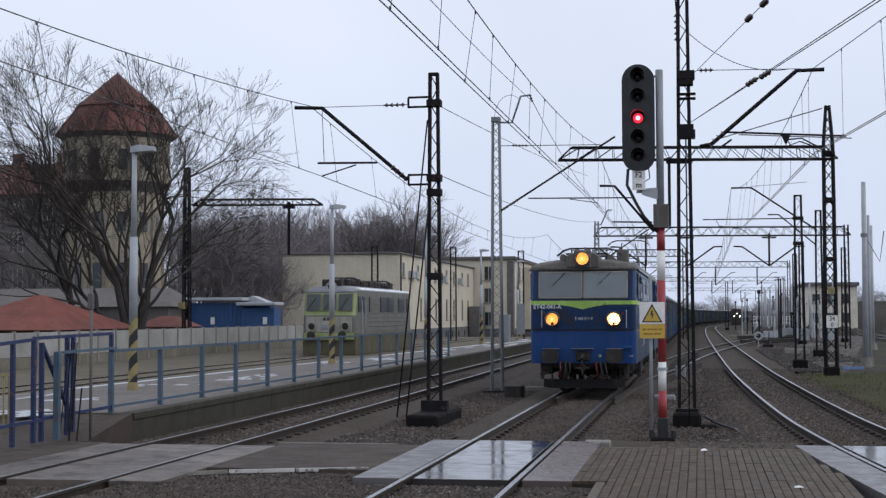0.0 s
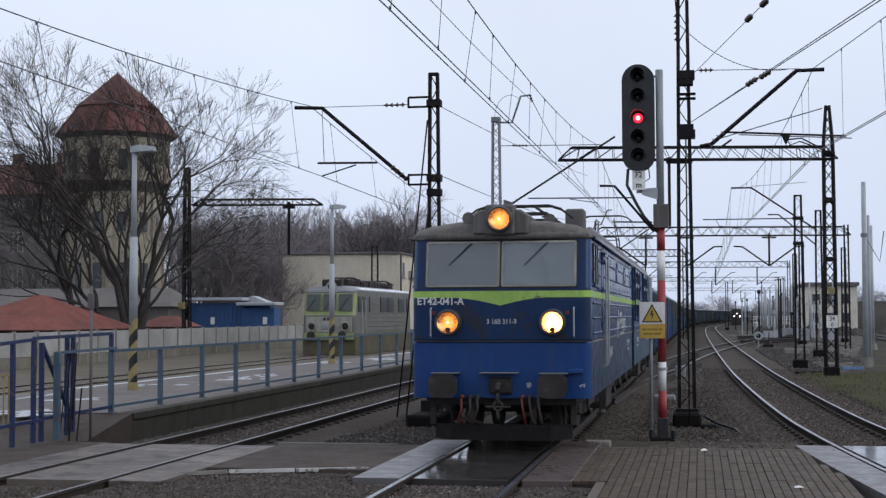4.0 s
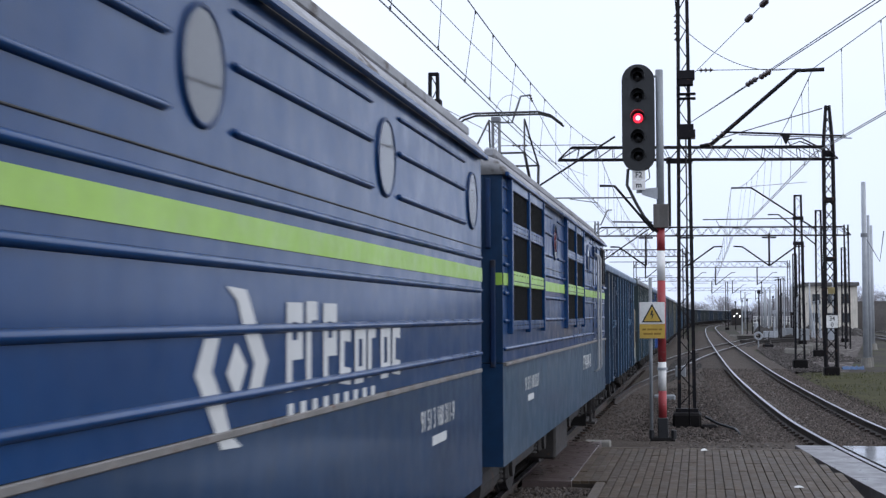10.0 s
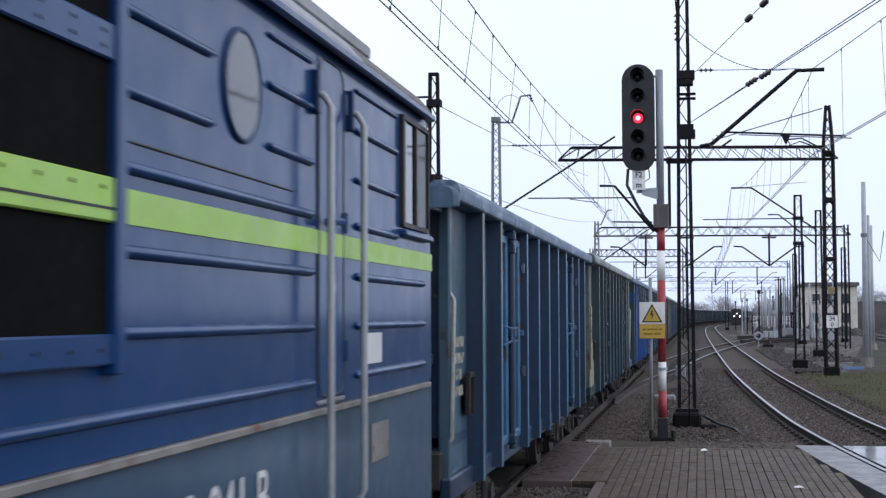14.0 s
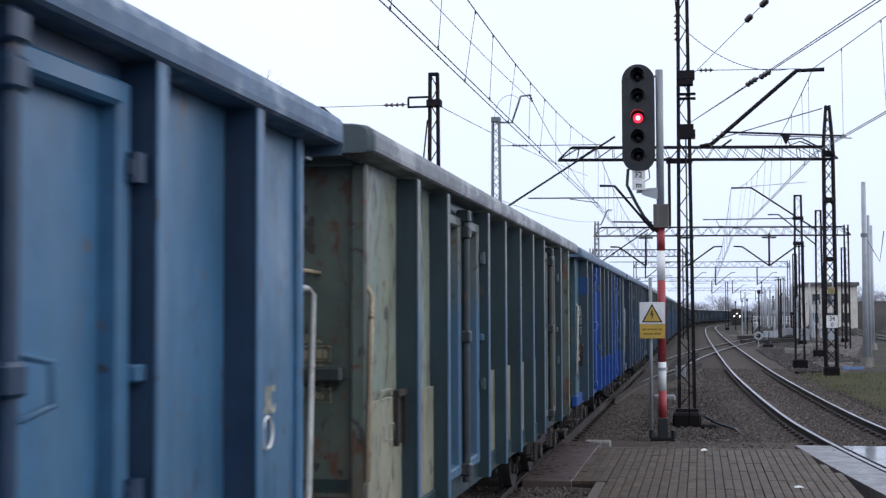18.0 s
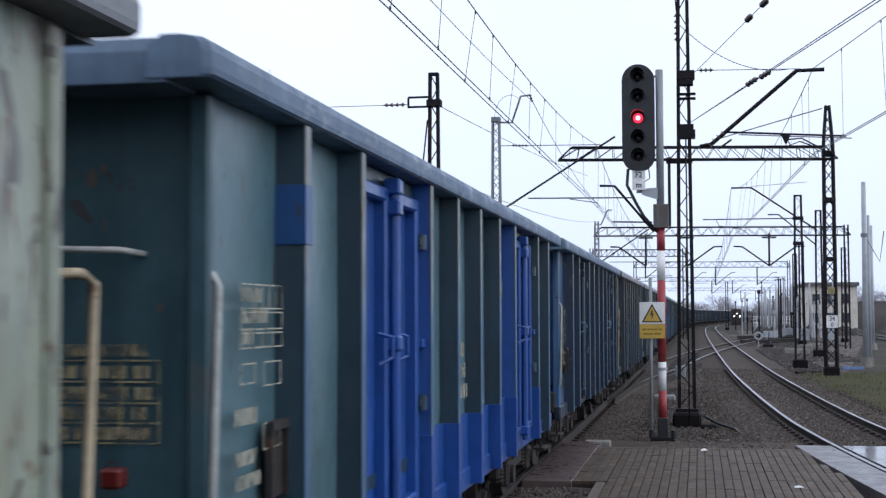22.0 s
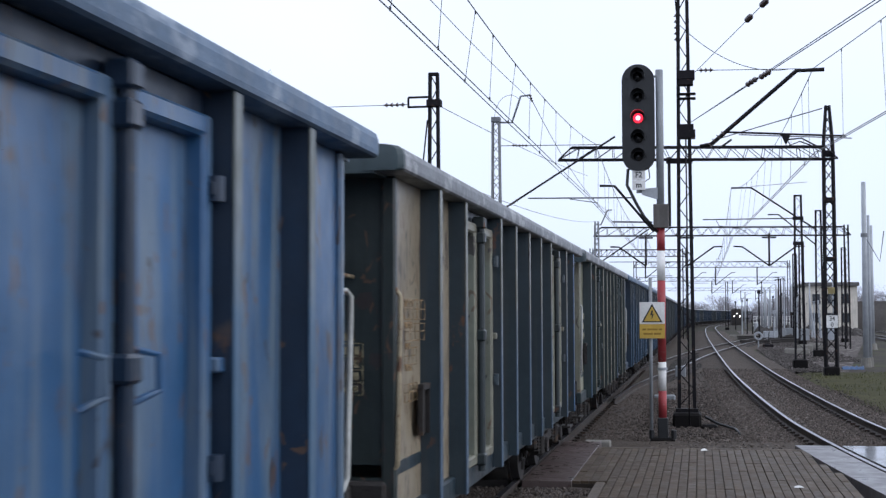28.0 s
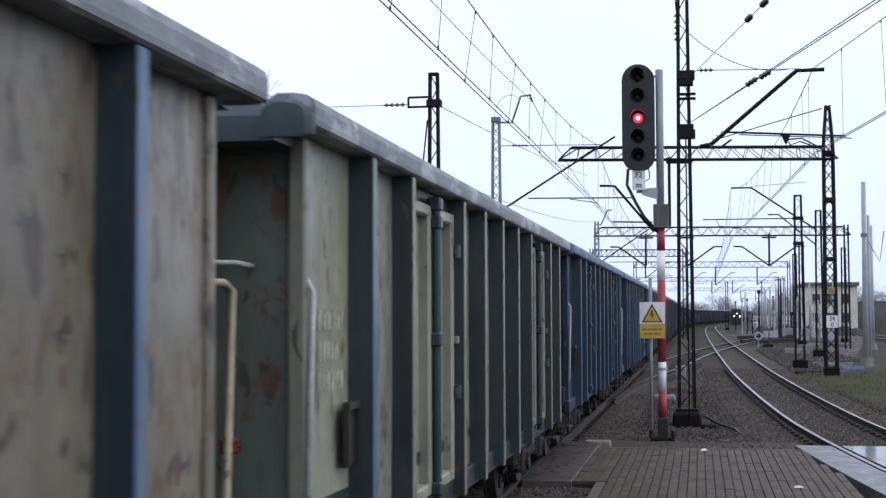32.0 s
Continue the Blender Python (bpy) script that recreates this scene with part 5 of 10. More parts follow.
# operator's emblem and word mark as plain shapes
def flat_strip(x, inner, outer):
    """A flat band between two equally long lines of (y, z)."""
    n = len(inner)
    return Shape().add([(x, *p) for p in inner] + [(x, *p) for p in outer], [(i, i + 1, n + i + 1, n + i) for i in range(n - 1)])


def ribbon(x, pts, w):
    """A mitred flat line through points (y, z)."""
    left, right = [], []
    for i, (y, z) in enumerate(pts):
        d0 = Vector(pts[i]) - Vector(pts[i - 1]) if i else Vector(pts[1]) - Vector(pts[0])
        d1 = Vector(pts[i + 1]) - Vector(pts[i]) if i < len(pts) - 1 else d0
        d0, d1 = d0.normalized(), d1.normalized()
        nn = Vector((-d0.y - d1.y, d0.x + d1.x))
        nn = nn / max(0.35, nn.length_squared) * 2 * w
        left.append((y + nn.x, z + nn.y))
        right.append((y - nn.x, z - nn.y))
    return flat_strip(x, right, left)


def hooked(x, y, z, wide, tall, flip):
    """One lobe of the emblem: a broad angular hook with a bent tail."""
    rim = [(y + flip * wide * u, z + flip * tall * v) for u, v in ((-0.2, 0.97), (0.33, 0.94), (0.68, 0.43), (0.97, 0.04), (0.74, -0.36))]
    core = [(y + flip * wide * u, z + flip * tall * v) for u, v in ((-0.2, 0.96), (0.08, 0.8), (0.28, 0.4), (0.56, 0.02), (0.38, -0.36))]
    return flat_strip(x, core, rim)


for flip in (1, -1):
    part("emblem", hooked(HW + 0.005, 7.6, 1.98, 0.43, 0.31, flip), M_ink, loco_a, "bold white hook of the emblem")
part("emblem", Shape().add([(HW + 0.005, 7.6 + u * 0.43, 1.98 + v * 0.31) for u, v in ((0.05, 0.3), (0.34, 0.0), (0.08, -0.42), (-0.2, -0.06))], [(0, 1, 2, 3)]), M_ink, loco_a, "white lozenge of the emblem")
for k, kind in enumerate((0, 1, 0, 2, 3, 4, 3, 2)):
    y, h, z = 8.3 + k * 0.292, 0.35, 1.85
    pts = {0: ((0.04, 0), (0.04, 0.96), (0.5, 0.96), (0.5, 0.5), (0.1, 0.5)), 1: ((0.06, 0), (0.06, 0.98), (0.46, 0.98)), 2: ((0.56, 0.66), (0.1, 0.7), (0.06, 0.1), (0.56, 0.06)),
           3: ((0.54, 0.02), (0.54, 0.7), (0.08, 0.7), (0.08, 0.06), (0.48, 0.06)), 4: ((0.06, 0), (0.06, 0.7), (0.44, 0.7))}[kind]
    part("word_mark", ribbon(HW + 0.005, [(y + p * h, z + q * h) for p, q in pts], 0.042), M_ink, loco_a, "bold white word mark drawn as plain strokes")
for k in range(9):
    part("word_mark", Shape().box(HW - 0.002, HW + 0.006, 8.3 + k * 0.19, 8.3 + k * 0.19 + 0.075, 1.745, 1.8), M_ink, loco_a, "small white word mark bars")

# ---------------------------------------------------------------- open wagons
M_w = {}


def wpaint(key, col, rust=0.12, streak=None, scale=1.1, scars=0.0):
    if key not in M_w:
        col = tuple(c * 0.74 for c in col)
        knocks = ()
        if scars:
            knocks = (((0.13, 0.085, 0.05), scars * 0.75, 1.8, 0.1, 0.45), ((0.045, 0.036, 0.034), scars * 0.75, 5.0, 0.025, 0.85), ((0.12, 0.07, 0.042), scars * 0.7, 7.0, 0.03, 0.8))
        M_w[key] = mat("wagon_" + key, col, 0.42, var=0.26, scale=scale, coat=0.25 if key == "royal" else 0.08, bump=0.14, bscale=11, spots=(RUST, rust, 4.5), stretch=(1, 1.6, 0.55), streak=streak or ((col[0] * 0.45, col[1] * 0.45, col[2] * 0.45), 0.5), scars=knocks)
    return M_w[key]


def two_part_face(key, upper, lower, level):
    """Rib paint worn to an older coat of another colour below an uneven level."""
    m = wpaint(key, upper, 0.04, None, 1.3, 0.05)
    n, l = m.node_tree.nodes, m.node_tree.links
    shade = n["Principled BSDF"].inputs["Base Color"]
    tc, sx, no, ad, rg, mx = (n.new(k) for k in ("ShaderNodeTexCoord", "ShaderNodeSeparateXYZ", "ShaderNodeTexNoise", "ShaderNodeMath", "ShaderNodeMapRange", "ShaderNodeMix"))
    mx.data_type = "RGBA"
    no.inputs["Scale"].default_value = 2.2
    l.new(tc.outputs["Object"], sx.inputs[0])
    l.new(tc.outputs["Object"], no.inputs["Vector"])
    l.new(sx.outputs[2], ad.inputs[0])
    l.new(no.outputs[0], ad.inputs[1])
    l.new(ad.outputs[0], rg.inputs[0])
    rg.inputs[1].default_value, rg.inputs[2].default_value = level + 0.2, level + 0.85
    l.new(rg.outputs[0], mx.inputs[0])
    mx.inputs[6].default_value = (*lower, 1)
    l.new(shade.links[0].from_socket, mx.inputs[7])
    l.new(mx.outputs[2], shade)


# *_dark: the ribs' darker coat, deepened in colour for shade on the webs
wpaint("blue", (0.055, 0.165, 0.305), 0.03, ((0.08, 0.15, 0.21), 0.6), 0.8, 0.055)
wpaint("blue_grey", (0.052, 0.115, 0.17), 0.05, ((0.09, 0.13, 0.15), 0.6), 0.9, 0.06)
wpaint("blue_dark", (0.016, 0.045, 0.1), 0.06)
wpaint("sage", (0.32, 0.355, 0.275), 0.08, ((0.18, 0.27, 0.25), 0.75), 0.8, 0.14)
wpaint("sage_low", (0.36, 0.35, 0.25), 0.09, ((0.2, 0.23, 0.19), 0.5), 0.8, 0.11)
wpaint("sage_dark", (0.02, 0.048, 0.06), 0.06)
# *_end: side colour darkened for ends turned from the light, with rust
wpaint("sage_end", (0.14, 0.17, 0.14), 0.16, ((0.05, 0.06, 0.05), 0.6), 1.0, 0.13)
two_part_face("steel_face", (0.15, 0.175, 0.165), (0.055, 0.115, 0.19), 2.35)
wpaint("cap", (0.055, 0.085, 0.095), 0.05)
wpaint("blue_cap", (0.1, 0.165, 0.25), 0.04)
wpaint("teal", (0.108, 0.215, 0.255), 0.02, ((0.08, 0.13, 0.145), 0.4), 0.8, 0.03)
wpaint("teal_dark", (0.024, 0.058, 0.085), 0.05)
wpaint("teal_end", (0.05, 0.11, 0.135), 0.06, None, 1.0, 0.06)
wpaint("royal", (0.01, 0.078, 0.335), 0.0, ((0.02, 0.1, 0.45), 0.3))
two_part_face("faded_face", (0.16, 0.165, 0.14), (0.06, 0.098, 0.15), 2.0)
wpaint("faded_blue", (0.035, 0.118, 0.265), 0.03, ((0.14, 0.182, 0.215), 0.95), 0.55, 0.085)
wpaint("ocean_blue", (0.013, 0.078, 0.25), 0.03, ((0.02, 0.06, 0.13), 0.7), 0.7, 0.06)
wpaint("navy", (0.011, 0.03, 0.065), 0.06, None, 1.1, 0.04)
wpaint("brown", (0.225, 0.2, 0.148), 0.08, ((0.12, 0.125, 0.11), 0.6), 0.9, 0.17)
wpaint("tan", (0.36, 0.3, 0.21), 0.08, ((0.2, 0.19, 0.16), 0.5), 0.9, 0.13)
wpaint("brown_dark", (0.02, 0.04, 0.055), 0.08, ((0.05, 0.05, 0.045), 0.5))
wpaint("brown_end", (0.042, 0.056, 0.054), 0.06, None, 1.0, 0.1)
wpaint("sky_blue", (0.13, 0.31, 0.4), 0.08, ((0.15, 0.23, 0.25), 0.6), 0.8, 0.11)
wpaint("olive", (0.26, 0.255, 0.195), 0.08, ((0.24, 0.25, 0.19), 0.5), 1.0, 0.11)
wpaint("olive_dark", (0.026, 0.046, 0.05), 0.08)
wpaint("pale_green", (0.36, 0.36, 0.27), 0.05, None, 1.0, 0.05)
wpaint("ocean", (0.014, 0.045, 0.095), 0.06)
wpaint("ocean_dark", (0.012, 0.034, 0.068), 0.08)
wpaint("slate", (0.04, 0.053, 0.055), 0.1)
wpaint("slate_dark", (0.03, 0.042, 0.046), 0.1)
M_cop = mat("coping_snow_dusted", (0.16, 0.172, 0.19), 0.5, var=0.3, scale=3.5, spots=((0.34, 0.35, 0.37), 0.2, 4.0), stretch=(1, 0.5, 1))
M_oldrail = mat("worn_cream_rail", (0.4, 0.41, 0.39), 0.55, var=0.3, scale=5, spots=(RUST, 0.1, 9))
M_tanrail = mat("rusty_tan_rail", (0.36, 0.3, 0.2), 0.65, var=0.3, scale=5, spots=(RUST, 0.16, 8))
M_copb = mat("coping_blue", (0.075, 0.125, 0.2), 0.5, var=0.3, scale=2.5, spots=((0.2, 0.25, 0.32), 0.18, 4.0), stretch=(1, 0.5, 1))

SHEET, OUT, COP, LW, ZS, ZT = 1.225, 1.36, 1.39, 12.85, 0.9, 3.17
RIBS = (1.1, 2.21, 4.2, 5.29, 6.41, 7.54, 8.65, 10.68, 11.77)
BAYS = ((0.12, 1.06), (1.14, 2.17), (4.24, 5.25), (5.33, 6.37), (6.45, 7.5), (7.58, 8.61), (10.72, 11.73), (11.81, 12.73))
DOORS = (3.2, 9.67)


def bulged(y0, y1, z0, z1, x, depth, seed):
    s = Shape()
    ny, nz = 4, 6
    s.add([(x + depth * math.sin(math.pi * i / ny) * math.sin(math.pi * j / nz) * (1 + 0.6 * noise.noise(Vector((seed, i, j)))), y0 + (y1 - y0) * i / ny, z0 + (z1 - z0) * j / nz) for j in range(nz + 1) for i in range(ny + 1)],
          [(j * (ny + 1) + i, j * (ny + 1) + i + 1, (j + 1) * (ny + 1) + i + 1, (j + 1) * (ny + 1) + i) for j in range(nz) for i in range(ny)])
    return s


W = {}
for k, (a, b) in enumerate(BAYS):
    W["bay", k] = bulged(a - 0.06, b + 0.06, ZS, 3.07, SHEET, (-0.03, 0.025, -0.02, 0.03)[k % 4], k * 7.7).mesh("side_sheet", None, True)
# hat-shaped rib: deep web and narrow face, tapering in at the top
rb = Shape().loft([[(SHEET - 0.01, -0.05, ZS - 0.12), (OUT, -0.038, ZS - 0.12), (OUT, 0.038, ZS - 0.12), (SHEET - 0.01, 0.05, ZS - 0.12)], [(SHEET - 0.01, -0.05, 2.9), (OUT, -0.038, 2.9), (OUT, 0.038, 2.9), (SHEET - 0.01, 0.05, 2.9)],
                    [(SHEET - 0.01, -0.05, 3.06), (OUT, -0.038, 3.06), (OUT, 0.038, 3.06), (SHEET - 0.01, 0.05, 3.06)]])
W["rib"] = rb.mesh("rib")
W["face"] = Shape().block(OUT - 0.004, OUT + 0.008, -0.045, 0.045, ZS - 0.12, 3.058, 0.003).mesh("rib_face")
W["foot"] = Shape().block(SHEET, OUT + 0.011, -0.054, 0.054, ZS - 0.122, 1.36, 0.003).mesh("rib_foot")
W["post"] = Shape().block(SHEET - 0.06, SHEET + 0.035, 0.055, 0.13, ZS - 0.1, 3.06, 0.015).mesh("corner_post")
cp = [(1.13, 3.055), (COP - 0.02, 3.055), (COP - 0.004, 3.066), (COP, 3.09), (COP, 3.15), (COP - 0.012, 3.185), (COP - 0.045, 3.208), (COP - 0.11, 3.218), (1.2, 3.218), (1.14, 3.18)]
W["coping"] = Shape().loft([[(x, y, z) for x, z in cp] for y in (-0.24, LW + 0.2)]).mesh("coping", None)
W["end_coping"] = Shape().loft([[(x, y0, z) for y0, z in ((-0.28, 3.04), (-0.28, 3.16), (-0.25, 3.214), (0.2, 3.214), (0.24, 3.04))] for x in (-1.2, 1.2)]).mesh("end_coping")
W["end_cap"] = Shape().loft([[(1.12 + (x - 1.12) * k, y, z) for x, z in cp] for y, k in ((-0.24, 1.0), (-0.27, 0.98), (-0.29, 0.85))]).mesh("coping_cap")
en = Shape().box(-SHEET, SHEET, 0.1, 0.14, ZS, 3.05)
for x in (0.0,):
    en.block(x - 0.07, x + 0.07, -0.01, 0.12, ZS - 0.05, 3.05, 0.02)
W["end_beam"] = Shape().block(-1.12, 1.12, 0.03, 0.12, 1.78, 1.88, 0.02).mesh("end_beam")
W["end"] = en.mesh("end_wall")
W["left"] = Shape().box(-SHEET - 0.05, -SHEET, 0.1, LW - 0.1, ZS, 3.05).mesh("side_wall")
W["floor"] = Shape().box(-SHEET, SHEET, 0.1, LW - 0.1, 1.14, 1.22).mesh("wagon_floor")
W["sill"] = Shape().block(SHEET - 0.04, SHEET + 0.05, 0.0, LW, 0.74, ZS + 0.02, 0.015).mesh("side_sill")
uf = Shape().block(-0.25, 0.25, 0.1, LW - 0.1, 0.75, 1.1, 0.02).block(-1.2, 1.2, 0.0, 0.2, 0.82, 1.12, 0.02).block(-1.2, 1.2, LW - 0.2, LW, 0.82, 1.12, 0.02)
for y in np.arange(1.6, 12, 1.6):
    uf.block(-1.2, 1.2, y - 0.06, y + 0.06, 0.9, 1.12, 0.01)
uf.tube((-0.6, 5.4, 0.7), (-0.6, 7.2, 0.7), 0.2, 12).tube((1.0, 4.9, 0.62), (1.0, 8.2, 0.62), 0.025, 6)
W["under"] = uf.mesh("underframe", M_under)
leaf = bulged(-0.9, -0.03, ZS + 0.02, 2.93, SHEET - 0.01, 0.016, 3.3)
leaf.box(SHEET - 0.05, SHEET - 0.03, -0.9, -0.03, ZS + 0.02, 2.93)
rim = []
for inset, x in ((0.0, SHEET - 0.03), (0.0, SHEET + 0.06), (0.012, SHEET + 0.07), (0.07, SHEET + 0.07), (0.085, SHEET + 0.055), (0.085, SHEET - 0.03)):
    rim.append([(x, -0.905 + inset, ZS + 0.01 + inset), (x, -0.025 - inset, ZS + 0.01 + inset), (x, -0.025 - inset, 2.95 - inset), (x, -0.905 + inset, 2.95 - inset)])
fs = Shape()
fs.add([p for ring in rim for p in ring], [(4 * i + j, 4 * i + (j + 1) % 4, 4 * i + 4 + (j + 1) % 4, 4 * i + 4 + j) for i in range(5) for j in range(4)])
for key, shape in (("leaf", leaf), ("frame", fs)):
    W[key] = shape.mesh("door_" + key)
    W[key + "_r"] = shape.mesh("door_" + key)
    W[key + "_r"].transform(Matrix.Diagonal((1, -1, 1, 1)))
    W[key + "_r"].flip_normals()
W["lock"] = Shape().tube((SHEET + 0.1, 0, ZS - 0.05), (SHEET + 0.1, 0, 3.0), 0.032, 10).mesh("lock_bar")
W["bracket"] = Shape().block(SHEET + 0.03, SHEET + 0.142, -0.055, 0.05, -0.05, 0.05, 0.014).mesh("bar_bracket")
W["handle"] = Shape().path([(SHEET + 0.05, -0.24, 2.06), (SHEET + 0.13, -0.22, 2.04), (SHEET + 0.13, -0.22, 1.92), (SHEET + 0.06, -0.27, 1.88)], 0.014, 6).mesh("handle", M_greypole)
W["handle_r"] = Shape().path([(SHEET + 0.05, 0.18, 2.06), (SHEET + 0.13, 0.21, 2.04), (SHEET + 0.13, 0.22, 1.92), (SHEET + 0.06, 0.15, 1.88)], 0.014, 6).mesh("handle", M_greypole)
W["head"] = Shape().block(SHEET - 0.03, SHEET + 0.02, -0.93, 0.93, 2.95, 3.06, 0.01).mesh("door_header")
W["hinge"] = Shape().block(SHEET + 0.0, SHEET + 0.1, 0.86, 0.97, 2.63, 2.7, 0.012).disc((SHEET + 0.085, 0.9, 2.665), (0, 0, 1), 0.036, 0.1, 10).mesh("hinge")
W["tie"] = Shape().block(SHEET, SHEET + 0.1, 0.9, 1.0, -0.03, 0.03, 0.008).mesh("door_tie")
W["rail"] = Shape().path([(1.19, 0.1, 2.33), (1.19, -0.02, 2.335), (1.26, -0.03, 2.335), (1.285, -0.03, 2.29), (1.27, -0.06, 1.22), (1.2, -0.02, 1.16), (1.1, 0.04, 1.15)], 0.017, 8).mesh("handrail", None, True)
W["rear_rail"] = Shape().path([(1.12, LW - 0.08, 2.3), (1.2, LW + 0.2, 2.31), (1.21, LW + 0.28, 2.28), (1.2, LW + 0.24, 1.26), (1.19, LW + 0.18, 1.2), (1.1, LW - 0.05, 1.16)], 0.018, 8).mesh("handrail", None, True)
W["end_rail"] = Shape().path([(0.5, 0.1, 2.44), (0.52, -0.06, 2.44), (0.94, -0.06, 2.43), (0.97, 0.1, 2.42)], 0.014, 8).mesh("end_rail", None, True)
W["lamp"] = Shape().block(0.86, 0.95, -0.08, 0.0, 1.5, 1.58, 0.012).mesh("tail_lamp", M_red_dark)
W["plate"] = {}
W["buffer"] = Shape().tube((0, 0.05, 1.05), (0, -0.4, 1.05), 0.11, 12).disc((0, -0.5, 1.05), (0, 1, 0), 0.22, 0.06, 20).tube((0, -0.38, 1.05), (0, -0.48, 1.05), 0.075, 10).mesh("buffer", M_under)
W["coupling"] = Shape().path([(0, 0.05, 1.04), (0, -0.3, 1.04), (0, -0.34, 0.95)], 0.04, 8).path([(0.25, 0.0, 0.95), (0.25, -0.2, 0.85), (0.2, -0.25, 0.6), (0.1, -0.3, 0.55)], 0.025, 6).mesh("coupling", M_under)
W["bogie"] = Shape().block(0.92, 1.06, -1.3, 1.3, 0.42, 0.62, 0.03).block(-1.06, -0.92, -1.3, 1.3, 0.42, 0.62, 0.03).block(-1.0, 1.0, -0.2, 0.2, 0.45, 0.8, 0.03).block(0.9, 1.1, -0.3, 0.3, 0.55, 0.8, 0.03).mesh("bogie", M_under)
W["axle_box"] = Shape().block(0.93, 1.13, -0.16, 0.16, 0.33, 0.6, 0.03).disc((1.15, 0, 0.46), (1, 0, 0), 0.1, 0.04, 12).mesh("axle_box", M_under)
sp = Shape()
sp.path([(1.02 + 0.065 * math.cos(k * 0.785), 0.065 * math.sin(k * 0.785), 0.37 + k * 0.0052) for k in range(41)], 0.016, 4)
W["spring"] = sp.mesh("spring", M_under)
W["brake"] = Shape().block(0.66, 0.82, -0.1, 0.1, 0.25, 0.65, 0.03).mesh("brake_shoe", M_under)
W["wheel"] = wheelset_shape(0.46, 0.76, 0.08).mesh("wheelset", M_under)
W["step"] = Shape().block(1.1, 1.26, -0.25, 0.2, 0.5, 0.53, 0.005).beam((1.2, -0.22, 0.52), (1.2, -0.22, 0.95), 0.03, 0.02).beam((1.2, 0.17, 0.52), (1.2, 0.17, 0.95), 0.03, 0.02).mesh("footstep", M_under)
W["tag"] = Shape().beam((SHEET + 0.05, -0.12, -0.2), (SHEET + 0.05, -0.12, 0.12), 0.03, 0.03).beam((SHEET + 0.05, 0.12, -0.2), (SHEET + 0.05, 0.12, 0.12), 0.03, 0.03).beam((SHEET + 0.05, -0.135, 0.13), (SHEET + 0.05, 0.135, 0.13), 0.04, 0.04).block(SHEET + 0.02, SHEET + 0.035, -0.12, 0.12, -0.2, 0.12, 0.004).mesh("label_clip", M_under)


def worn_ink(name, col, gone):
    """Stencil paint that has flaked away in places."""
    m = mat(name, col, 0.7, var=0.3, scale=6, bump=0)
    n, l = m.node_tree.nodes, m.node_tree.links
    tc, no, rg = n.new("ShaderNodeTexCoord"), n.new("ShaderNodeTexNoise"), n.new("ShaderNodeMapRange")
    no.inputs["Scale"].default_value, no.inputs["Detail"].default_value = 9.0, 6.0
    l.new(tc.outputs["Object"], no.inputs["Vector"])
    l.new(no.outputs[0], rg.inputs[0])
    rg.inputs[1].default_value, rg.inputs[2].default_value = gone, gone + 0.16
    rg.inputs[3].default_value, rg.inputs[4].default_value = 0.1, 0.95
    l.new(rg.outputs[0], n["Principled BSDF"].inputs["Alpha"])
    return m


M_cream_ink = worn_ink("cream_ink", (0.36, 0.35, 0.28), 0.36)
M_table_ink = worn_ink("tan_ink", (0.3, 0.26, 0.16), 0.4)
M_ochre_ink = worn_ink("ochre_ink", (0.23, 0.22, 0.16), 0.49)
M_orange_ink = worn_ink("orange_ink", (0.3, 0.17, 0.065), 0.44)
M_rust_ink = worn_ink("faded_orange_ink", (0.27, 0.18, 0.09), 0.43)


def marks(t, y, z, rows, h, gap, ink, seed, label):
    """Unreadable stencilled lines as plain bars."""
    rr = random.Random(seed)
    for k, n in enumerate(rows):
        yy = y
        for _ in range(n):
            w = rr.uniform(0.55, 1.0) * h * 0.5
            part("stencil_bar", Shape().box(SHEET + 0.036, SHEET + 0.042, yy, yy + w, z - k * gap - h, z - k * gap), ink, t, label)
            yy += w + h * 0.42 * rr.choice((0.8, 1.0, 1.0, 1.5))


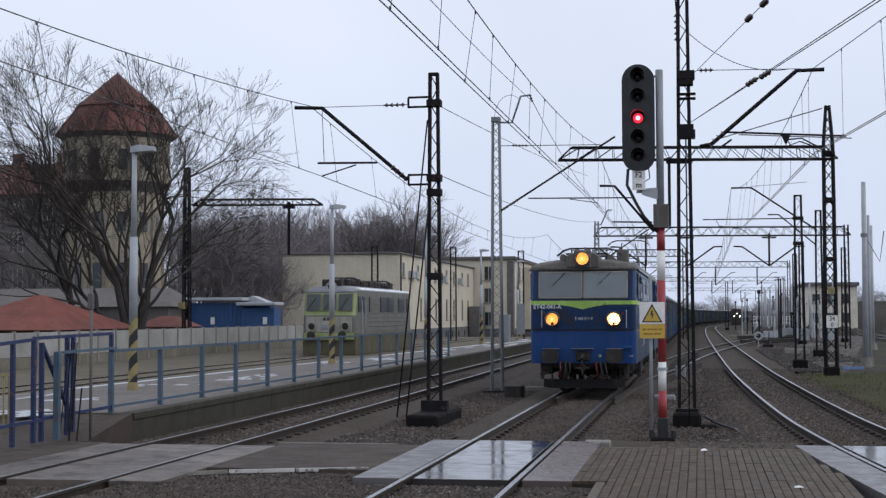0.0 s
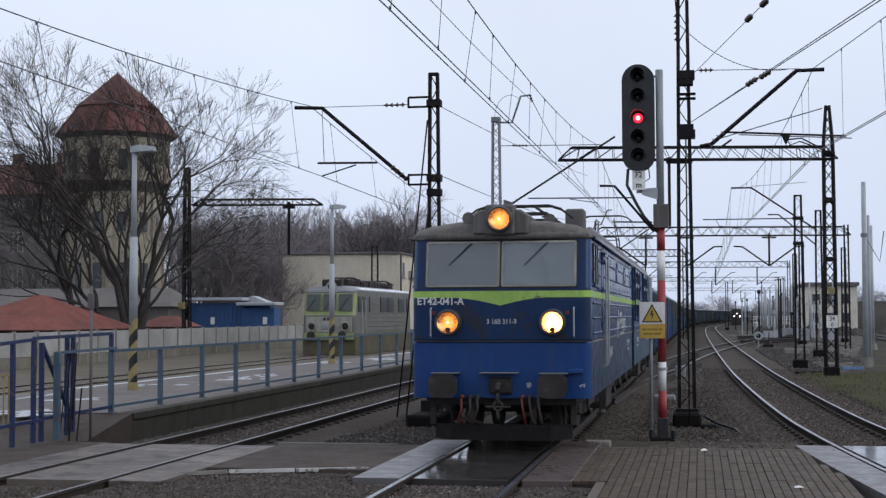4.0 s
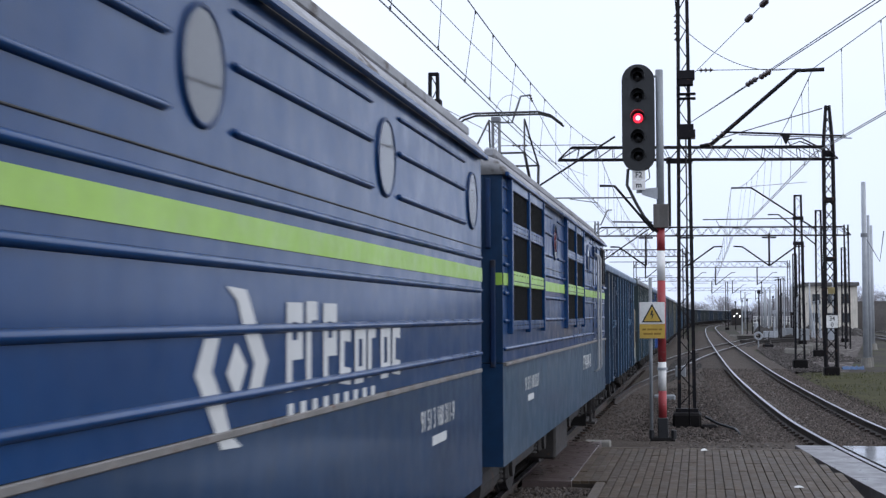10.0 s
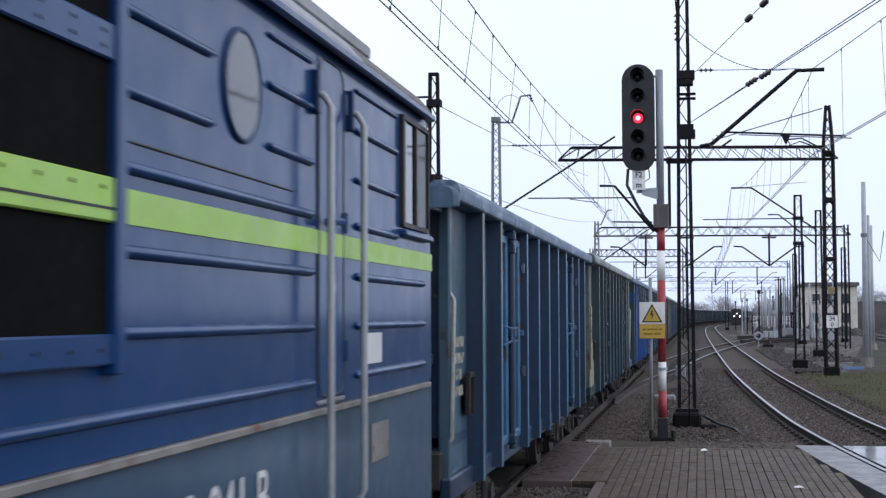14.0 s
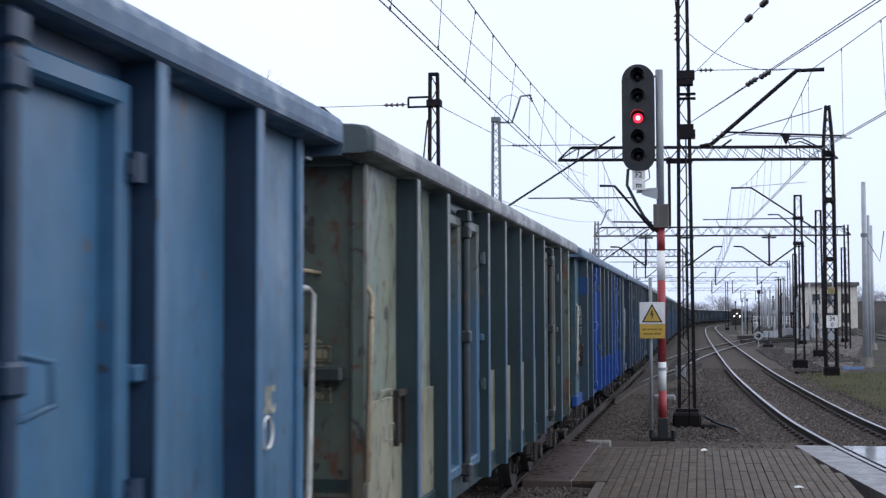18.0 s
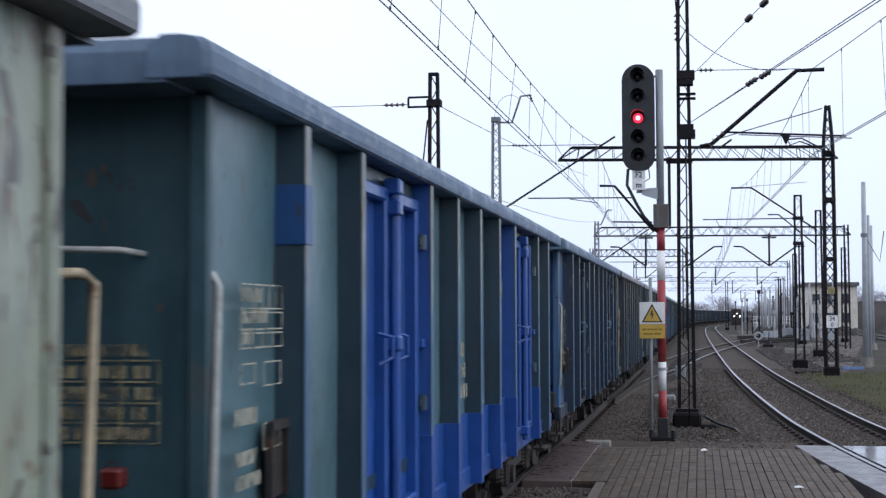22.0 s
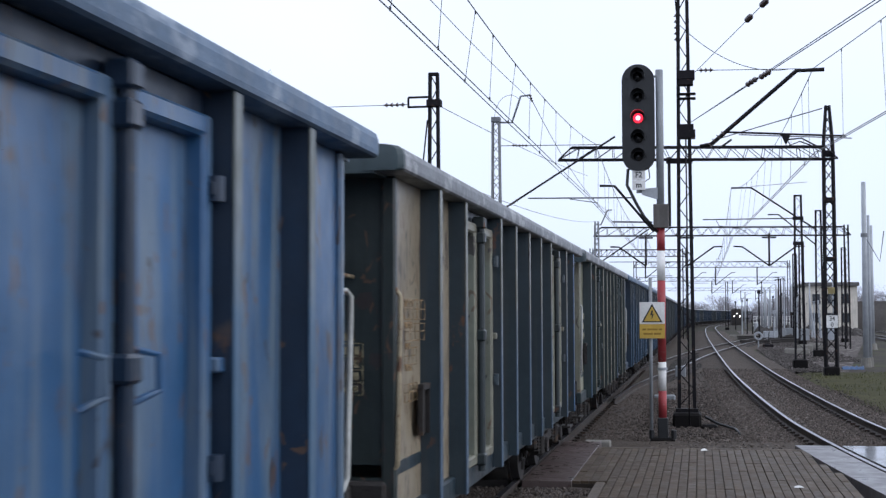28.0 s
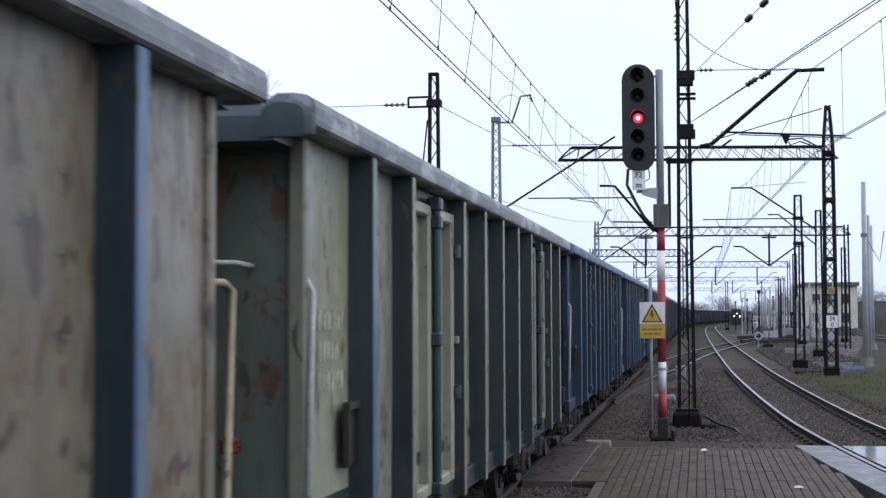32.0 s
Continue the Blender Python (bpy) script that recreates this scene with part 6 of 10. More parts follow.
def wagon(body, dark, doors, cop, label, keyed, overrides={}, band=None, faced=False, low={}):
    t = thing("open_wagon", label, "wagon", group="open freight wagons")
    for k in range(len(BAYS)):
        painted("side_sheet", W["bay", k], M_w[overrides.get(("bay", k), body)], t)
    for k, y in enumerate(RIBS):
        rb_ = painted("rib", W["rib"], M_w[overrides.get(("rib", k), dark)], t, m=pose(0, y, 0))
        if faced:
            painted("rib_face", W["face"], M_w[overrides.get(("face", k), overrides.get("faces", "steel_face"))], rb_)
        if band == "royal" and 2 <= k <= 7:
            painted("rib_foot", W["foot"], M_w[band], rb_)
    for k, (key, top) in low.items():
        a, b = BAYS[k]
        if (k, top) not in W["plate"]:
            W["plate"][k, top] = Shape().block(SHEET - 0.02, SHEET + 0.031, a - 0.02, b + 0.02, ZS - 0.06, top, 0.004).mesh("lower_plate")
        painted("lower_plate", W["plate"][k, top], M_w[key], t)
    painted("corner_post", W["post"], M_w[overrides.get("post", overrides.get("end", dark))], t)
    painted("corner_post", W["post"], M_w[overrides.get("rear", overrides.get("post", body))], t, m=pose(0, LW, 0) @ Matrix.Diagonal((1, -1, 1, 1)))
    for k, y in enumerate(DOORS):
        col = doors[k]
        rim_col = overrides.get(("door_frame", k), col)
        for end in ("", "_r"):
            d = painted("side_door", W["leaf" + end], M_w[col], t, m=pose(0, y, 0))
            painted("door_frame", W["frame" + end], M_w[rim_col], d)
            if body in ("blue", "teal", "faded_blue"):
                painted("handle", W["handle" + end], M_w[col], d, "bent painted handle")
        bar_col = M_w[overrides.get(("lock", k), overrides.get("locks", dark))]
        lb_ = painted("lock_bar", W["lock"], bar_col, t, m=pose(0, y, 0))
        for z in (2.96, 2.83, 2.0, ZS + 0.05) if faced else ():
            painted("bar_bracket", W["bracket"], bar_col, lb_, m=pose(0, 0, z))
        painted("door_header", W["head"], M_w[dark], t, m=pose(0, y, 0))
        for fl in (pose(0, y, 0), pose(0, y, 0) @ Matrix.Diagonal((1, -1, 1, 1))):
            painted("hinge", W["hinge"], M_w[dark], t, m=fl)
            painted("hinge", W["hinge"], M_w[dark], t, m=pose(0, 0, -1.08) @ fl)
            if faced:
                painted("door_tie", W["tie"], M_w[rim_col], t, m=pose(0, 0, 1.98) @ fl)
    up = pose(0, 0, {"blue": -0.02, "sage": 0.025}.get(body, 0.008))
    painted("coping", W["coping"], cop, t, "snow-dusted rounded top rail", m=up)
    painted("coping", W["coping"], cop, t, m=up @ Matrix.Diagonal((-1, 1, 1, 1)))
    cap = M_w["blue_cap" if cop == M_copb else "cap"]
    dip = pose(0, 0, -0.05 if body in ("blue", "olive") else 0)
    painted("coping_cap", W["end_cap"], cap, t, m=up @ dip)
    painted("coping_cap", W["end_cap"], cap, t, m=up @ dip @ pose(0, LW - 0.04, 0) @ Matrix.Diagonal((1, -1, 1, 1)))
    for fl in (pose(0, 0, 0), pose(0, LW, 0, 0, 0, 180)):
        painted("end_coping", W["end_coping"], cap, t, m=up @ dip @ fl)
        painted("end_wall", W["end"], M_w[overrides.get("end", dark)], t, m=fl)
        if body not in ("teal", "brown", "faded_blue", "olive"):
            painted("end_beam", W["end_beam"], M_w["brown_end" if body == "sage" else overrides.get("end", dark)], t, m=fl)
        part("coupling", W["coupling"], None, t, m=fl)
        for x in (-0.875, 0.875):
            part("buffer", W["buffer"], None, t, m=fl @ pose(x, 0, 0))
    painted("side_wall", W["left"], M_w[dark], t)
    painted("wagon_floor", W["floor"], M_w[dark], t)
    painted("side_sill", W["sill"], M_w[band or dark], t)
    part("underframe", W["under"], None, t)
    bar, bar_label = (M_tanrail, "bent rusty tan handrail") if body in ("sage", "brown") else (M_oldrail, "bent white handrail")
    painted("handrail", W["rail"], bar, t, bar_label, m=pose(0, 0.12, 0))
    painted("handrail", W["rear_rail"], bar, t, bar_label)
    if faced:
        part("label_clip", W["tag"], None, t, "dark label holder", m=pose(0, 0.93, 1.55))
    if faced:
        painted("end_rail", W["end_rail"], bar, t, "short rail on the end wall")
    if overrides.get("tail"):
        part("tail_lamp", W["lamp"], None, t, "small red tail lamp box")
    part("footstep", W["step"], None, t, m=pose(0, 0.4, 0))
    part("footstep", W["step"], None, t, m=pose(0, LW - 0.4, 0))
    for cy in (2.0, LW - 2.0):
        bg = part("bogie", W["bogie"], None, t, m=pose(0, cy, 0))
        for dy in (-0.9, 0.9):
            ws = part("wheelset", W["wheel"], None, bg, m=pose(0, dy, 0.46))
            if keyed:
                wheels.append((ws, 0.46, False, (0, dy, 0.46)))
            part("axle_box", W["axle_box"], None, bg, m=pose(0, dy, 0))
            if faced:
                part("spring", W["spring"], None, bg, m=pose(0, dy - 0.27, 0))
                part("spring", W["spring"], None, bg, m=pose(0, dy + 0.27, 0))
            part("brake_shoe", W["brake"], None, bg, m=pose(0, dy * 0.4, 0))
    return t


wagons = []
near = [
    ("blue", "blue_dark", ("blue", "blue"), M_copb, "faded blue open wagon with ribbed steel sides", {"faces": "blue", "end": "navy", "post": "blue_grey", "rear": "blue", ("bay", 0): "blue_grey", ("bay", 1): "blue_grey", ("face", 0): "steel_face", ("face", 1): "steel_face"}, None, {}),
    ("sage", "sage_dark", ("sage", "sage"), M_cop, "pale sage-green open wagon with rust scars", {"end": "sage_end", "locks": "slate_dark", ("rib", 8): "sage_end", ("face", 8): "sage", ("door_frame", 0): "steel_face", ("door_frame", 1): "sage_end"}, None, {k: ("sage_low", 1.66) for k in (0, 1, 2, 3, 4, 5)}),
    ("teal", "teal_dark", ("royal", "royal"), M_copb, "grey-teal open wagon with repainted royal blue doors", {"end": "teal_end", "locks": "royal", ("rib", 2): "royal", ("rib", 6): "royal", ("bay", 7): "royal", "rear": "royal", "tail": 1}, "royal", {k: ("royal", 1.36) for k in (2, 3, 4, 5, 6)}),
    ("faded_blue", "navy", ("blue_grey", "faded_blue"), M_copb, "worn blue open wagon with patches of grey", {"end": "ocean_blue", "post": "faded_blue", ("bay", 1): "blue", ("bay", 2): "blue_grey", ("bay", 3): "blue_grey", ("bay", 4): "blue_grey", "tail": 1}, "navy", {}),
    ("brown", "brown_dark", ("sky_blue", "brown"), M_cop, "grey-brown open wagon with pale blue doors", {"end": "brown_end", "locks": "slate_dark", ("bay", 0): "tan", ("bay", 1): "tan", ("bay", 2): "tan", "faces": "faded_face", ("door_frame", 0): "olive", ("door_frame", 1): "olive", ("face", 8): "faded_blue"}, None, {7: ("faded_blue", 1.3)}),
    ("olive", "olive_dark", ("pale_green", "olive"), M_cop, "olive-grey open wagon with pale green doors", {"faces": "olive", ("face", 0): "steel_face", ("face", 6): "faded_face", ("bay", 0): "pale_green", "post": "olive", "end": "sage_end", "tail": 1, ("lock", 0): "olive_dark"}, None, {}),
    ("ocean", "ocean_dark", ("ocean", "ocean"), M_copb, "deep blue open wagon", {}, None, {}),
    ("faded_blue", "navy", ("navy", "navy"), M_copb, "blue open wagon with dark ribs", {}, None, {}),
]
rw = random.Random(12)
for k in range(38):
    if k < len(near):
        body, dark, doors, cop, label, over, band, low = near[k]
    else:
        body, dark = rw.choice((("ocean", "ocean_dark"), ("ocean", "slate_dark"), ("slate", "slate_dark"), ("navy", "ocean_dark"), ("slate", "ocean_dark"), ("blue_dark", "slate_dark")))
        doors, cop, over, band, low = (body, body), M_cop, {}, None, {}
        label = {"ocean": "deep blue open wagon in the long train", "slate": "dark slate-green open wagon in the long train", "navy": "navy blue open wagon in the long train", "blue_dark": "dark blue open wagon in the long train"}[body]
    wagons.append(wagon(body, dark, doors, cop, label, k < 6, over, band, k < 9, low))

def framed(t, y0, y1, z0, z1, ink, label, split=0, ruled=0):
    """A stencilled frame with bars inside."""
    s = Shape()
    x, w = SHEET + 0.042, 0.007
    for a, b, c, d in ((y0, y1, z0, z0 + w), (y0, y1, z1 - w, z1), (y0, y0 + w, z0, z1), (y1 - w, y1, z0, z1)):
        s.box(x - 0.004, x, a, b, c, d)
    for k in range(split):
        yy = y0 + (y1 - y0) * (k + 1) / (split + 1)
        s.box(x - 0.004, x, yy, yy + w, z0, z1)
    for k in range(ruled):
        zz = z0 + (z1 - z0) * (k + 1) / (ruled + 1)
        s.box(x - 0.004, x, y0, y1, zz, zz + w)
    part("stencil_frame", s, ink, t, label)


def swirl(t, y, z, ink, label):
    """Two hooked lobes turned about each other."""
    for flip in (1, -1):
        part("emblem", hooked(SHEET + 0.04, y, z, 0.2, 0.15, flip), ink, t, label)


rt_ = random.Random(5)
for wg, ink in ((wagons[1], M_table_ink), (wagons[2], M_table_ink), (wagons[3], M_table_ink), (wagons[4], M_table_ink)):
    s = Shape()
    zs = (1.66, 1.74, 1.82, 1.905, 1.99)
    for z in zs:
        s.box(0.6, 1.04, 0.092, 0.097, z, z + 0.007)
    for x in (0.6, 0.73, 0.87, 1.033):
        s.box(x, x + 0.007, 0.0905, 0.0955, 1.66, 1.997)
    part("stencil_frame", s, ink, wg, "faded stencilled table on the end wall")
    for z in zs[:-1]:
        s = Shape()
        x = 0.615
        while x < 1.0:
            w = rt_.uniform(0.018, 0.036)
            s.box(x, min(x + w, 1.025), 0.0915, 0.0965, z + 0.017, z + 0.068)
            x += w + rt_.choice((0.012, 0.012, 0.012, 0.03))
        tagged(part("stencil_marking", s, ink, wg), "unreadable stencilled line", kind="stuff")
    s = Shape()
    for k in range(9):
        s.box(0.62 + k * 0.042, 0.65 + k * 0.042, 0.0915, 0.0965, 2.01, 2.06)
    tagged(part("stencil_marking", s, ink, wg), "unreadable stencilled line", kind="stuff")
marks(wagons[0], 7.72, 1.6, (5, 7), 0.12, 0.18, M_cream_ink, 3, "pale stencilled marking")
lettering("stencil_lettering", "RIV MC", 0.2, M_cream_ink, wagons[0], pose(SHEET + 0.04, 6.0, 1.71) @ FACE_EAST, 0.75, bold=0.004)
framed(wagons[0], 6.75, 7.1, 1.3, 1.6, M_cream_ink, "pale stencilled frame", 0, 1)
marks(wagons[0], 7.74, 2.5, (6,), 0.12, 0.2, M_cream_ink, 37, "pale stencilled marking")
marks(wagons[0], 0.25, 2.0, (7, 7, 5, 6), 0.08, 0.13, M_cream_ink, 4, "pale stencilled marking")
marks(wagons[1], 4.3, 1.6, (9,), 0.09, 0.13, M_cream_ink, 31, "faded yellow stencilled marking")
marks(wagons[1], 5.5, 1.62, (2, 5), 0.1, 0.15, M_cream_ink, 6, "faded yellow stencilled marking")
marks(wagons[1], 6.62, 1.58, (4, 3, 4), 0.08, 0.12, M_cream_ink, 32, "faded yellow stencilled marking")
marks(wagons[1], 7.8, 2.5, (6,), 0.12, 0.2, M_rust_ink, 7, "faded orange stencilled marking")
swirl(wagons[1], 8.15, 2.74, M_rust_ink, "faded orange curved emblem")
framed(wagons[1], 0.5, 0.8, 1.4, 1.5, M_cream_ink, "pale stencilled frame", 1)
framed(wagons[1], 0.42, 0.72, 1.66, 1.72, M_cream_ink, "pale stencilled frame")
scrawl = [(8.22, 1.34), (8.1, 1.42), (8.14, 1.56), (8.26, 1.6), (8.3, 1.46), (8.2, 1.4), (8.34, 1.3), (8.42, 1.52), (8.36, 1.62)]
part("scrawl", ribbon(SHEET + 0.044, scrawl, 0.009), M_rubber, wagons[1], "thin dark spray scrawl")
part("scrawl", ribbon(SHEET + 0.044, [(6.66, 1.28), (6.7, 1.44), (6.76, 1.3), (6.82, 1.4), (6.9, 1.34), (6.94, 1.46)], 0.014), M_ink, wagons[1], "small white spray scrawl")
for z0, z1, n in ((2.2, 2.31, 5), (2.11, 2.19, 0), (2.03, 2.1, 3)):
    framed(wagons[2], 0.42, 1.02, z0, z1, M_cream_ink, "pale stencilled frame", n)
marks(wagons[2], 0.46, 2.29, (5, 7, 3), 0.06, 0.09, M_cream_ink, 10, "pale stencilled marking")
framed(wagons[2], 0.42, 0.62, 1.88, 1.97, M_cream_ink, "pale stencilled frame")
framed(wagons[2], 0.74, 1.0, 1.86, 1.97, M_cream_ink, "pale stencilled frame")
framed(wagons[2], 0.74, 1.0, 1.58, 1.7, M_cream_ink, "pale stencilled frame")
marks(wagons[2], 0.36, 1.78, (5,), 0.07, 0.1, M_cream_ink, 33, "pale stencilled marking")
marks(wagons[2], 0.38, 1.6, (6, 7), 0.06, 0.1, M_cream_ink, 34, "pale stencilled marking")
marks(wagons[2], 5.7, 1.95, (5, 5, 6), 0.11, 0.17, M_cream_ink, 8, "pale stencilled marking")
marks(wagons[2], 6.85, 1.75, (5, 5, 5, 5), 0.07, 0.1, M_cream_ink, 9, "pale stencilled marking")
marks(wagons[2], 7.68, 2.49, (6,), 0.15, 0.2, M_cream_ink, 11, "pale stencilled marking")
# royal touch-up, given a deeper blue to show it shaded
painted("paint_patch", Shape().block(SHEET - 0.02, OUT + 0.012, 1.1 - 0.056, 1.1 + 0.056, 2.5, 2.78, 0.003).mesh("paint_patch"), M_w["ocean_blue"], wagons[2], "royal blue touched-up patch")
for wg in (wagons[0], wagons[2]):
    lettering("stencil_lettering", "UIC", 0.17, M_cream_ink, wg, pose(SHEET + 0.04, 12.2, 1.79) @ FACE_EAST, 0.75, bold=0.005)
    part("stencil_ring", Shape().ring((SHEET + 0.036, 12.2, 1.65), (1, 0, 0), 0.07, 0.01, 20, 4), M_ink, wg, "white stencilled ring")
for y0, y1, z0, z1, n in ((0.36, 1.0, 2.1, 2.26, 4), (0.34, 1.0, 1.98, 2.1, 3), (0.5, 1.0, 1.8, 1.96, 2), (0.32, 0.98, 1.56, 1.76, 3), (0.32, 0.9, 1.42, 1.54, 2)):
    framed(wagons[3], y0, y1, z0, z1, M_ochre_ink, "faded ochre stencilled frame", n, 1)
marks(wagons[3], 0.36, 2.24, (7, 8), 0.07, 0.12, M_ochre_ink, 12, "faded ochre stencilled marking")
marks(wagons[3], 0.34, 1.92, (6, 7, 8, 7), 0.08, 0.13, M_ochre_ink, 35, "faded ochre stencilled marking")
marks(wagons[3], 7.72, 2.52, (6,), 0.13, 0.2, M_ochre_ink, 13, "faded yellow stencilled marking")
marks(wagons[3], 11.95, 1.75, (2, 3, 3), 0.11, 0.16, M_cream_ink, 14, "pale stencilled marking")
for y0, y1, z0, z1, n in ((0.3, 1.0, 2.14, 2.28, 4), (0.32, 0.98, 2.0, 2.12, 3), (0.3, 0.7, 1.84, 1.96, 2), (0.3, 0.72, 1.6, 1.72, 2)):
    framed(wagons[4], y0, y1, z0, z1, M_rust_ink, "faded ochre stencilled frame", n, 1)
marks(wagons[4], 0.32, 2.27, (8, 7, 5, 6), 0.045, 0.14, M_rust_ink, 15, "faded orange stencilled marking")
marks(wagons[4], 5.72, 1.95, (4, 5, 5), 0.1, 0.16, M_rust_ink, 16, "faded orange stencilled marking")
marks(wagons[4], 6.6, 1.7, (3, 4, 2), 0.09, 0.16, M_cream_ink, 36, "pale stencilled marking")
marks(wagons[4], 7.75, 2.54, (6,), 0.12, 0.2, M_orange_ink, 17, "faded orange stencilled marking")
marks(wagons[5], 0.28, 2.2, (6, 5, 6), 0.1, 0.16, M_cream_ink, 18, "pale yellow stencilled marking")
for wg, ink in ((wagons[0], M_cream_ink), (wagons[2], M_cream_ink), (wagons[3], M_orange_ink), (wagons[4], M_orange_ink)):
    swirl(wg, 8.15, 2.72, ink, "faded curved emblem")
# ---------------------------------------------------------------- signal, masts and wires
def lattice(s, corners0, corners1, n, r=0.018, close=True):
    """Zigzag lacing between two, three or four legs that run from corners0 to corners1."""
    m = len(corners0)
    for e in range(m if close and m > 2 else m - 1):
        a0, a1 = Vector(corners0[e]), Vector(corners1[e])
        b0, b1 = Vector(corners0[(e + 1) % m]), Vector(corners1[(e + 1) % m])
        for k in range(n):
            p = a0.lerp(a1, k / n) if k % 2 == 0 else b0.lerp(b1, k / n)
            q = b0.lerp(b1, (k + 1) / n) if k % 2 == 0 else a0.lerp(a1, (k + 1) / n)
            s.tube(p, q, r, 4, caps=False)
    return s


def insulator(s, p, q, discs=5, r=0.052):
    p, q = Vector(p), Vector(q)
    d = q - p
    s.tube(p, q, 0.018, 6)
    for k in range(discs):
        s.disc(p + d * (k + 0.5) / discs, d, r, d.length / discs * 0.36, 12, r * 0.4)
    return s


# colour-light signal
sg = thing("railway_signal", "five-lamp colour-light signal showing red on a banded post", "signal", m=pose(0.01, 0, -0.02))
SX0, SY0 = -0.7, 26.3
part("post", Shape().tube((SX0, SY0, 3.8), (SX0, SY0, 6.74), 0.07, 16), M_grey, sg, "grey tubular upper post", True)
for z0, z1, mm, lb in ((3.37, 3.81, M_red, "red band"), (2.82, 3.37, M_white, "white band"), (1.32, 2.82, M_red, "red band"), (0.79, 1.32, M_white, "white band"), (0.28, 0.79, M_red, "red band")):
    part("band", Shape().tube((SX0, SY0, z0), (SX0, SY0, z1), 0.075, 16), mm, sg, lb, True)
part("clamp", Shape().tube((SX0, SY0, 1.17), (SX0, SY0, 1.22), 0.095, 14), M_lightgrey, sg)
part("foot", Shape().block(SX0 - 0.09, SX0 + 0.1, SY0 - 0.1, SY0 + 0.1, -0.1, 0.3, 0.015), M_black, sg, "black cast foot")
part("base_plate", Shape().block(SX0 - 0.22, SX0 + 0.22, SY0 - 0.2, SY0 + 0.2, -0.3, -0.06, 0.03), M_plinth, sg, "dark concrete base")
for x in (-0.2, 0.2):
    part("bolt", Shape().tube((SX0 + x, SY0 - 0.1, -0.08), (SX0 + x, SY0 - 0.1, 0.08), 0.05, 8), M_black, sg)
part("relay_box", Shape().block(SX0 - 0.13, SX0 + 0.15, SY0 - 0.14, SY0 + 0.12, 3.79, 4.23, 0.015), M_cowl, sg, "dark grey cable box")
cx, z0, z1, r = -1.09, 4.85, 6.84, 0.295
ring = [(cx + r * math.cos(a), z1 - r + r * math.sin(a)) for a in np.linspace(0, math.pi, 14)] + [(cx + r * math.cos(a), z0 + r + r * math.sin(a)) for a in np.linspace(math.pi, 2 * math.pi, 14)]
hd = part("signal_head", Shape().loft([[(x, y, z) for x, z in ring] for y in (SY0 - 0.13, SY0 + 0.03)]), M_black, sg, "black oval signal head")
part("backboard", Shape().loft([[(cx + (x - cx) * 1.03, y, 5.845 + (z - 5.845) * 1.01) for x, z in ring] for y in (SY0 - 0.02, SY0 + 0.0)]), M_black, hd, "black backboard rim")
for z, lit in ((6.6, 0), (6.22, 0), (5.83, 1), (5.46, 0), (5.12, 0)):
    l = part("lens", Shape().disc((cx, SY0 - 0.145, z), (0, 1, 0), 0.088, 0.03, 22), M_redlight if lit else M_lens, hd, "lit red lens" if lit else "dark lens", True)
    if lit:
        part("lamp_core", Shape().disc((cx, SY0 - 0.162, z), (0, 1, 0), 0.045, 0.004, 14), M_redcore, l, "bright lamp core")
    hood = Shape()
    n = 14
    pts = [(cx + 0.135 * math.cos(a), z + 0.135 * math.sin(a)) for a in np.linspace(math.radians(-15), math.radians(195), n)]
    hood.add([(x, SY0 - 0.13, zz) for x, zz in pts] + [(cx + (x - cx) * 0.95, SY0 - 0.4, zz + 0.0) for x, zz in pts], [(i, i + 1, n + i + 1, n + i) for i in range(n - 1)])
    part("hood", hood, M_black, hd, "black lamp hood")
part("bracket", Shape().tube((SX0, SY0, 6.62), (cx, SY0, 6.62), 0.025, 8), M_grey, sg)
part("bracket", Shape().loft([[(SX0 + 0.02, SY0 - 0.05, 4.3), (SX0 + 0.02, SY0 + 0.05, 4.3), (SX0 + 0.02, SY0 + 0.05, 4.55), (SX0 + 0.02, SY0 - 0.05, 4.55)], [(cx + 0.05, SY0 - 0.06, 4.42), (cx + 0.05, SY0 + 0.06, 4.42), (cx + 0.05, SY0 + 0.06, 4.52), (cx + 0.05, SY0 - 0.06, 4.52)]]), M_lightgrey, sg, "pale grey support arm")
part("stem", Shape().tube((cx, SY0, 4.45), (cx, SY0, 4.86), 0.05, 10), M_grey, sg)
part("cable", Shape().path([(cx - 0.2, SY0, 4.9), (cx - 0.22, SY0 - 0.02, 4.6), (cx - 0.05, SY0 - 0.05, 4.25), (SX0 - 0.3, SY0 - 0.05, 4.0), (SX0 - 0.06, SY0 - 0.06, 3.72)], 0.03, 6), M_black, sg, "black cable", True)
part("cable", Shape().path([(cx + 0.18, SY0, 4.9), (cx + 0.2, SY0, 4.72), (cx + 0.1, SY0, 4.66)], 0.012, 5), M_black, sg)
for zz0, zz1, txt, hh in ((4.685, 4.865, "F2", 0.14), (4.5, 4.68, "m", 0.15)):
    pl = part("plate", Shape().block(cx - 0.12, cx + 0.12, SY0 - 0.1, SY0 - 0.085, zz0, zz1, 0.004), M_white, sg, "white enamel plate with black letters")
    lettering("lettering", txt, hh, M_black, pl, pose(cx, SY0 - 0.104, (zz0 + zz1) / 2) @ FACE_SOUTH, 0.95, bold=0.002)

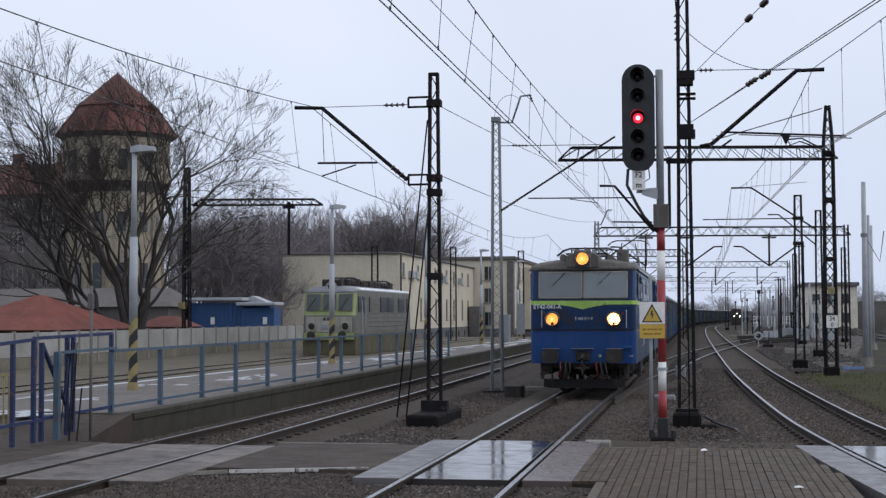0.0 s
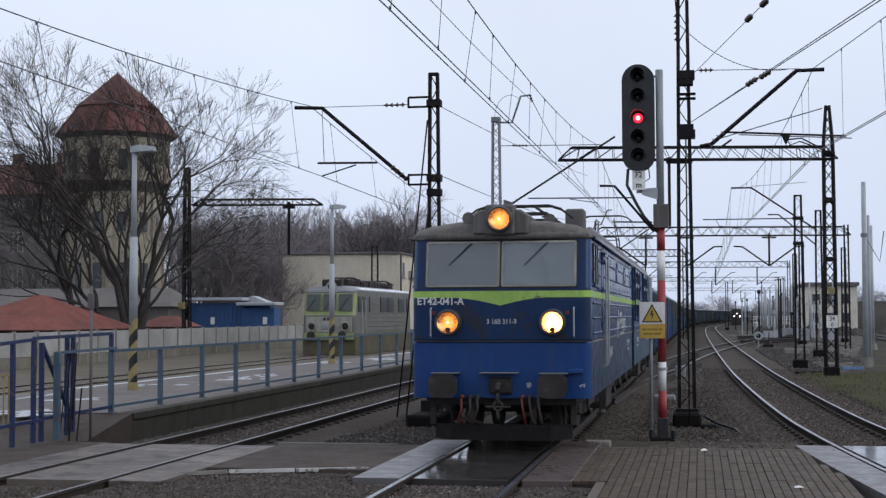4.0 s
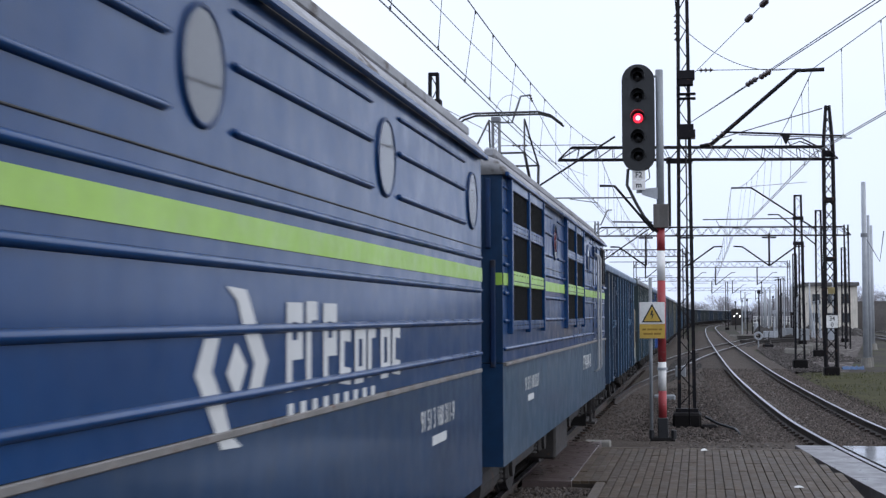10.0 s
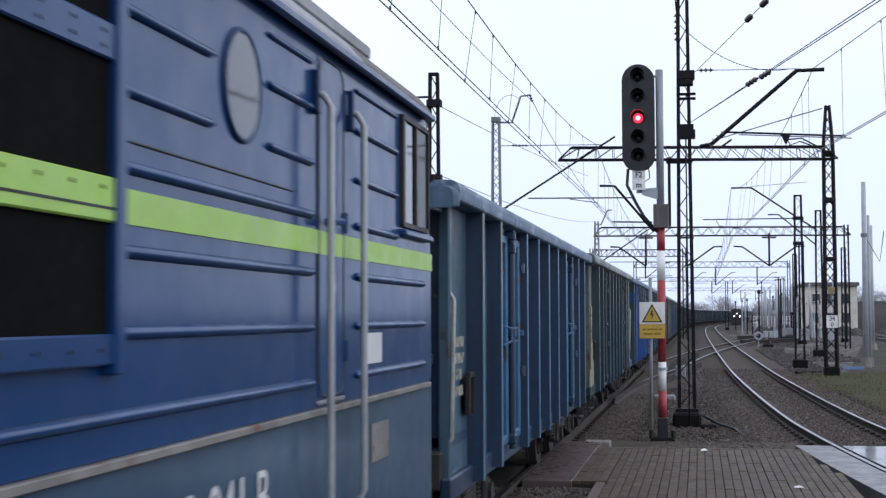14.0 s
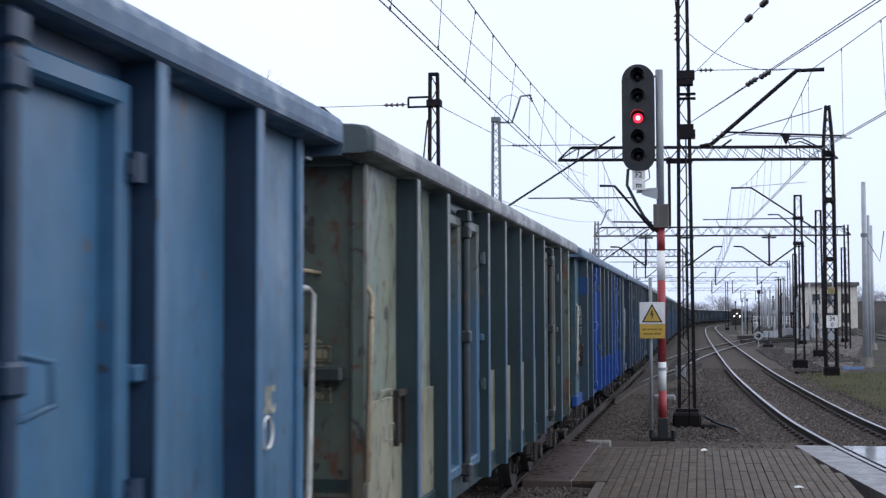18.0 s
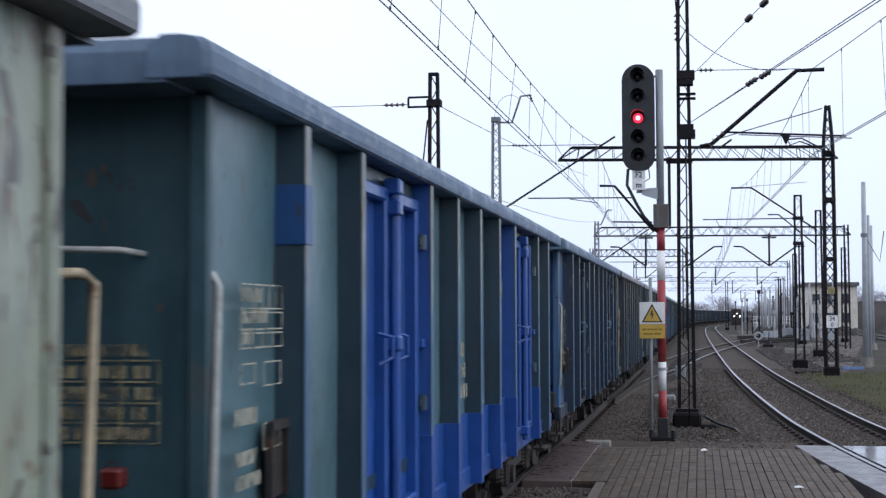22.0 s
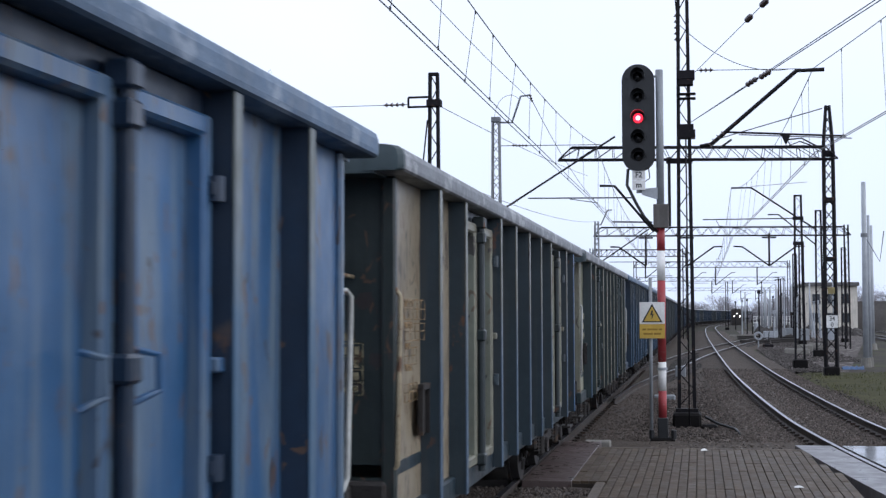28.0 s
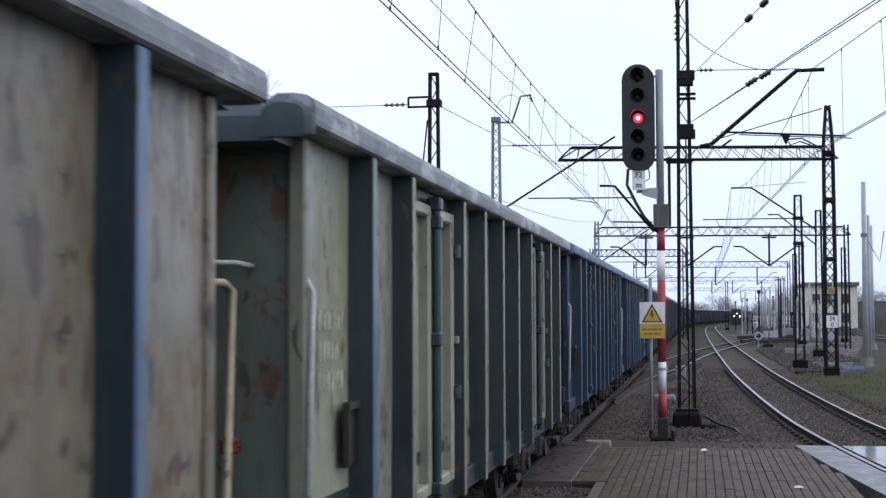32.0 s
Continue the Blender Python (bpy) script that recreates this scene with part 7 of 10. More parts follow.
# warning sign on its own post
ws_ = thing("warning_sign", "high-voltage warning sign, yellow triangle on white, on a grey post", "sign")
part("post", Shape().tube((-0.89, 26.22, -0.3), (-0.89, 26.22, 2.86), 0.032, 10), M_grey, ws_, "thin grey post", True)
part("board", Shape().block(-1.09, -0.63, 26.14, 26.16, 2.0, 2.4, 0.004), M_white, ws_, "white sign board")
part("lower_board", Shape().block(-1.09, -0.63, 26.14, 26.16, 1.735, 1.995, 0.004), M_yellow, ws_, "yellow lower board")
part("triangle", Shape().add([(-1.05, 26.137, 2.03), (-0.67, 26.137, 2.03), (-0.86, 26.137, 2.37)], [(0, 1, 2)]), M_black, ws_, "black triangle border")
part("triangle", Shape().add([(-1.01, 26.134, 2.052), (-0.71, 26.134, 2.052), (-0.86, 26.134, 2.325)], [(0, 1, 2)]), M_yellow, ws_, "yellow triangle")
part("bolt_symbol", Shape().add([(-0.84, 26.131, 2.25), (-0.87, 26.131, 2.25), (-0.895, 26.131, 2.16), (-0.86, 26.131, 2.165), (-0.875, 26.131, 2.08), (-0.825, 26.131, 2.185), (-0.855, 26.131, 2.18)], [(0, 1, 2, 6), (2, 3, 6), (6, 3, 4, 5)]), M_black, ws_, "black lightning symbol")
M_ochre = mat("ochre_ink", (0.3, 0.17, 0.02), 0.6, bump=0)
for z, segs in ((1.9, ((-1.04, -0.97), (-0.95, -0.76), (-0.74, -0.68))), (1.82, ((-1.02, -0.85), (-0.83, -0.7)))):
    for a, b in segs:
        part("text_bar", Shape().box(a, b, 26.136, 26.14, z - 0.017, z + 0.017), M_ochre, ws_, "unreadable lettering as a dark bar")


def channel_mast(label, x, y, top, half0, half1, leg, n, material=M_steel_dark, group="catenary masts", base=None, ht=None):
    """A two-legged steel mast with lacing and battens on a concrete plinth."""
    t = thing("catenary_mast", label, "mast", group=group)
    for sx in (-1, 1):
        part("leg", Shape().beam((x + sx * half0, y, -0.3), (x + sx * half1, y, top), leg, leg * 1.6, (0, 1, 0)), material, t, "steel channel leg")
    tagged(part("lacing", lattice(Shape(), [(x - half0, y, 0.2), (x + half0, y, 0.2)], [(x - half1, y, top), (x + half1, y, top)], n, 0.014), material, t), kind="stuff")
    part("cap", Shape().block(x - half1 - leg / 2, x + half1 + leg / 2, y - leg, y + leg, top - 0.05, top + 0.02, 0.01), material, t)
    bx = base or (0.32, 0.4, 0.04)
    part("plinth", Shape().block(x - bx[0], x + bx[0], y - bx[1], y + bx[1], -0.5, bx[2], 0.05), M_plinth, t, "dark stained concrete plinth")
    return t


def battens(t, x, y, zs, half, material=M_steel_dark, h=0.16):
    for z in zs:
        part("batten", Shape().block(x - half, x + half, y - 0.12, y + 0.12, z - h / 2, z + h / 2, 0.01), material, t)


def arm(t, name, pts, r, material=M_steel_dark, label=""):
    return part(name, Shape().path(pts, r, 8), material, t, label, True)


# mast beside the platform track
mA = channel_mast("dark rusty steel mast with a cantilever over the platform track", -5.88, 31.2, 7.66, 0.15, 0.085, 0.07, 22, base=(0.36, 1.5, 0.03))
battens(mA, -5.87, 31.2, (6.98, 5.28, 4.95, 3.05), 0.165)
y = 31.2
for z in (7.13, 6.91, 5.36, 5.14):
    arm(mA, "bracket", [(-6.0, y, z), (-6.48, y, z)], 0.025)
for z0, z1 in ((6.91, 7.13), (5.14, 5.36)):
    arm(mA, "bracket", [(-6.47, y, z0), (-6.47, y, z1)], 0.025)
part("insulator", insulator(Shape(), (-6.55, y, 6.97), (-7.05, y, 6.97), 4, 0.06), M_insul, mA, "brown disc insulator")
arm(mA, "stay", [(-6.45, y, 6.97), (-8.5, y, 6.97)], 0.008, M_wire)
arm(mA, "cantilever", [(-6.5, y, 5.25), (-8.5, y, 6.95), (-9.15, y, 6.98)], 0.045, label="dark cantilever tube")
part("insulator", insulator(Shape(), (-6.5, y, 5.25), (-6.9, y, 5.59), 4, 0.075), M_insul, mA, "brown disc insulator")
arm(mA, "registration_tube", [(-7.2, y, 5.66), (-8.6, y, 5.68)], 0.025)
arm(mA, "steady_arm", [(-7.7, y, 5.62), (-8.5, y, 5.38)], 0.016)
arm(mA, "dropper", [(-8.5, y, 6.9), (-8.45, y, 5.7)], 0.008, M_wire)
for p, q in (((-6.38, 29.5, 0.0), (-6.03, y, 6.6)), ((-6.22, 29.7, 0.0), (-5.97, y, 5.0))):
    arm(mA, "stay_rod", [p, q], 0.018, label="slanting stay rod")
battens(mA, -5.88, 31.2, (0.12,), 0.3, h=0.3)

# galvanised lattice mast beside the main track
mB = thing("catenary_mast", "slender galvanised lattice mast with a cantilever over the main track", "mast", group="catenary masts")
bx, by = -6.2, 43.4
c0 = [(bx - 0.17, by - 0.17, -0.2), (bx + 0.17, by - 0.17, -0.2), (bx + 0.17, by + 0.17, -0.2), (bx - 0.17, by + 0.17, -0.2)]
c1 = [(bx - 0.1, by - 0.1, 8.34), (bx + 0.1, by - 0.1, 8.34), (bx + 0.1, by + 0.1, 8.34), (bx - 0.1, by + 0.1, 8.34)]
for a, b in zip(c0, c1):
    part("leg", Shape().beam(a, b, 0.042, 0.042), M_zinc, mB, "galvanised angle leg")
tagged(part("lacing", lattice(Shape(), c0, c1, 30, 0.012), M_zinc, mB), kind="stuff")
part("plinth", Shape().block(bx - 0.45, bx + 0.45, by - 0.4, by + 0.4, -0.5, -0.16, 0.04), M_plinth, mB, "dark concrete plinth")
part("cap", Shape().block(bx - 0.14, bx + 0.14, by - 0.14, by + 0.14, 8.2, 8.36, 0.01), M_zinc, mB)
arm(mB, "top_arm", [(bx, by, 8.2), (-5.7, by, 8.18), (-5.42, by, 9.0), (-5.12, by, 9.03)], 0.035, M_zinc, "bent feeder arm")
part("hoop", Shape().path([(bx - 0.05 + 0.9 * (1 - math.cos(a)) * 0.55, by, 8.3 + 0.75 * math.sin(a)) for a in np.linspace(0, 2.2, 9)], 0.008, 5), M_wire, mB)
part("insulator", insulator(Shape(), (-5.12, by, 9.03), (-5.05, by, 8.8), 3, 0.05), M_insul, mB)
arm(mB, "cantilever", [(-6.07, by, 5.42), (-2.5, by, 7.66)], 0.03, M_steel_dark, "dark cantilever tube")
part("insulator", insulator(Shape(), (-6.0, by, 5.46), (-5.5, by, 5.78), 5, 0.06), M_insul, mB, "brown disc insulator")
arm(mB, "stay", [(-6.1, by, 7.46), (-2.9, by, 7.42)], 0.012, M_wire)
part("insulator", insulator(Shape(), (-5.7, by, 7.46), (-5.2, by, 7.45), 5, 0.05), M_insul, mB)
arm(mB, "registration_tube", [(-5.2, by, 5.8), (-2.0, by, 5.76)], 0.02)
arm(mB, "steady_arm", [(-3.9, by, 5.75), (-3.05, by, 5.62)], 0.014, M_zinc)

# its twin farther along the main track
mB2 = thing("catenary_mast", "distant slender galvanised lattice mast with a bent feeder arm", "mast", group="catenary masts")
bx2, by2 = -6.26, 88.0
c0 = [(bx2 + i * 0.17, by2 + j * 0.17, -0.2) for i, j in ((-1, -1), (1, -1), (1, 1), (-1, 1))]
c1 = [(bx2 + i * 0.1, by2 + j * 0.1, 8.0) for i, j in ((-1, -1), (1, -1), (1, 1), (-1, 1))]
for a, b in zip(c0, c1):
    part("leg", Shape().beam(a, b, 0.06, 0.06), M_zinc, mB2, "galvanised angle leg")
tagged(part("lacing", lattice(Shape(), c0, c1, 26, 0.014), M_zinc, mB2), kind="stuff")
arm(mB2, "top_arm", [(bx2, by2, 7.8), (-6.0, by2, 7.78), (-5.58, by2, 8.7), (-5.3, by2, 8.7)], 0.045, M_zinc, "bent feeder arm")
arm(mB2, "cantilever", [(bx2, by2, 5.3), (-3.0, by2, 7.5)], 0.04, M_steel_dark, "dark cantilever tube")
arm(mB2, "registration_tube", [(-5.4, by2, 5.8), (-2.4, by2, 5.78)], 0.025)

# tall mast beside the signal
mC = channel_mast("tall dark steel mast with a cantilever over the curving track", -0.29, 30.8, 10.2, 0.165, 0.085, 0.075, 28, base=(0.3, 0.45, 0.08))
battens(mC, -0.23, 30.8, (7.36, 6.07), 0.185, h=0.19)
battens(mC, -0.23, 30.8, (7.2, 6.22), 0.15, h=0.13)
for z in (6.85, 6.95):
    battens(mC, -0.23, 30.8, (z,), 0.2, h=0.03)
battens(mC, -0.29, 30.8, (0.1,), 0.24, h=0.12)
y = 30.8
part("insulator", insulator(Shape(), (-0.42, y, 8.1), (-0.42, y, 8.75), 5, 0.065), M_insul, mC, "dark hanging insulator")
arm(mC, "jumper", [(-0.42, y, 8.75), (-0.45, y, 9.1), (-0.3, y, 9.4)], 0.015, M_wire)
arm(mC, "cantilever", [(0.05, y, 5.8), (0.3, y, 5.85), (2.1, y, 7.38), (2.68, y, 7.39)], 0.045, label="dark cantilever tube")
part("insulator", insulator(Shape(), (0.22, y, 5.8), (0.6, y, 6.12), 4, 0.07), M_insul, mC, "dark disc insulator")
arm(mC, "registration_tube", [(0.6, y, 6.1), (3.1, y, 5.95)], 0.022)
arm(mC, "steady_arm", [(1.85, y, 5.98), (1.95, y, 5.78), (2.15, y, 5.86), (2.75, y, 5.62)], 0.014)
part("bracket", Shape().loft([[(1.75, y - 0.02, 6.03), (1.97, y - 0.02, 6.02), (1.86, y - 0.02, 5.78)], [(1.75, y + 0.02, 6.03), (1.97, y + 0.02, 6.02), (1.86, y + 0.02, 5.78)]]), M_steel_dark, mC)
arm(mC, "stay", [(0.0, y, 7.46), (2.2, y, 7.42)], 0.008, M_wire)
part("insulator", insulator(Shape(), (0.05, y, 7.46), (0.35, y, 7.46), 3, 0.06), M_insul, mC)
arm(mC, "jumper", sagged((-0.35, y, 8.46), (1.93, y, 7.42), 0.33, 12), 0.008, M_wire)
arm(mC, "stay_rod", [(-0.23, 29.4, -0.1), (-0.25, y, 6.0)], 0.016)
arm(mC, "cable", [(0.1, 30.5, 0.0), (0.35, 30.2, -0.12), (0.7, 29.6, -0.18), (0.75, 28.6, -0.2)], 0.03, M_black, "black ground cable")
part("cable_cover", Shape().block(0.0, 0.35, 30.1, 30.5, -0.25, -0.14, 0.05), M_plinth, mC)


SKEW = 0.175      # the gantries stand a little askew to the tracks


def skewed(xr, y):
    return Matrix.Translation((xr, y, 0)) @ Matrix.Rotation(math.atan(SKEW), 4, "Z")


def X1_OF(t):
    return t.matrix_basis.translation.x


def truss_gantry(label, x0, x1, y, z0, z1, depth, n, posts=(), pw=0.3, group="catenary gantries", material=M_steel_dark, r=0.03):
    """A lattice beam across the tracks on posts."""
    t = thing("catenary_gantry", label, "gantry", group=group, m=skewed(x1, y))
    y = 0.0
    k = math.hypot(1, SKEW)
    x0, x1 = (x0 - x1) * k, 0.0
    posts = [((px - X1_OF(t)) * k, foot) for px, foot in posts]
    d = depth / 2
    for yy in (y - d, y + d):
        part("chord", Shape().path([(x0, yy, z0), (x1, yy, z0)], r * 1.3, 5), material, t)
        part("chord", Shape().path([(x0 + 0.5, yy, z1), (x1 - 0.5, yy, z1)], r * 1.3, 5), material, t)
        s = lattice(Shape(), [(x0, yy, z0), (x0 + 0.5, yy, z1)], [(x1, yy, z0), (x1 - 0.5, yy, z1)], n, r * 0.62)
        s.tube((x0, yy, z0), (x0 + 0.5, yy, z1), r, 5).tube((x1, yy, z0), (x1 - 0.5, yy, z1), r, 5)
        tagged(part("lacing", s, material, t), kind="stuff")
    tagged(part("cross_ties", lattice(Shape(), [(x0, y - d, z0), (x0, y + d, z0)], [(x1, y - d, z0), (x1, y + d, z0)], n, r * 0.5), material, t), kind="stuff")
    for px, foot in posts:
        for sx in (-1, 1):
            part("post_leg", Shape().beam((px + sx * pw / 2, y, foot), (px + sx * pw / 2 * 0.8, y, z1 + 0.15), 0.09, 0.12, (0, 1, 0)), material, t)
        tagged(part("post_lacing", lattice(Shape(), [(px - pw / 2, y, foot), (px + pw / 2, y, foot)], [(px - pw * 0.4, y, z1), (px + pw * 0.4, y, z1)], max(4, int((z1 - foot) / 0.45)), 0.014), material, t), kind="stuff")
    return t


g1 = truss_gantry("dark lattice gantry beam over the running lines", -5.35, 5.3, 56.4, 8.2, 8.68, 0.5, 30, r=0.027)
part("drop_post", Shape().beam((-6.5, 0, 5.6), (-6.5, 0, 8.3), 0.1, 0.12, (0, 1, 0)).block(-6.6, -5.6, -0.1, 0.1, 8.05, 8.2, 0.01), M_steel_dark, g1, "short hanging post")
k = math.hypot(1, SKEW)
for name_, pts in (("cantilever", ((-1.69, 5.4), (-3.19, 7.19), (-3.75, 7.2))), ("registration_tube", ((-1.75, 5.77), (-3.3, 5.79)))):
    arm(g1, name_, [((x - 5.3) * k, 0.1, z) for x, z in pts], 0.05 if name_ == "cantilever" else 0.03)
arm(g1, "strut", [(-4.6, -0.2, 8.6), (-4.1, -0.2, 8.95)], 0.04)
tw = thing("gantry_tower", "four-legged dark lattice tower carrying the gantry beam", "tower")
tx, ty = 5.0, 56.4
t0 = [(tx + a * 0.21, ty + b * 0.21, -0.2) for a, b in ((-1, -1), (1, -1), (1, 1), (-1, 1))]
t1 = [(tx + a * 0.17, ty + b * 0.17, 8.8) for a, b in ((-1, -1), (1, -1), (1, 1), (-1, 1))]
t2 = [(tx - 0.06, ty - 0.06, 10.3), (tx + 0.06, ty - 0.06, 10.3), (tx + 0.06, ty + 0.06, 10.3), (tx - 0.06, ty + 0.06, 10.3)]
for a, b, c in zip(t0, t1, t2):
    part("leg", Shape().beam(a, b, 0.085, 0.085).beam(b, c, 0.08, 0.08), M_steel_dark, tw, "rusty dark angle leg")
tagged(part("lacing", lattice(lattice(Shape(), t0, t1, 18, 0.026), t1, t2, 4, 0.022), M_steel_dark, tw), kind="stuff")
part("plinth", Shape().block(tx - 0.29, tx + 0.29, ty - 0.31, ty + 0.31, -0.5, 0.14, 0.05), M_plinth, tw, "dark concrete plinth")
for z in (6.6, 4.3, 8.4):
    part("batten", Shape().block(tx - 0.24, tx + 0.24, ty - 0.24, ty + 0.24, z - 0.09, z + 0.09, 0.01), M_steel_dark, tw)
pl = part("kilometre_plate", Shape().block(tx - 0.2, tx + 0.22, ty - 0.42, ty - 0.4, 1.64, 2.12, 0.006), M_white, tw, "white kilometre plate with black figures")
lettering("figures", "34", 0.24, M_black, pl, pose(tx + 0.01, ty - 0.425, 1.99) @ FACE_SOUTH, 0.9, bold=0.003)
lettering("figures", "0", 0.24, M_black, pl, pose(tx + 0.01, ty - 0.425, 1.76) @ FACE_SOUTH, 0.9, bold=0.003)
part("yellow_plate", Shape().block(tx - 0.13, tx + 0.13, ty - 0.4, ty - 0.385, 2.95, 3.2, 0.005), M_palm, tw, "small faded yellow plate")
arm(tw, "cantilever_stay", [(tx - 0.2, ty, 10.2), (0.6, ty, 9.05)], 0.02, M_wire)
arm(tw, "registration_tube", [(tx + 0.9, ty, 9.0), (tx - 3.4, ty, 9.25)], 0.02)
arm(tw, "hook_arm", [(tx - 0.3, ty, 8.65), (tx - 1.0, ty, 9.05), (tx - 1.6, ty, 9.0)], 0.03)

m2 = channel_mast("dark steel mast with a cantilever, farther along the curving track", 4.47, 66.0, 7.6, 0.2, 0.14, 0.09, 20, base=(0.32, 0.4, 0.12))
battens(m2, 4.47, 66.0, (6.55, 5.4), 0.24)
arm(m2, "cantilever", [(5.3, 66.0, 6.0), (2.4, 66.0, 7.99), (1.5, 66.0, 7.99)], 0.04)
arm(m2, "registration_tube", [(4.4, 66.0, 6.55), (0.2, 66.0, 6.55)], 0.025)
arm(m2, "steady_arm", [(0.8, 66.0, 6.5), (0.95, 66.0, 6.25), (1.9, 66.0, 6.1), (2.4, 66.0, 5.75)], 0.016)
arm(m2, "stay", [(2.4, 66.0, 8.05), (4.9, 66.0, 8.2)], 0.01, M_wire)
m3 = channel_mast("dark steel mast beside the yard tracks", 6.85, 84.3, 8.2, 0.2, 0.14, 0.1, 20, base=(0.4, 0.4, 0.1))
arm(m3, "cantilever", [(6.7, 84.3, 6.2), (4.6, 84.3, 8.0), (4.0, 84.3, 8.0)], 0.04)
g2 = truss_gantry("long dark lattice gantry over all the tracks", -7.3, 10.5, 102.8, 7.74, 8.34, 0.6, 38, posts=((-7.1, -0.3), (10.25, -0.3)), pw=0.34, r=0.033)
for x in (-5.7, -11.5, -14.4):
    part("drop_post", Shape().beam((x, 0, 5.6), (x, 0, 7.9), 0.12, 0.12, (0, 1, 0)).beam((x - 0.5, 0, 7.6), (x + 0.5, 0, 7.6), 0.1, 0.12), M_steel_dark, g2, "short hanging post")
    for way in {-5.7: (-1, 1), -11.5: (1,), -14.4: (-1,)}[x]:
        arm(g2, "cantilever", [(x, 0, 5.6), (x + way * 1.9, 0, 6.95), (x + way * 2.5, 0, 6.97)], 0.055, label="dark slanting cantilever")
    arm(g2, "registration_tube", [(x, 0, 5.9), (x - 2.6, 0, 5.9)], 0.025)
for yy, x0, x1 in ((139.0, -10.5, -1.2), (174.0, -7.8, 10.8), (246.0, -10.4, 14.4), (345.0, -11, 22)):
    g = truss_gantry("distant lattice gantry over the yard tracks", x0, x1, yy, 7.85, 8.5, 0.6, 34, posts=((x0 + 0.2, -0.4), (x1 - 0.2, -0.4)), pw=0.36, r=0.03, material=M_steel_dark if yy < 150 else M_hazed_steel)
    for x in (-4.0, -9.0, -12.5):
        if x > x0 - x1 + 2:
            part("drop_post", Shape().beam((x, 0, 5.7), (x, 0, 7.9), 0.12, 0.12, (0, 1, 0)), M_steel_dark, g)
            arm(g, "cantilever", [(x, 0, 5.7), (x + 1.9, 0, 7.2), (x + 2.4, 0, 7.2)], 0.04)
            arm(g, "registration_tube", [(x, 0, 5.95), (x + 2.6, 0, 5.95)], 0.03)

# pale new poles on the yard side
def pale_pole(x, y, top, r, label, fittings=True):
    t = thing("overhead_line_pole", label, "pole", group="pale overhead-line poles")
    part("shaft", Shape().tube((x, y, -0.3), (x, y, top), r, 14, r * 0.72), M_lightgrey, t, "pale grey tapered shaft", True)
    part("base", Shape().tube((x, y, -0.4), (x, y, 0.1), r * 1.9, 12, r * 1.5), M_concrete, t, "concrete base")
    if fittings:
        part("collar", Shape().tube((x, y, top * 0.69), (x, y, top * 0.71), r * 1.15, 12), M_zinc, t)
        arm(t, "strut", [(x, y, top * 0.7), (x + 0.7, y, top * 0.55), (x + 0.9, y, top * 0.72)], 0.03, M_zinc)
    return t


pale_pole(7.74, 69.3, 8.45, 0.145, "tall pale grey pole standing in the trackside gravel")
pale_pole(8.0, 69.9, 6.9, 0.09, "slim pale grey pole beside a taller one", False)
pale_pole(11.9, 102.8, 8.4, 0.2, "tall pale grey pole farther along the yard", False)
for k, (x, y, h) in enumerate(((8.4, 190, 5.6), (9.6, 184, 6.0), (11.6, 187, 5.8), (12.6, 200, 6.4), (6.4, 205, 5.3), (14.2, 190, 6.2), (13.6, 150, 6.4))):
    pale_pole(x, y, h, 0.13, "distant pale pole in the yard", False)
for x, y, h in ((9.1, 140, 8.0), (10.6, 158, 8.0), (4.4, 235, 7.5), (12.5, 128, 8.0), (8.2, 118, 8.0), (17.5, 190, 8.0)):
    channel_mast("distant dark mast in the yard", x, y, h, 0.2, 0.16, 0.12, 14)

# ---------------------------------------------------------------- overhead wires
def catenary(label, carrier, contact, sag, droppers, r=0.009, twin=0.0):
    """One span: carrying wire, contact wire or wires and the droppers between (how many, or at which y); twin wires take them in turn."""
    t = thing("overhead_wire", label, "wire", group="overhead wires")
    up = sagged(*carrier, sag, 20)
    part("carrying_wire", Shape().path(up, r, 5), M_wire, t)
    p, q = Vector(contact[0]), Vector(contact[1])
    lo = sagged(p, q, 0.03, 20)
    for dx in ((-twin, twin) if twin else (0.0,)):
        part("contact_wire", Shape().path([v + Vector((dx, 0, 0)) for v in lo], r, 5), M_wire, t)
    y0, y1 = contact[0][1], contact[1][1]
    for k, f in enumerate([(k + 0.5) / droppers for k in range(droppers)] if isinstance(droppers, int) else [(y - y0) / (y1 - y0) for y in droppers]):
        i = min(f, 0.999) * 20
        a = up[int(i)].lerp(up[min(int(i) + 1, 20)], i % 1)
        b = lo[int(i)].lerp(lo[min(int(i) + 1, 20)], i % 1)
        b = b + Vector((twin if k % 2 else -twin, 0, 0))
        hang = Shape().tube(a, b, r * 0.6, 4)
        for end, up_ in ((a, -0.04), (b, 0.045)):
            hang.block(end.x - 0.011, end.x + 0.011, end.y - 0.02, end.y + 0.02, min(end.z, end.z + up_) - 0.012, max(end.z, end.z + up_), 0.005)
        part("dropper", hang, M_wire, t)
    return t


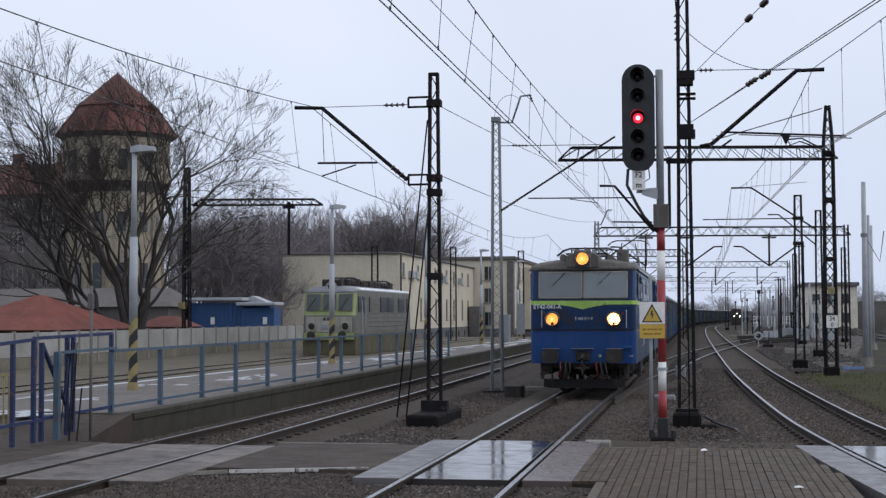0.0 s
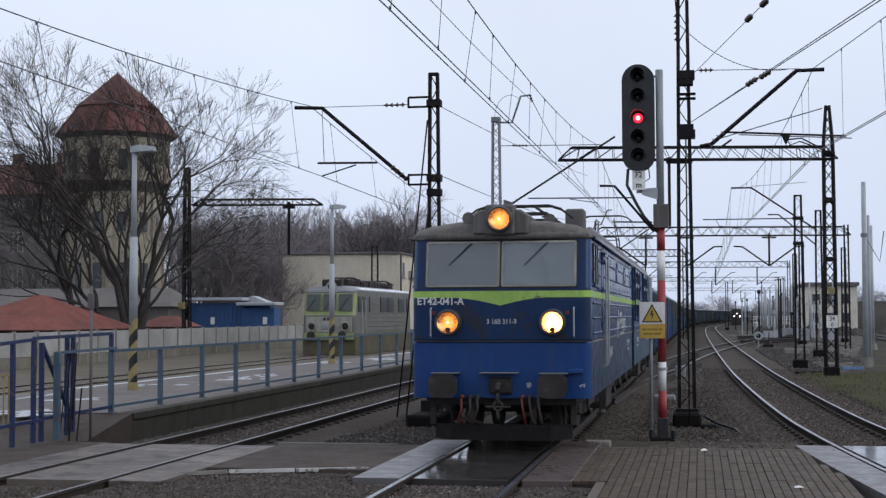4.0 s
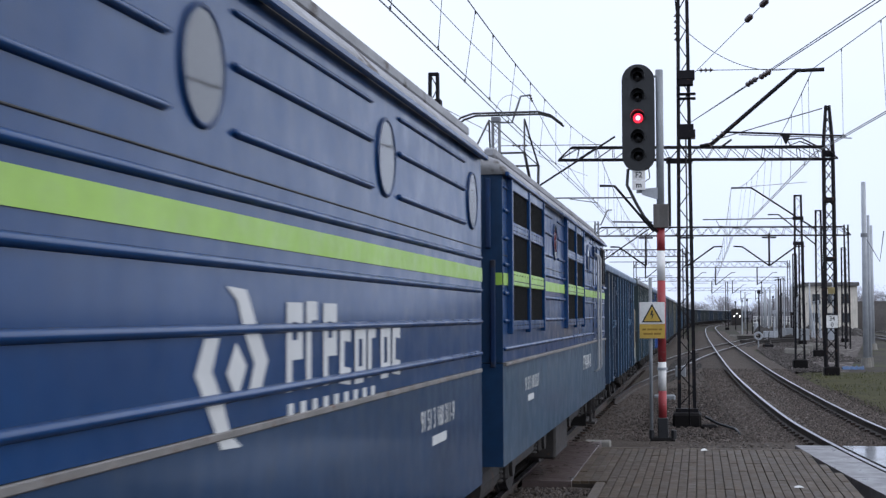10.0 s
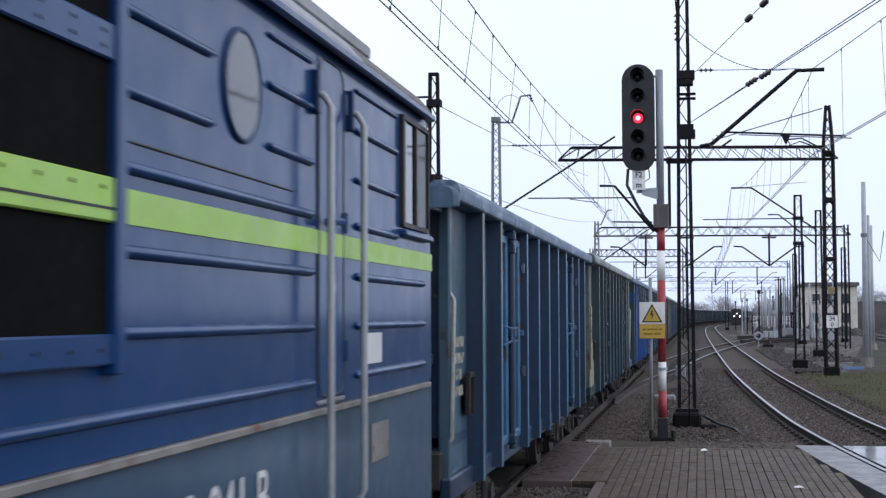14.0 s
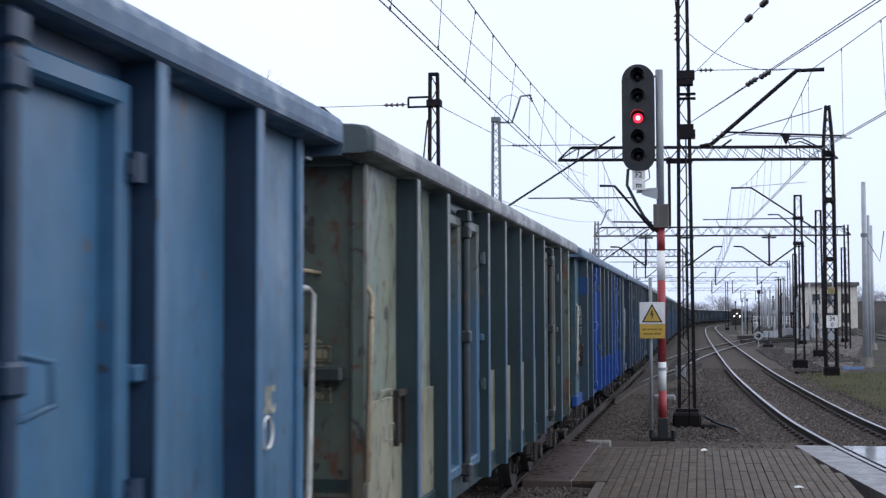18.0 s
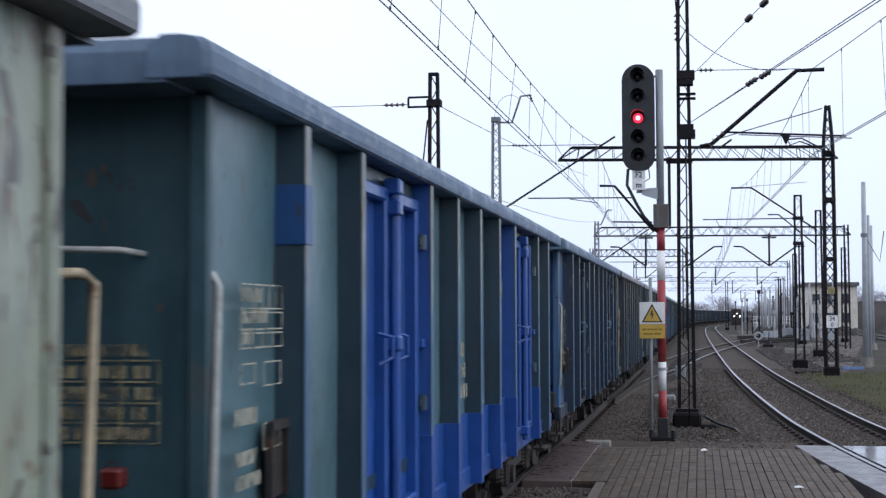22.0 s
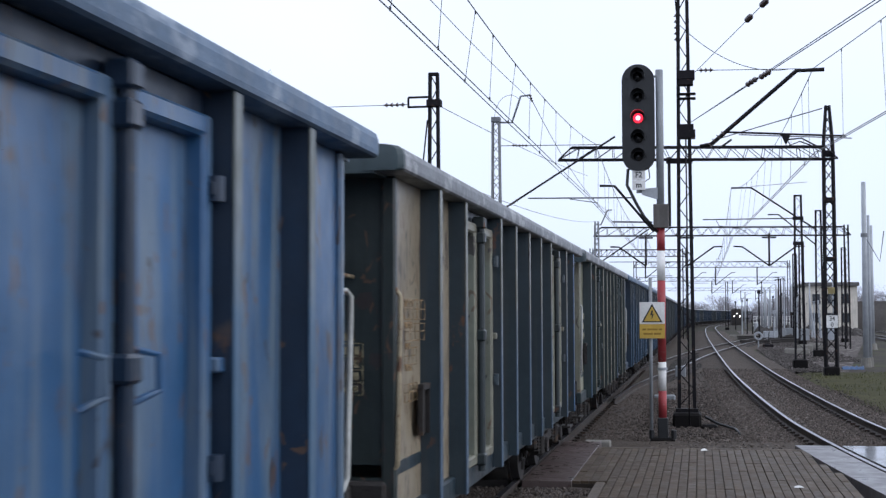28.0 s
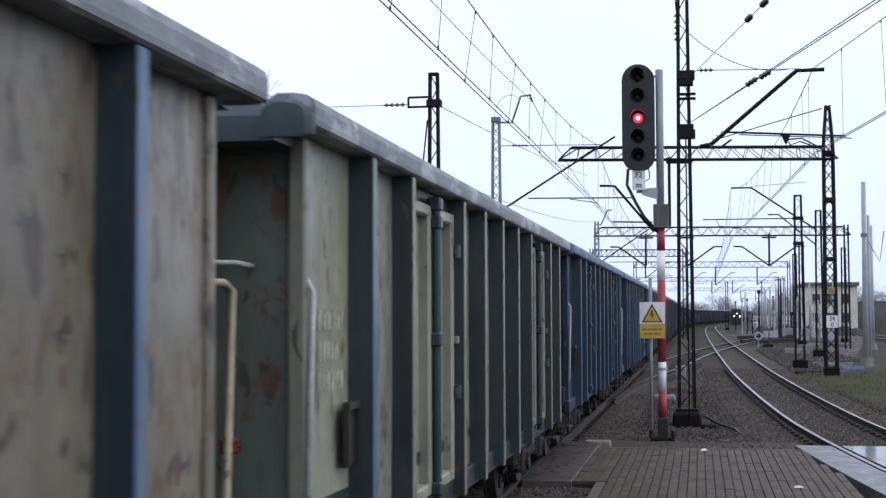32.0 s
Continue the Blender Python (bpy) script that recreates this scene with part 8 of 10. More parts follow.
NEAR_DROPS = (0.9, 3.2, 5.5, 7.9, 10.2, 12.6, 15.0, 17.34, 19.85, 21.6, 24.3, 26.5, 29.0, 31.3, 35.0, 38.6)
catenary("overhead line above the main track towards the camera", ((-3.15, -0.5, 7.44), (-3.1, 43.4, 7.44)), ((-3.36, -0.5, 5.55), (-3.1, 43.4, 5.57)), 0.89, NEAR_DROPS, twin=0.045)
catenary("overhead line above the main track beyond the mast", ((-3.1, 43.4, 7.44), (-3.3, 88.0, 7.3)), ((-3.1, 43.4, 5.57), (-3.3, 88.0, 5.7)), 0.75, 16, 0.011, 0.04)
catenary("distant overhead line above the main track", ((-3.3, 88.0, 7.3), (-3.1, 132, 7.2)), ((-3.3, 88.0, 5.7), (-3.1, 132, 5.7)), 0.8, 14, 0.013)
catenary("distant overhead line above the main track", ((-3.1, 132, 7.2), (-3.0, 200, 7.2)), ((-3.1, 132, 5.7), (-3.0, 200, 5.7)), 0.9, 14, 0.011)
catenary("overhead line above the platform track towards the camera", ((-8.8, -20, 7.05), (-8.75, 31.2, 7.0)), ((-8.7, -20, 5.42), (-8.57, 31.2, 5.4)), 1.1, [23.55 + 3.0 * k for k in range(-13, 3)])
catenary("overhead line above the platform track beyond the mast", ((-8.75, 31.2, 6.98), (-8.95, 84, 7.0)), ((-8.57, 31.2, 5.4), (-9.15, 84, 5.45)), 1.2, [32.9 + 4.4 * k for k in range(11)], 0.01)
catenary("distant overhead line above the platform track", ((-8.95, 84, 7.0), (-9.6, 150, 7.0)), ((-9.15, 84, 5.45), (-9.6, 150, 5.6)), 0.9, 12, 0.014)
catenary("overhead line above the curving track towards the camera", ((8.1, -18, 7.5), (2.45, 30.8, 7.42)), ((8.1, -18, 5.65), (2.49, 30.8, 5.62)), 0.5, [24.95 + 3.1 * k for k in range(-11, 2)], twin=0.03)
catenary("overhead line above the curving track at the gantry", ((2.45, 30.8, 7.42), (1.85, 66, 8.02)), ((2.49, 30.8, 5.62), (1.5, 66, 5.7)), 0.5, (31.9, 33.6, 36.5, 40.0, 43.5, 47.0, 51.0, 55.0, 59.0, 63.0), 0.01, 0.03)
catenary("overhead line above the curving track beyond the gantry", ((1.5, 66, 7.99), (1.6, 132, 7.3)), ((1.5, 66, 5.7), (1.6, 132, 5.7)), 0.9, 16, 0.012, 0.03)
catenary("distant overhead line above the curving track", ((1.6, 132, 7.3), (1.7, 200, 7.3)), ((1.6, 132, 5.7), (1.7, 200, 5.7)), 0.8, 14, 0.011)


def line(name, label, pts, r=0.009, mids=()):
    t = thing(name, label, "wire", group="overhead wires")
    part("strand", Shape().path(pts, r, 5), M_wire, t)
    for a, b in mids:
        part("insulator", insulator(Shape(), a, b, 3, 0.05), M_insul, t, "dark disc insulator")
    return t


line("feeder_wire", "feeder wire on the lattice mast", sagged((-5.1, -10, 8.8), (-5.05, 43.4, 8.83), 0.62, 16))
line("feeder_wire", "feeder wire on the lattice mast", sagged((-5.05, 43.4, 8.83), (-5.3, 88.0, 8.55), 0.7, 16), 0.011)
line("guy_wire", "long wire from the platform mast past the lattice mast", sagged((-5.72, 31.2, 6.9), (-5.1, 66, 8.7), 0.1, 8))
line("guy_wire", "long wire from the platform mast to a farther lattice mast", sagged((-5.7, 31.2, 5.32), (-6.25, 88, 8.0), 0.35, 12))


def on_line(p, q, f0, f1):
    p, q = Vector(p), Vector(q)
    return p.lerp(q, f0), p.lerp(q, f1)


p = (-0.145, 30.8, 6.33)
for q, a, b in (((2.5, 16.0, 5.99), 0.383, 0.437), ((2.5, 16.0, 5.94), 0.454, 0.503)):
    line("anchor_wire", "anchored wire running off the tall mast", [p, q], 0.008, (on_line(p, q, a, b),))
p, q = (-0.06, 30.8, 7.4), (1.32, 18.0, 6.55)
line("anchor_wire", "wire with two insulators running off the tall mast", [p, q], 0.007, (on_line(p, q, 0.624, 0.66), on_line(p, q, 0.745, 0.78)))

# ---------------------------------------------------------------- platform lamps and fences
def platform_lamp(y, label, x=-14.2):
    t = thing("platform_lamp", label, "lamp post", group="platform lamps")
    part("pole", Shape().tube((x, y, 2.0), (x, y, 4.2), 0.11, 12, 0.1).tube((x, y, 4.2), (x, y, 6.4), 0.075, 12, 0.06), M_lightgrey, t, "pale grey stepped pole", True)
    for k in range(6):
        s = Shape()
        n = 12
        r = 0.115
        lo, hi = 0.28 + k * 0.29, 0.28 + (k + 1) * 0.29
        for i in range(n):
            a, b = 2 * math.pi * i / n, 2 * math.pi * (i + 1) / n
            sk = 0.14
            s.add([(x + r * math.cos(a), y + r * math.sin(a), lo + sk * math.cos(a)), (x + r * math.cos(b), y + r * math.sin(b), lo + sk * math.cos(b)),
                   (x + r * math.cos(b), y + r * math.sin(b), hi + sk * math.cos(b)), (x + r * math.cos(a), y + r * math.sin(a), hi + sk * math.cos(a))], [(0, 1, 2, 3)])
        part("warning_band", s, M_palm if k % 2 else M_black, t, "yellow warning band" if k % 2 else "black warning band", True)
    part("base", Shape().tube((x, y, 0.28), (x, y, 0.5), 0.16, 12, 0.13), M_palm, t)
    part("arm", Shape().beam((x - 0.05, y, 6.42), (x + 0.12, y, 6.42), 0.1, 0.06), M_lightgrey, t)
    part("lamp_head", Shape().loft([[(x - 0.08, y - 0.1, 6.36), (x - 0.08, y + 0.1, 6.36), (x - 0.08, y + 0.1, 6.52), (x - 0.08, y - 0.1, 6.52)], [(x + 0.2, y - 0.14, 6.38), (x + 0.2, y + 0.14, 6.38), (x + 0.2, y + 0.12, 6.56), (x + 0.2, y - 0.12, 6.56)],
                                    [(x + 0.55, y - 0.12, 6.4), (x + 0.55, y + 0.12, 6.4), (x + 0.55, y + 0.08, 6.5), (x + 0.55, y - 0.08, 6.5)]]), M_lightgrey, t, "flat grey street-lamp head")
    return t


for y in (33.9, 53.6, 73.0, 92.0, 111.0):
    platform_lamp(y, "pale platform lamp post with black and yellow warning bands")

gt = thing("barrier_gate", "dark blue tubular barrier frames at the platform end", "barrier")
for y, h, mm in ((21.0, 1.72, M_fence), (21.9, 1.72, M_fence), (22.65, 1.8, M_fence), (22.95, 1.72, M_fence), (23.95, 1.8, M_fence), (24.2, 1.8, M_fence), (25.9, 1.84, M_fence)):
    part("post", Shape().beam((-11.3, y, 0.0), (-11.3, y, h), 0.07, 0.07), mm, gt, "dark blue square post")
part("post", Shape().beam((-11.2, 23.35, 0.0), (-11.2, 23.35, 1.55), 0.1, 0.1), M_fence2, gt, "grey-blue square post")
for a, b in (((20.0, 1.66), (22.65, 1.78)), ((22.65, 1.8), (25.9, 1.84)), ((20.0, 0.35), (22.95, 0.38)), ((22.95, 0.4), (25.9, 0.42)), ((22.95, 1.7), (24.0, 0.5))):
    part("rail", Shape().beam((-11.3, a[0], a[1]), (-11.3, b[0], b[1]), 0.06, 0.06), M_fence, gt)
part("rail", Shape().beam((-11.2, 23.35, 1.53), (-11.2, 25.9, 1.56), 0.05, 0.05), M_fence2, gt)
for k in range(14):
    y = 20.2 + k * 0.18
    part("bar", Shape().beam((-11.7, y, 0.3), (-11.7, y, 1.2), 0.022, 0.022), M_palm, gt, "thin yellowish bar")
part("bar", Shape().beam((-11.7, 20.0, 1.18), (-11.7, 22.6, 1.18), 0.03, 0.03), M_palm, gt)
for k in range(4):
    part("brace", Shape().beam((-11.25, 23.6 + k * 0.16, 0.1), (-11.25, 23.9 + k * 0.12, 1.7), 0.014, 0.014), M_steel_dark, gt)
lp = thing("crossing_post", "thin grey post with a small box beside the platform ramp", "post")
part("post", Shape().tube((-10.77, 23.8, -0.1), (-10.77, 23.8, 2.73), 0.028, 10), M_stoneplinth, lp, "grey tubular post", True)
part("box", Shape().block(-10.83, -10.73, 23.75, 23.85, 2.3, 2.6, 0.015), M_stoneplinth, lp, "small weathered box")
for x in (-11.05, -10.9):
    part("strut", Shape().beam((x, 23.5, -0.1), (x + 0.05, 23.6, 0.9), 0.02, 0.02), M_steel_dark, lp)

# ---------------------------------------------------------------- boundary wall
M_wall_low = mat("mossy_wall_panel", (0.17, 0.155, 0.12), 0.9, var=0.3, scale=0.8, bump=0.3, rnd=0.1, streak=((0.09, 0.085, 0.05), 0.6))
bw = thing("boundary_wall", "long weathered wall of grey concrete panels", "wall")
bw["kind"] = "structure"
wp = Shape().block(-0.06, 0.06, 0.04, 1.96, -0.7, 0.46, 0.01).mesh("panel", M_wall_low)
wp2 = Shape().block(-0.06, 0.06, 0.04, 1.96, 0.475, 1.5, 0.01).mesh("panel", M_wall)
pp = Shape().block(-0.09, 0.09, -0.07, 0.07, -0.7, 1.56, 0.02).mesh("pillar", M_concrete)
for k in range(36):
    y = 44 + k * 2.06
    part("panel", wp, None, bw, m=pose(-28, y, 0))
    part("panel", wp2, None, bw, m=pose(-28, y, 0))
    part("pillar", pp, None, bw, m=pose(-28, y, 0))
s = Shape()
s.add([(-27.9, 40, 0.0), (-21.8, 40, 0.0), (-21.8, 140, 0.0), (-27.9, 140, 0.0)], [(0, 1, 2, 3)])
M_drygrass = mat("dry_grass_soil", (0.1, 0.083, 0.055), 0.95, var=0.4, scale=0.8, bump=0.5, bscale=12)
solid("dry_verge", s, M_drygrass, "brown dry grass verge before the wall", "verge", "structure")
s = Shape()
s.add([(-21.8, 28, 0.004), (-16.2, 28, 0.004), (-13.4, 140, 0.004), (-21.8, 140, 0.004)], [(0, 1, 2, 3)])
solid("siding_verge", s, M_drygrass, "brown gravel and dry grass behind the platform", "verge", "structure")

# ---------------------------------------------------------------- parked locomotive
M_old_front = mat("faded_lime_paint", (0.26, 0.31, 0.11), 0.6, var=0.25, scale=1.5, streak=((0.3, 0.3, 0.26), 0.6))
M_old_side = mat("faded_grey_paint", (0.125, 0.125, 0.112), 0.65, var=0.25, scale=1.2, streak=((0.2, 0.19, 0.17), 0.6))
M_old_glass = mat("old_windscreen", (0.05, 0.065, 0.062), 0.15, var=0.2, scale=2, bump=0)
M_old_low = mat("faded_ochre_paint", (0.085, 0.076, 0.042), 0.75, var=0.3, scale=1.5)
M_old_cream = mat("dirty_cream_paint", (0.3, 0.3, 0.26), 0.65, var=0.3, scale=2, streak=((0.15, 0.14, 0.1), 0.7))
M_old_snow = mat("snow_on_old_roof", (0.75, 0.77, 0.8), 0.7, var=0.15, scale=4)
M_old_roof = mat("old_silver_roof", (0.24, 0.25, 0.265), 0.5, 0.3, var=0.3, scale=1.5)
el = thing("parked_locomotive", "old faded green and grey electric locomotive parked behind the platform", "locomotive", m=pose(-20.05, 75, 0.05))
hw = 1.48
lv = ((0.75, 0.05), (1.2, 0.0), (2.0, 0.02), (2.15, 0.05), (3.35, 0.35), (3.5, 0.45))
ob = part("body", Shape().loft([[(x, y, z) for x, y in outline(hw, f, 15.0 - f, 0.2)] for z, f in lv]), None, el, "weathered body, lime ends and grey sides")
two_tone(ob.data, M_old_side, M_old_front, lambda c, n: c.y < 0.4 and c.z > 2.1)
part("front_panel", Shape().block(-1.3, 1.3, -0.035, 0.04, 1.2, 2.05, 0.02), M_old_cream, el, "dirty cream lower front")
part("skirt", Shape().block(-1.5, 1.5, 0.05, 14.9, -0.05, 1.16, 0.04), M_old_low, el, "ochre lower skirt")
rf = [(1.48, 3.45), (1.35, 3.62), (0.9, 3.78), (0, 3.84), (-0.9, 3.78), (-1.35, 3.62), (-1.48, 3.45)]
part("roof", Shape().loft([[(x * k, y, 3.4 + (z - 3.4) * k2) for x, z in rf] for y, k, k2 in ((0.38, 0.9, 0.3), (0.6, 1, 0.9), (1.2, 1, 1), (14, 1, 1), (14.6, 0.9, 0.3))]), M_old_roof, el, "silver-grey roof", True)
for x0, x1 in ((-1.3, -0.52), (-0.36, 0.36), (0.52, 1.3)):
    w = part("windscreen", Shape().add([(x0, 0.06, 2.42), (x1, 0.06, 2.42), (x1, 0.29, 3.3), (x0, 0.29, 3.3)], [(0, 1, 2, 3)]), M_old_glass, el, "grey-green windscreen")
    fr = Shape()
    for a, b in (((x0, 0.05, 2.42), (x1, 0.05, 2.42)), ((x1, 0.05, 2.42), (x1, 0.28, 3.3)), ((x1, 0.28, 3.3), (x0, 0.28, 3.3)), ((x0, 0.28, 3.3), (x0, 0.05, 2.42))):
        fr.beam(a, b, 0.035, 0.05, (0, 1, 0))
    part("window_frame", fr, M_old_side, w)
    part("wiper", Shape().tube((x0 + 0.1, 0.01, 2.46), (x0 + 0.5, 0.17, 3.1), 0.018, 5), M_black, w, "black wiper")
for x, z in ((-0.95, 1.52), (0.95, 1.52), (0.0, 3.72)):
    y = 0.0 if z < 3 else 0.56
    h = part("headlamp", Shape().disc((x, y - 0.06, z), (0, 1, 0), 0.17, 0.12, 24), M_under if z < 3 else M_lens, el, "dark unlit headlamp")
    part("lamp_ring", Shape().ring((x, y - 0.13, z), (0, 1, 0), 0.23, 0.05, 24), M_old_cream, h, "broad pale lamp ring")
    part("lamp_glass", Shape().disc((x + 0.03, y - 0.13, z), (0, 1, 0), 0.08, 0.03, 16), M_lens, h)
part("buffer_beam", Shape().block(-1.42, 1.42, -0.1, 0.1, 0.8, 1.18, 0.02), M_old_front, el, "lime-yellow buffer beam")
part("number_panel", Shape().block(-0.42, 0.42, -0.06, -0.02, 1.36, 1.66, 0.01), M_old_roof, el, "small pale panel")
for y in np.arange(1.6, 14.2, 1.55):
    part("roof_snow", Shape().block(1.16, 1.44, y, y + 1.3, 3.59, 3.66, 0.03), M_old_snow, el, "thin snow along the roof edge", m=Matrix.Translation((1.2, 0, 3.64)) @ Matrix.Rotation(math.radians(22), 4, "Y") @ Matrix.Translation((-1.2, 0, -3.6)))
for y, w_, h_ in ((0.95, 0.35, 0.3), (4.75, 0.5, 0.42), (10.1, 0.4, 0.4), (13.4, 0.4, 0.3)):
    part("roof_box", Shape().block(-0.55, 0.55, y - w_, y + w_, 3.74, 3.84 + h_, 0.05), M_under, el, "dark roof equipment box")
for k in range(3):
    part("marking", Shape().box(-0.3 + k * 0.2, -0.16 + k * 0.2, -0.045, 0.03, 1.86, 2.03), M_black, el, "small dark marking bar")
for y0, y1, dark in ((0.75, 1.3, 1), (1.75, 2.15, 1), (3.3, 3.6, 1), (6.2, 7.9, 1), (8.2, 9.8, 1), (11.2, 13.0, 1), (13.7, 14.2, 1)):
    part("side_window", Shape().block(hw - 0.01, hw + 0.045, y0, y1, 2.35, 3.2, 0.006), M_black if dark else M_old_side, el, "dark side window")
for z in np.arange(1.0, 3.3, 0.26):
    part("rib", Shape().block(hw - 0.01, hw + 0.025, 2.4, 13.2, z - 0.02, z + 0.02, 0.006), M_old_side, el)
part("grab_pole", Shape().tube((hw + 0.06, 1.5, 1.0), (hw + 0.06, 1.5, 3.0), 0.025, 6).tube((hw + 0.06, 2.3, 1.0), (hw + 0.06, 2.3, 3.0), 0.025, 6), M_lightgrey, el)
for pc in (3.2, 11.6):
    base = Shape()
    for sx in (-0.55, 0.55):
        base.beam((sx, pc - 1.2, 4.02), (sx, pc + 1.2, 4.02), 0.06, 0.06).beam((sx, pc - 0.9, 3.75), (sx, pc - 0.9, 4.02), 0.1, 0.1).beam((sx, pc + 0.9, 3.75), (sx, pc + 0.9, 4.02), 0.1, 0.1)
        base.tube((sx, pc, 4.05), (sx, pc + 1.3, 4.18), 0.025, 5).tube((sx, pc, 4.05), (sx, pc - 1.3, 4.18), 0.025, 5)
    for dy in (-0.2, 0.2):
        base.path([(-0.95, pc + dy, 4.1), (-0.6, pc + dy, 4.28), (0.6, pc + dy, 4.28), (0.95, pc + dy, 4.1)], 0.04, 5)
    part("pantograph", base, M_panto, el, "folded current collector")
for y in (5.6, 7.2, 8.8):
    part("roof_box", Shape().block(-0.75, 0.75, y - 0.6, y + 0.6, 3.78, 4.12, 0.05), M_under, el, "dark roof equipment box")
for y in np.arange(1.6, 13.5, 0.7):
    ins = Shape().tube((0.75, y, 3.75), (0.75, y, 4.12), 0.03, 6)
    for q in range(3):
        ins.disc((0.75, y, 3.86 + q * 0.08), (0, 0, 1), 0.08, 0.03, 10)
    part("insulator", ins, M_insul, el)
part("busbar", Shape().path([(0.75, 1.6, 4.13), (0.75, 6.0, 4.16), (0.75, 13.2, 4.13)], 0.025, 6), M_panto, el, "dark roof busbar")
part("roof_lamp_box", Shape().block(-0.3, 0.3, 0.55, 1.0, 3.45, 3.95, 0.06), M_old_roof, el, "silver lamp housing")
part("mirror_lamp", Shape().disc((-1.6, 0.4, 3.45), (0, 1, 0), 0.12, 0.12, 12), M_cowl, el)
for cy in (3.2, 11.8):
    bg = part("bogie", Shape().block(-1.15, 1.15, cy - 2.1, cy + 2.1, 0.45, 0.7, 0.04), M_under, el, "dark bogie")
    for dy in (-1.5, 1.5):
        part("wheelset", loco_wheel, None, bg, m=pose(0, cy + dy, 0.625))
for x in (-0.875, 0.875):
    part("buffer", Shape().tube((x, 0.1, 1.05), (x, -0.45, 1.05), 0.12, 12).disc((x, -0.5, 1.05), (0, 1, 0), 0.23, 0.05, 16), M_under, el)
# ---------------------------------------------------------------- buildings
def opening(parent, x, y, z0, z1, w, face, label="dark window", frame_mat=M_frame, pane_mat=M_window):
    """A window with sill, frame and pane on a wall that faces -y ('s') or +x ('e')."""
    def at(u, d, z):
        return (x + u, y - d, z) if face == "s" else (x + d, y + u, z)
    h = w / 2

    def slab(u0, u1, d0, d1, a, b):
        p, q = at(u0, d0, a), at(u1, d1, b)
        return Shape().box(min(p[0], q[0]), max(p[0], q[0]), min(p[1], q[1]), max(p[1], q[1]), min(a, b), max(a, b))
    win = part("window", slab(-h, h, -0.02, 0.012, z0, z1), pane_mat, parent, label)
    for u0, u1, a, b in ((-h, -h + 0.08, z0, z1), (h - 0.08, h, z0, z1), (-h + 0.08, h - 0.08, z0, z0 + 0.08), (-h + 0.08, h - 0.08, z1 - 0.08, z1), (-0.04, 0.04, z0 + 0.08, z1 - 0.08)):
        part("frame_bar", slab(u0, u1, 0.0, 0.035, a, b), frame_mat, win)
    part("sill", slab(-h - 0.1, h + 0.1, 0.0, 0.12, z0 - 0.09, z0), M_concrete, win)
    return win


b1 = thing("station_building", "two-storey cream rendered station building with a grey plinth", "building")
part("wall", Shape().box(-37.2, -26.4, 123, 165, 0.9, 7.7), M_cream, b1, "cream rendered walls")
part("plinth", Shape().box(-37.15, -26.34, 122.95, 165, -0.5, 0.9), M_stoneplinth, b1, "grey stone plinth")
part("roof", Shape().block(-37.35, -26.2, 122.8, 165.2, 7.7, 7.86, 0.03), M_stoneplinth, b1, "flat dark roof edge")
part("downpipe", Shape().tube((-26.3, 123.4, 0), (-26.3, 123.4, 7.6), 0.09, 8), M_stoneplinth, b1, "dark downpipe")
for y in (124.9, 131.6, 140.5, 147.0, 151.5, 157.0, 161.0):
    opening(b1, -26.4, y, 5.6, 7.0, 0.9, "e")
for y in (124.9, 133.0, 141.0, 147.0, 151.5, 157.0, 161.0):
    opening(b1, -26.4, y, 1.7, 3.9, 0.8, "e")
for y in (127.6, 129.2, 144.5, 154.5):
    part("air_conditioner", Shape().block(-26.4, -25.9, y - 0.45, y + 0.45, 5.6, 6.3, 0.03), M_lightgrey, b1, "grey air-conditioning unit")
for x, y, z in ((-36.4, 122.9, 4.6), (-29.0, 122.9, 5.2)):
    part("wall_bracket", Shape().tube((x, y, z), (x, y - 0.5, z), 0.05, 6).tube((x, y - 0.5, z), (x, y - 0.5, z - 0.5), 0.05, 6), M_stoneplinth, b1)
for y in np.arange(126, 164, 4.0):
    part("vent", Shape().box(-26.36, -26.32, y, y + 0.5, -0.1, 0.5), M_window, b1)

b2 = thing("station_building", "three-storey cream station building with rows of windows", "building")
part("wall", Shape().box(-32.6, -21.7, 165.3, 200, 0.6, 8.75), M_cream, b2, "cream rendered walls")
part("plinth", Shape().box(-32.5, -21.62, 165.25, 200, -0.5, 0.6), M_stoneplinth, b2, "grey stone plinth")
part("roof", Shape().block(-32.9, -21.4, 165.0, 200.2, 8.75, 9.15, 0.05), M_oldgrey, b2, "grey-brown roof edge")
part("brown_strip", Shape().box(-22.4, -21.66, 165.22, 166.6, -0.2, 8.6), M_stoneplinth, b2, "grey drainpipe strip")
for x in (-31.0, -28.9, -24.6):
    for z0, z1 in ((0.9, 2.6), (3.6, 5.4), (6.3, 8.0)):
        opening(b2, x, 165.3, z0, z1, 1.1, "s")
for y in (171.5, 175.0, 180.5, 184.5, 190):
    for z0, z1 in ((0.9, 2.6), (3.6, 5.4), (6.3, 8.0)):
        opening(b2, -21.7, y, z0, z1, 1.1, "e")
part("annex", Shape().box(-21.7, -20.9, 176, 187, 0.4, 8.2), M_cream, b2, "projecting cream bay")
part("porch", Shape().box(-26.2, -25.0, 160.5, 165, -0.4, 3.2), M_stoneplinth, b2, "grey porch")

# water tower
wt = thing("water_tower", "old ochre plastered water tower with a red tiled roof", "tower")
tcx, tcy = -48.5, 112.0


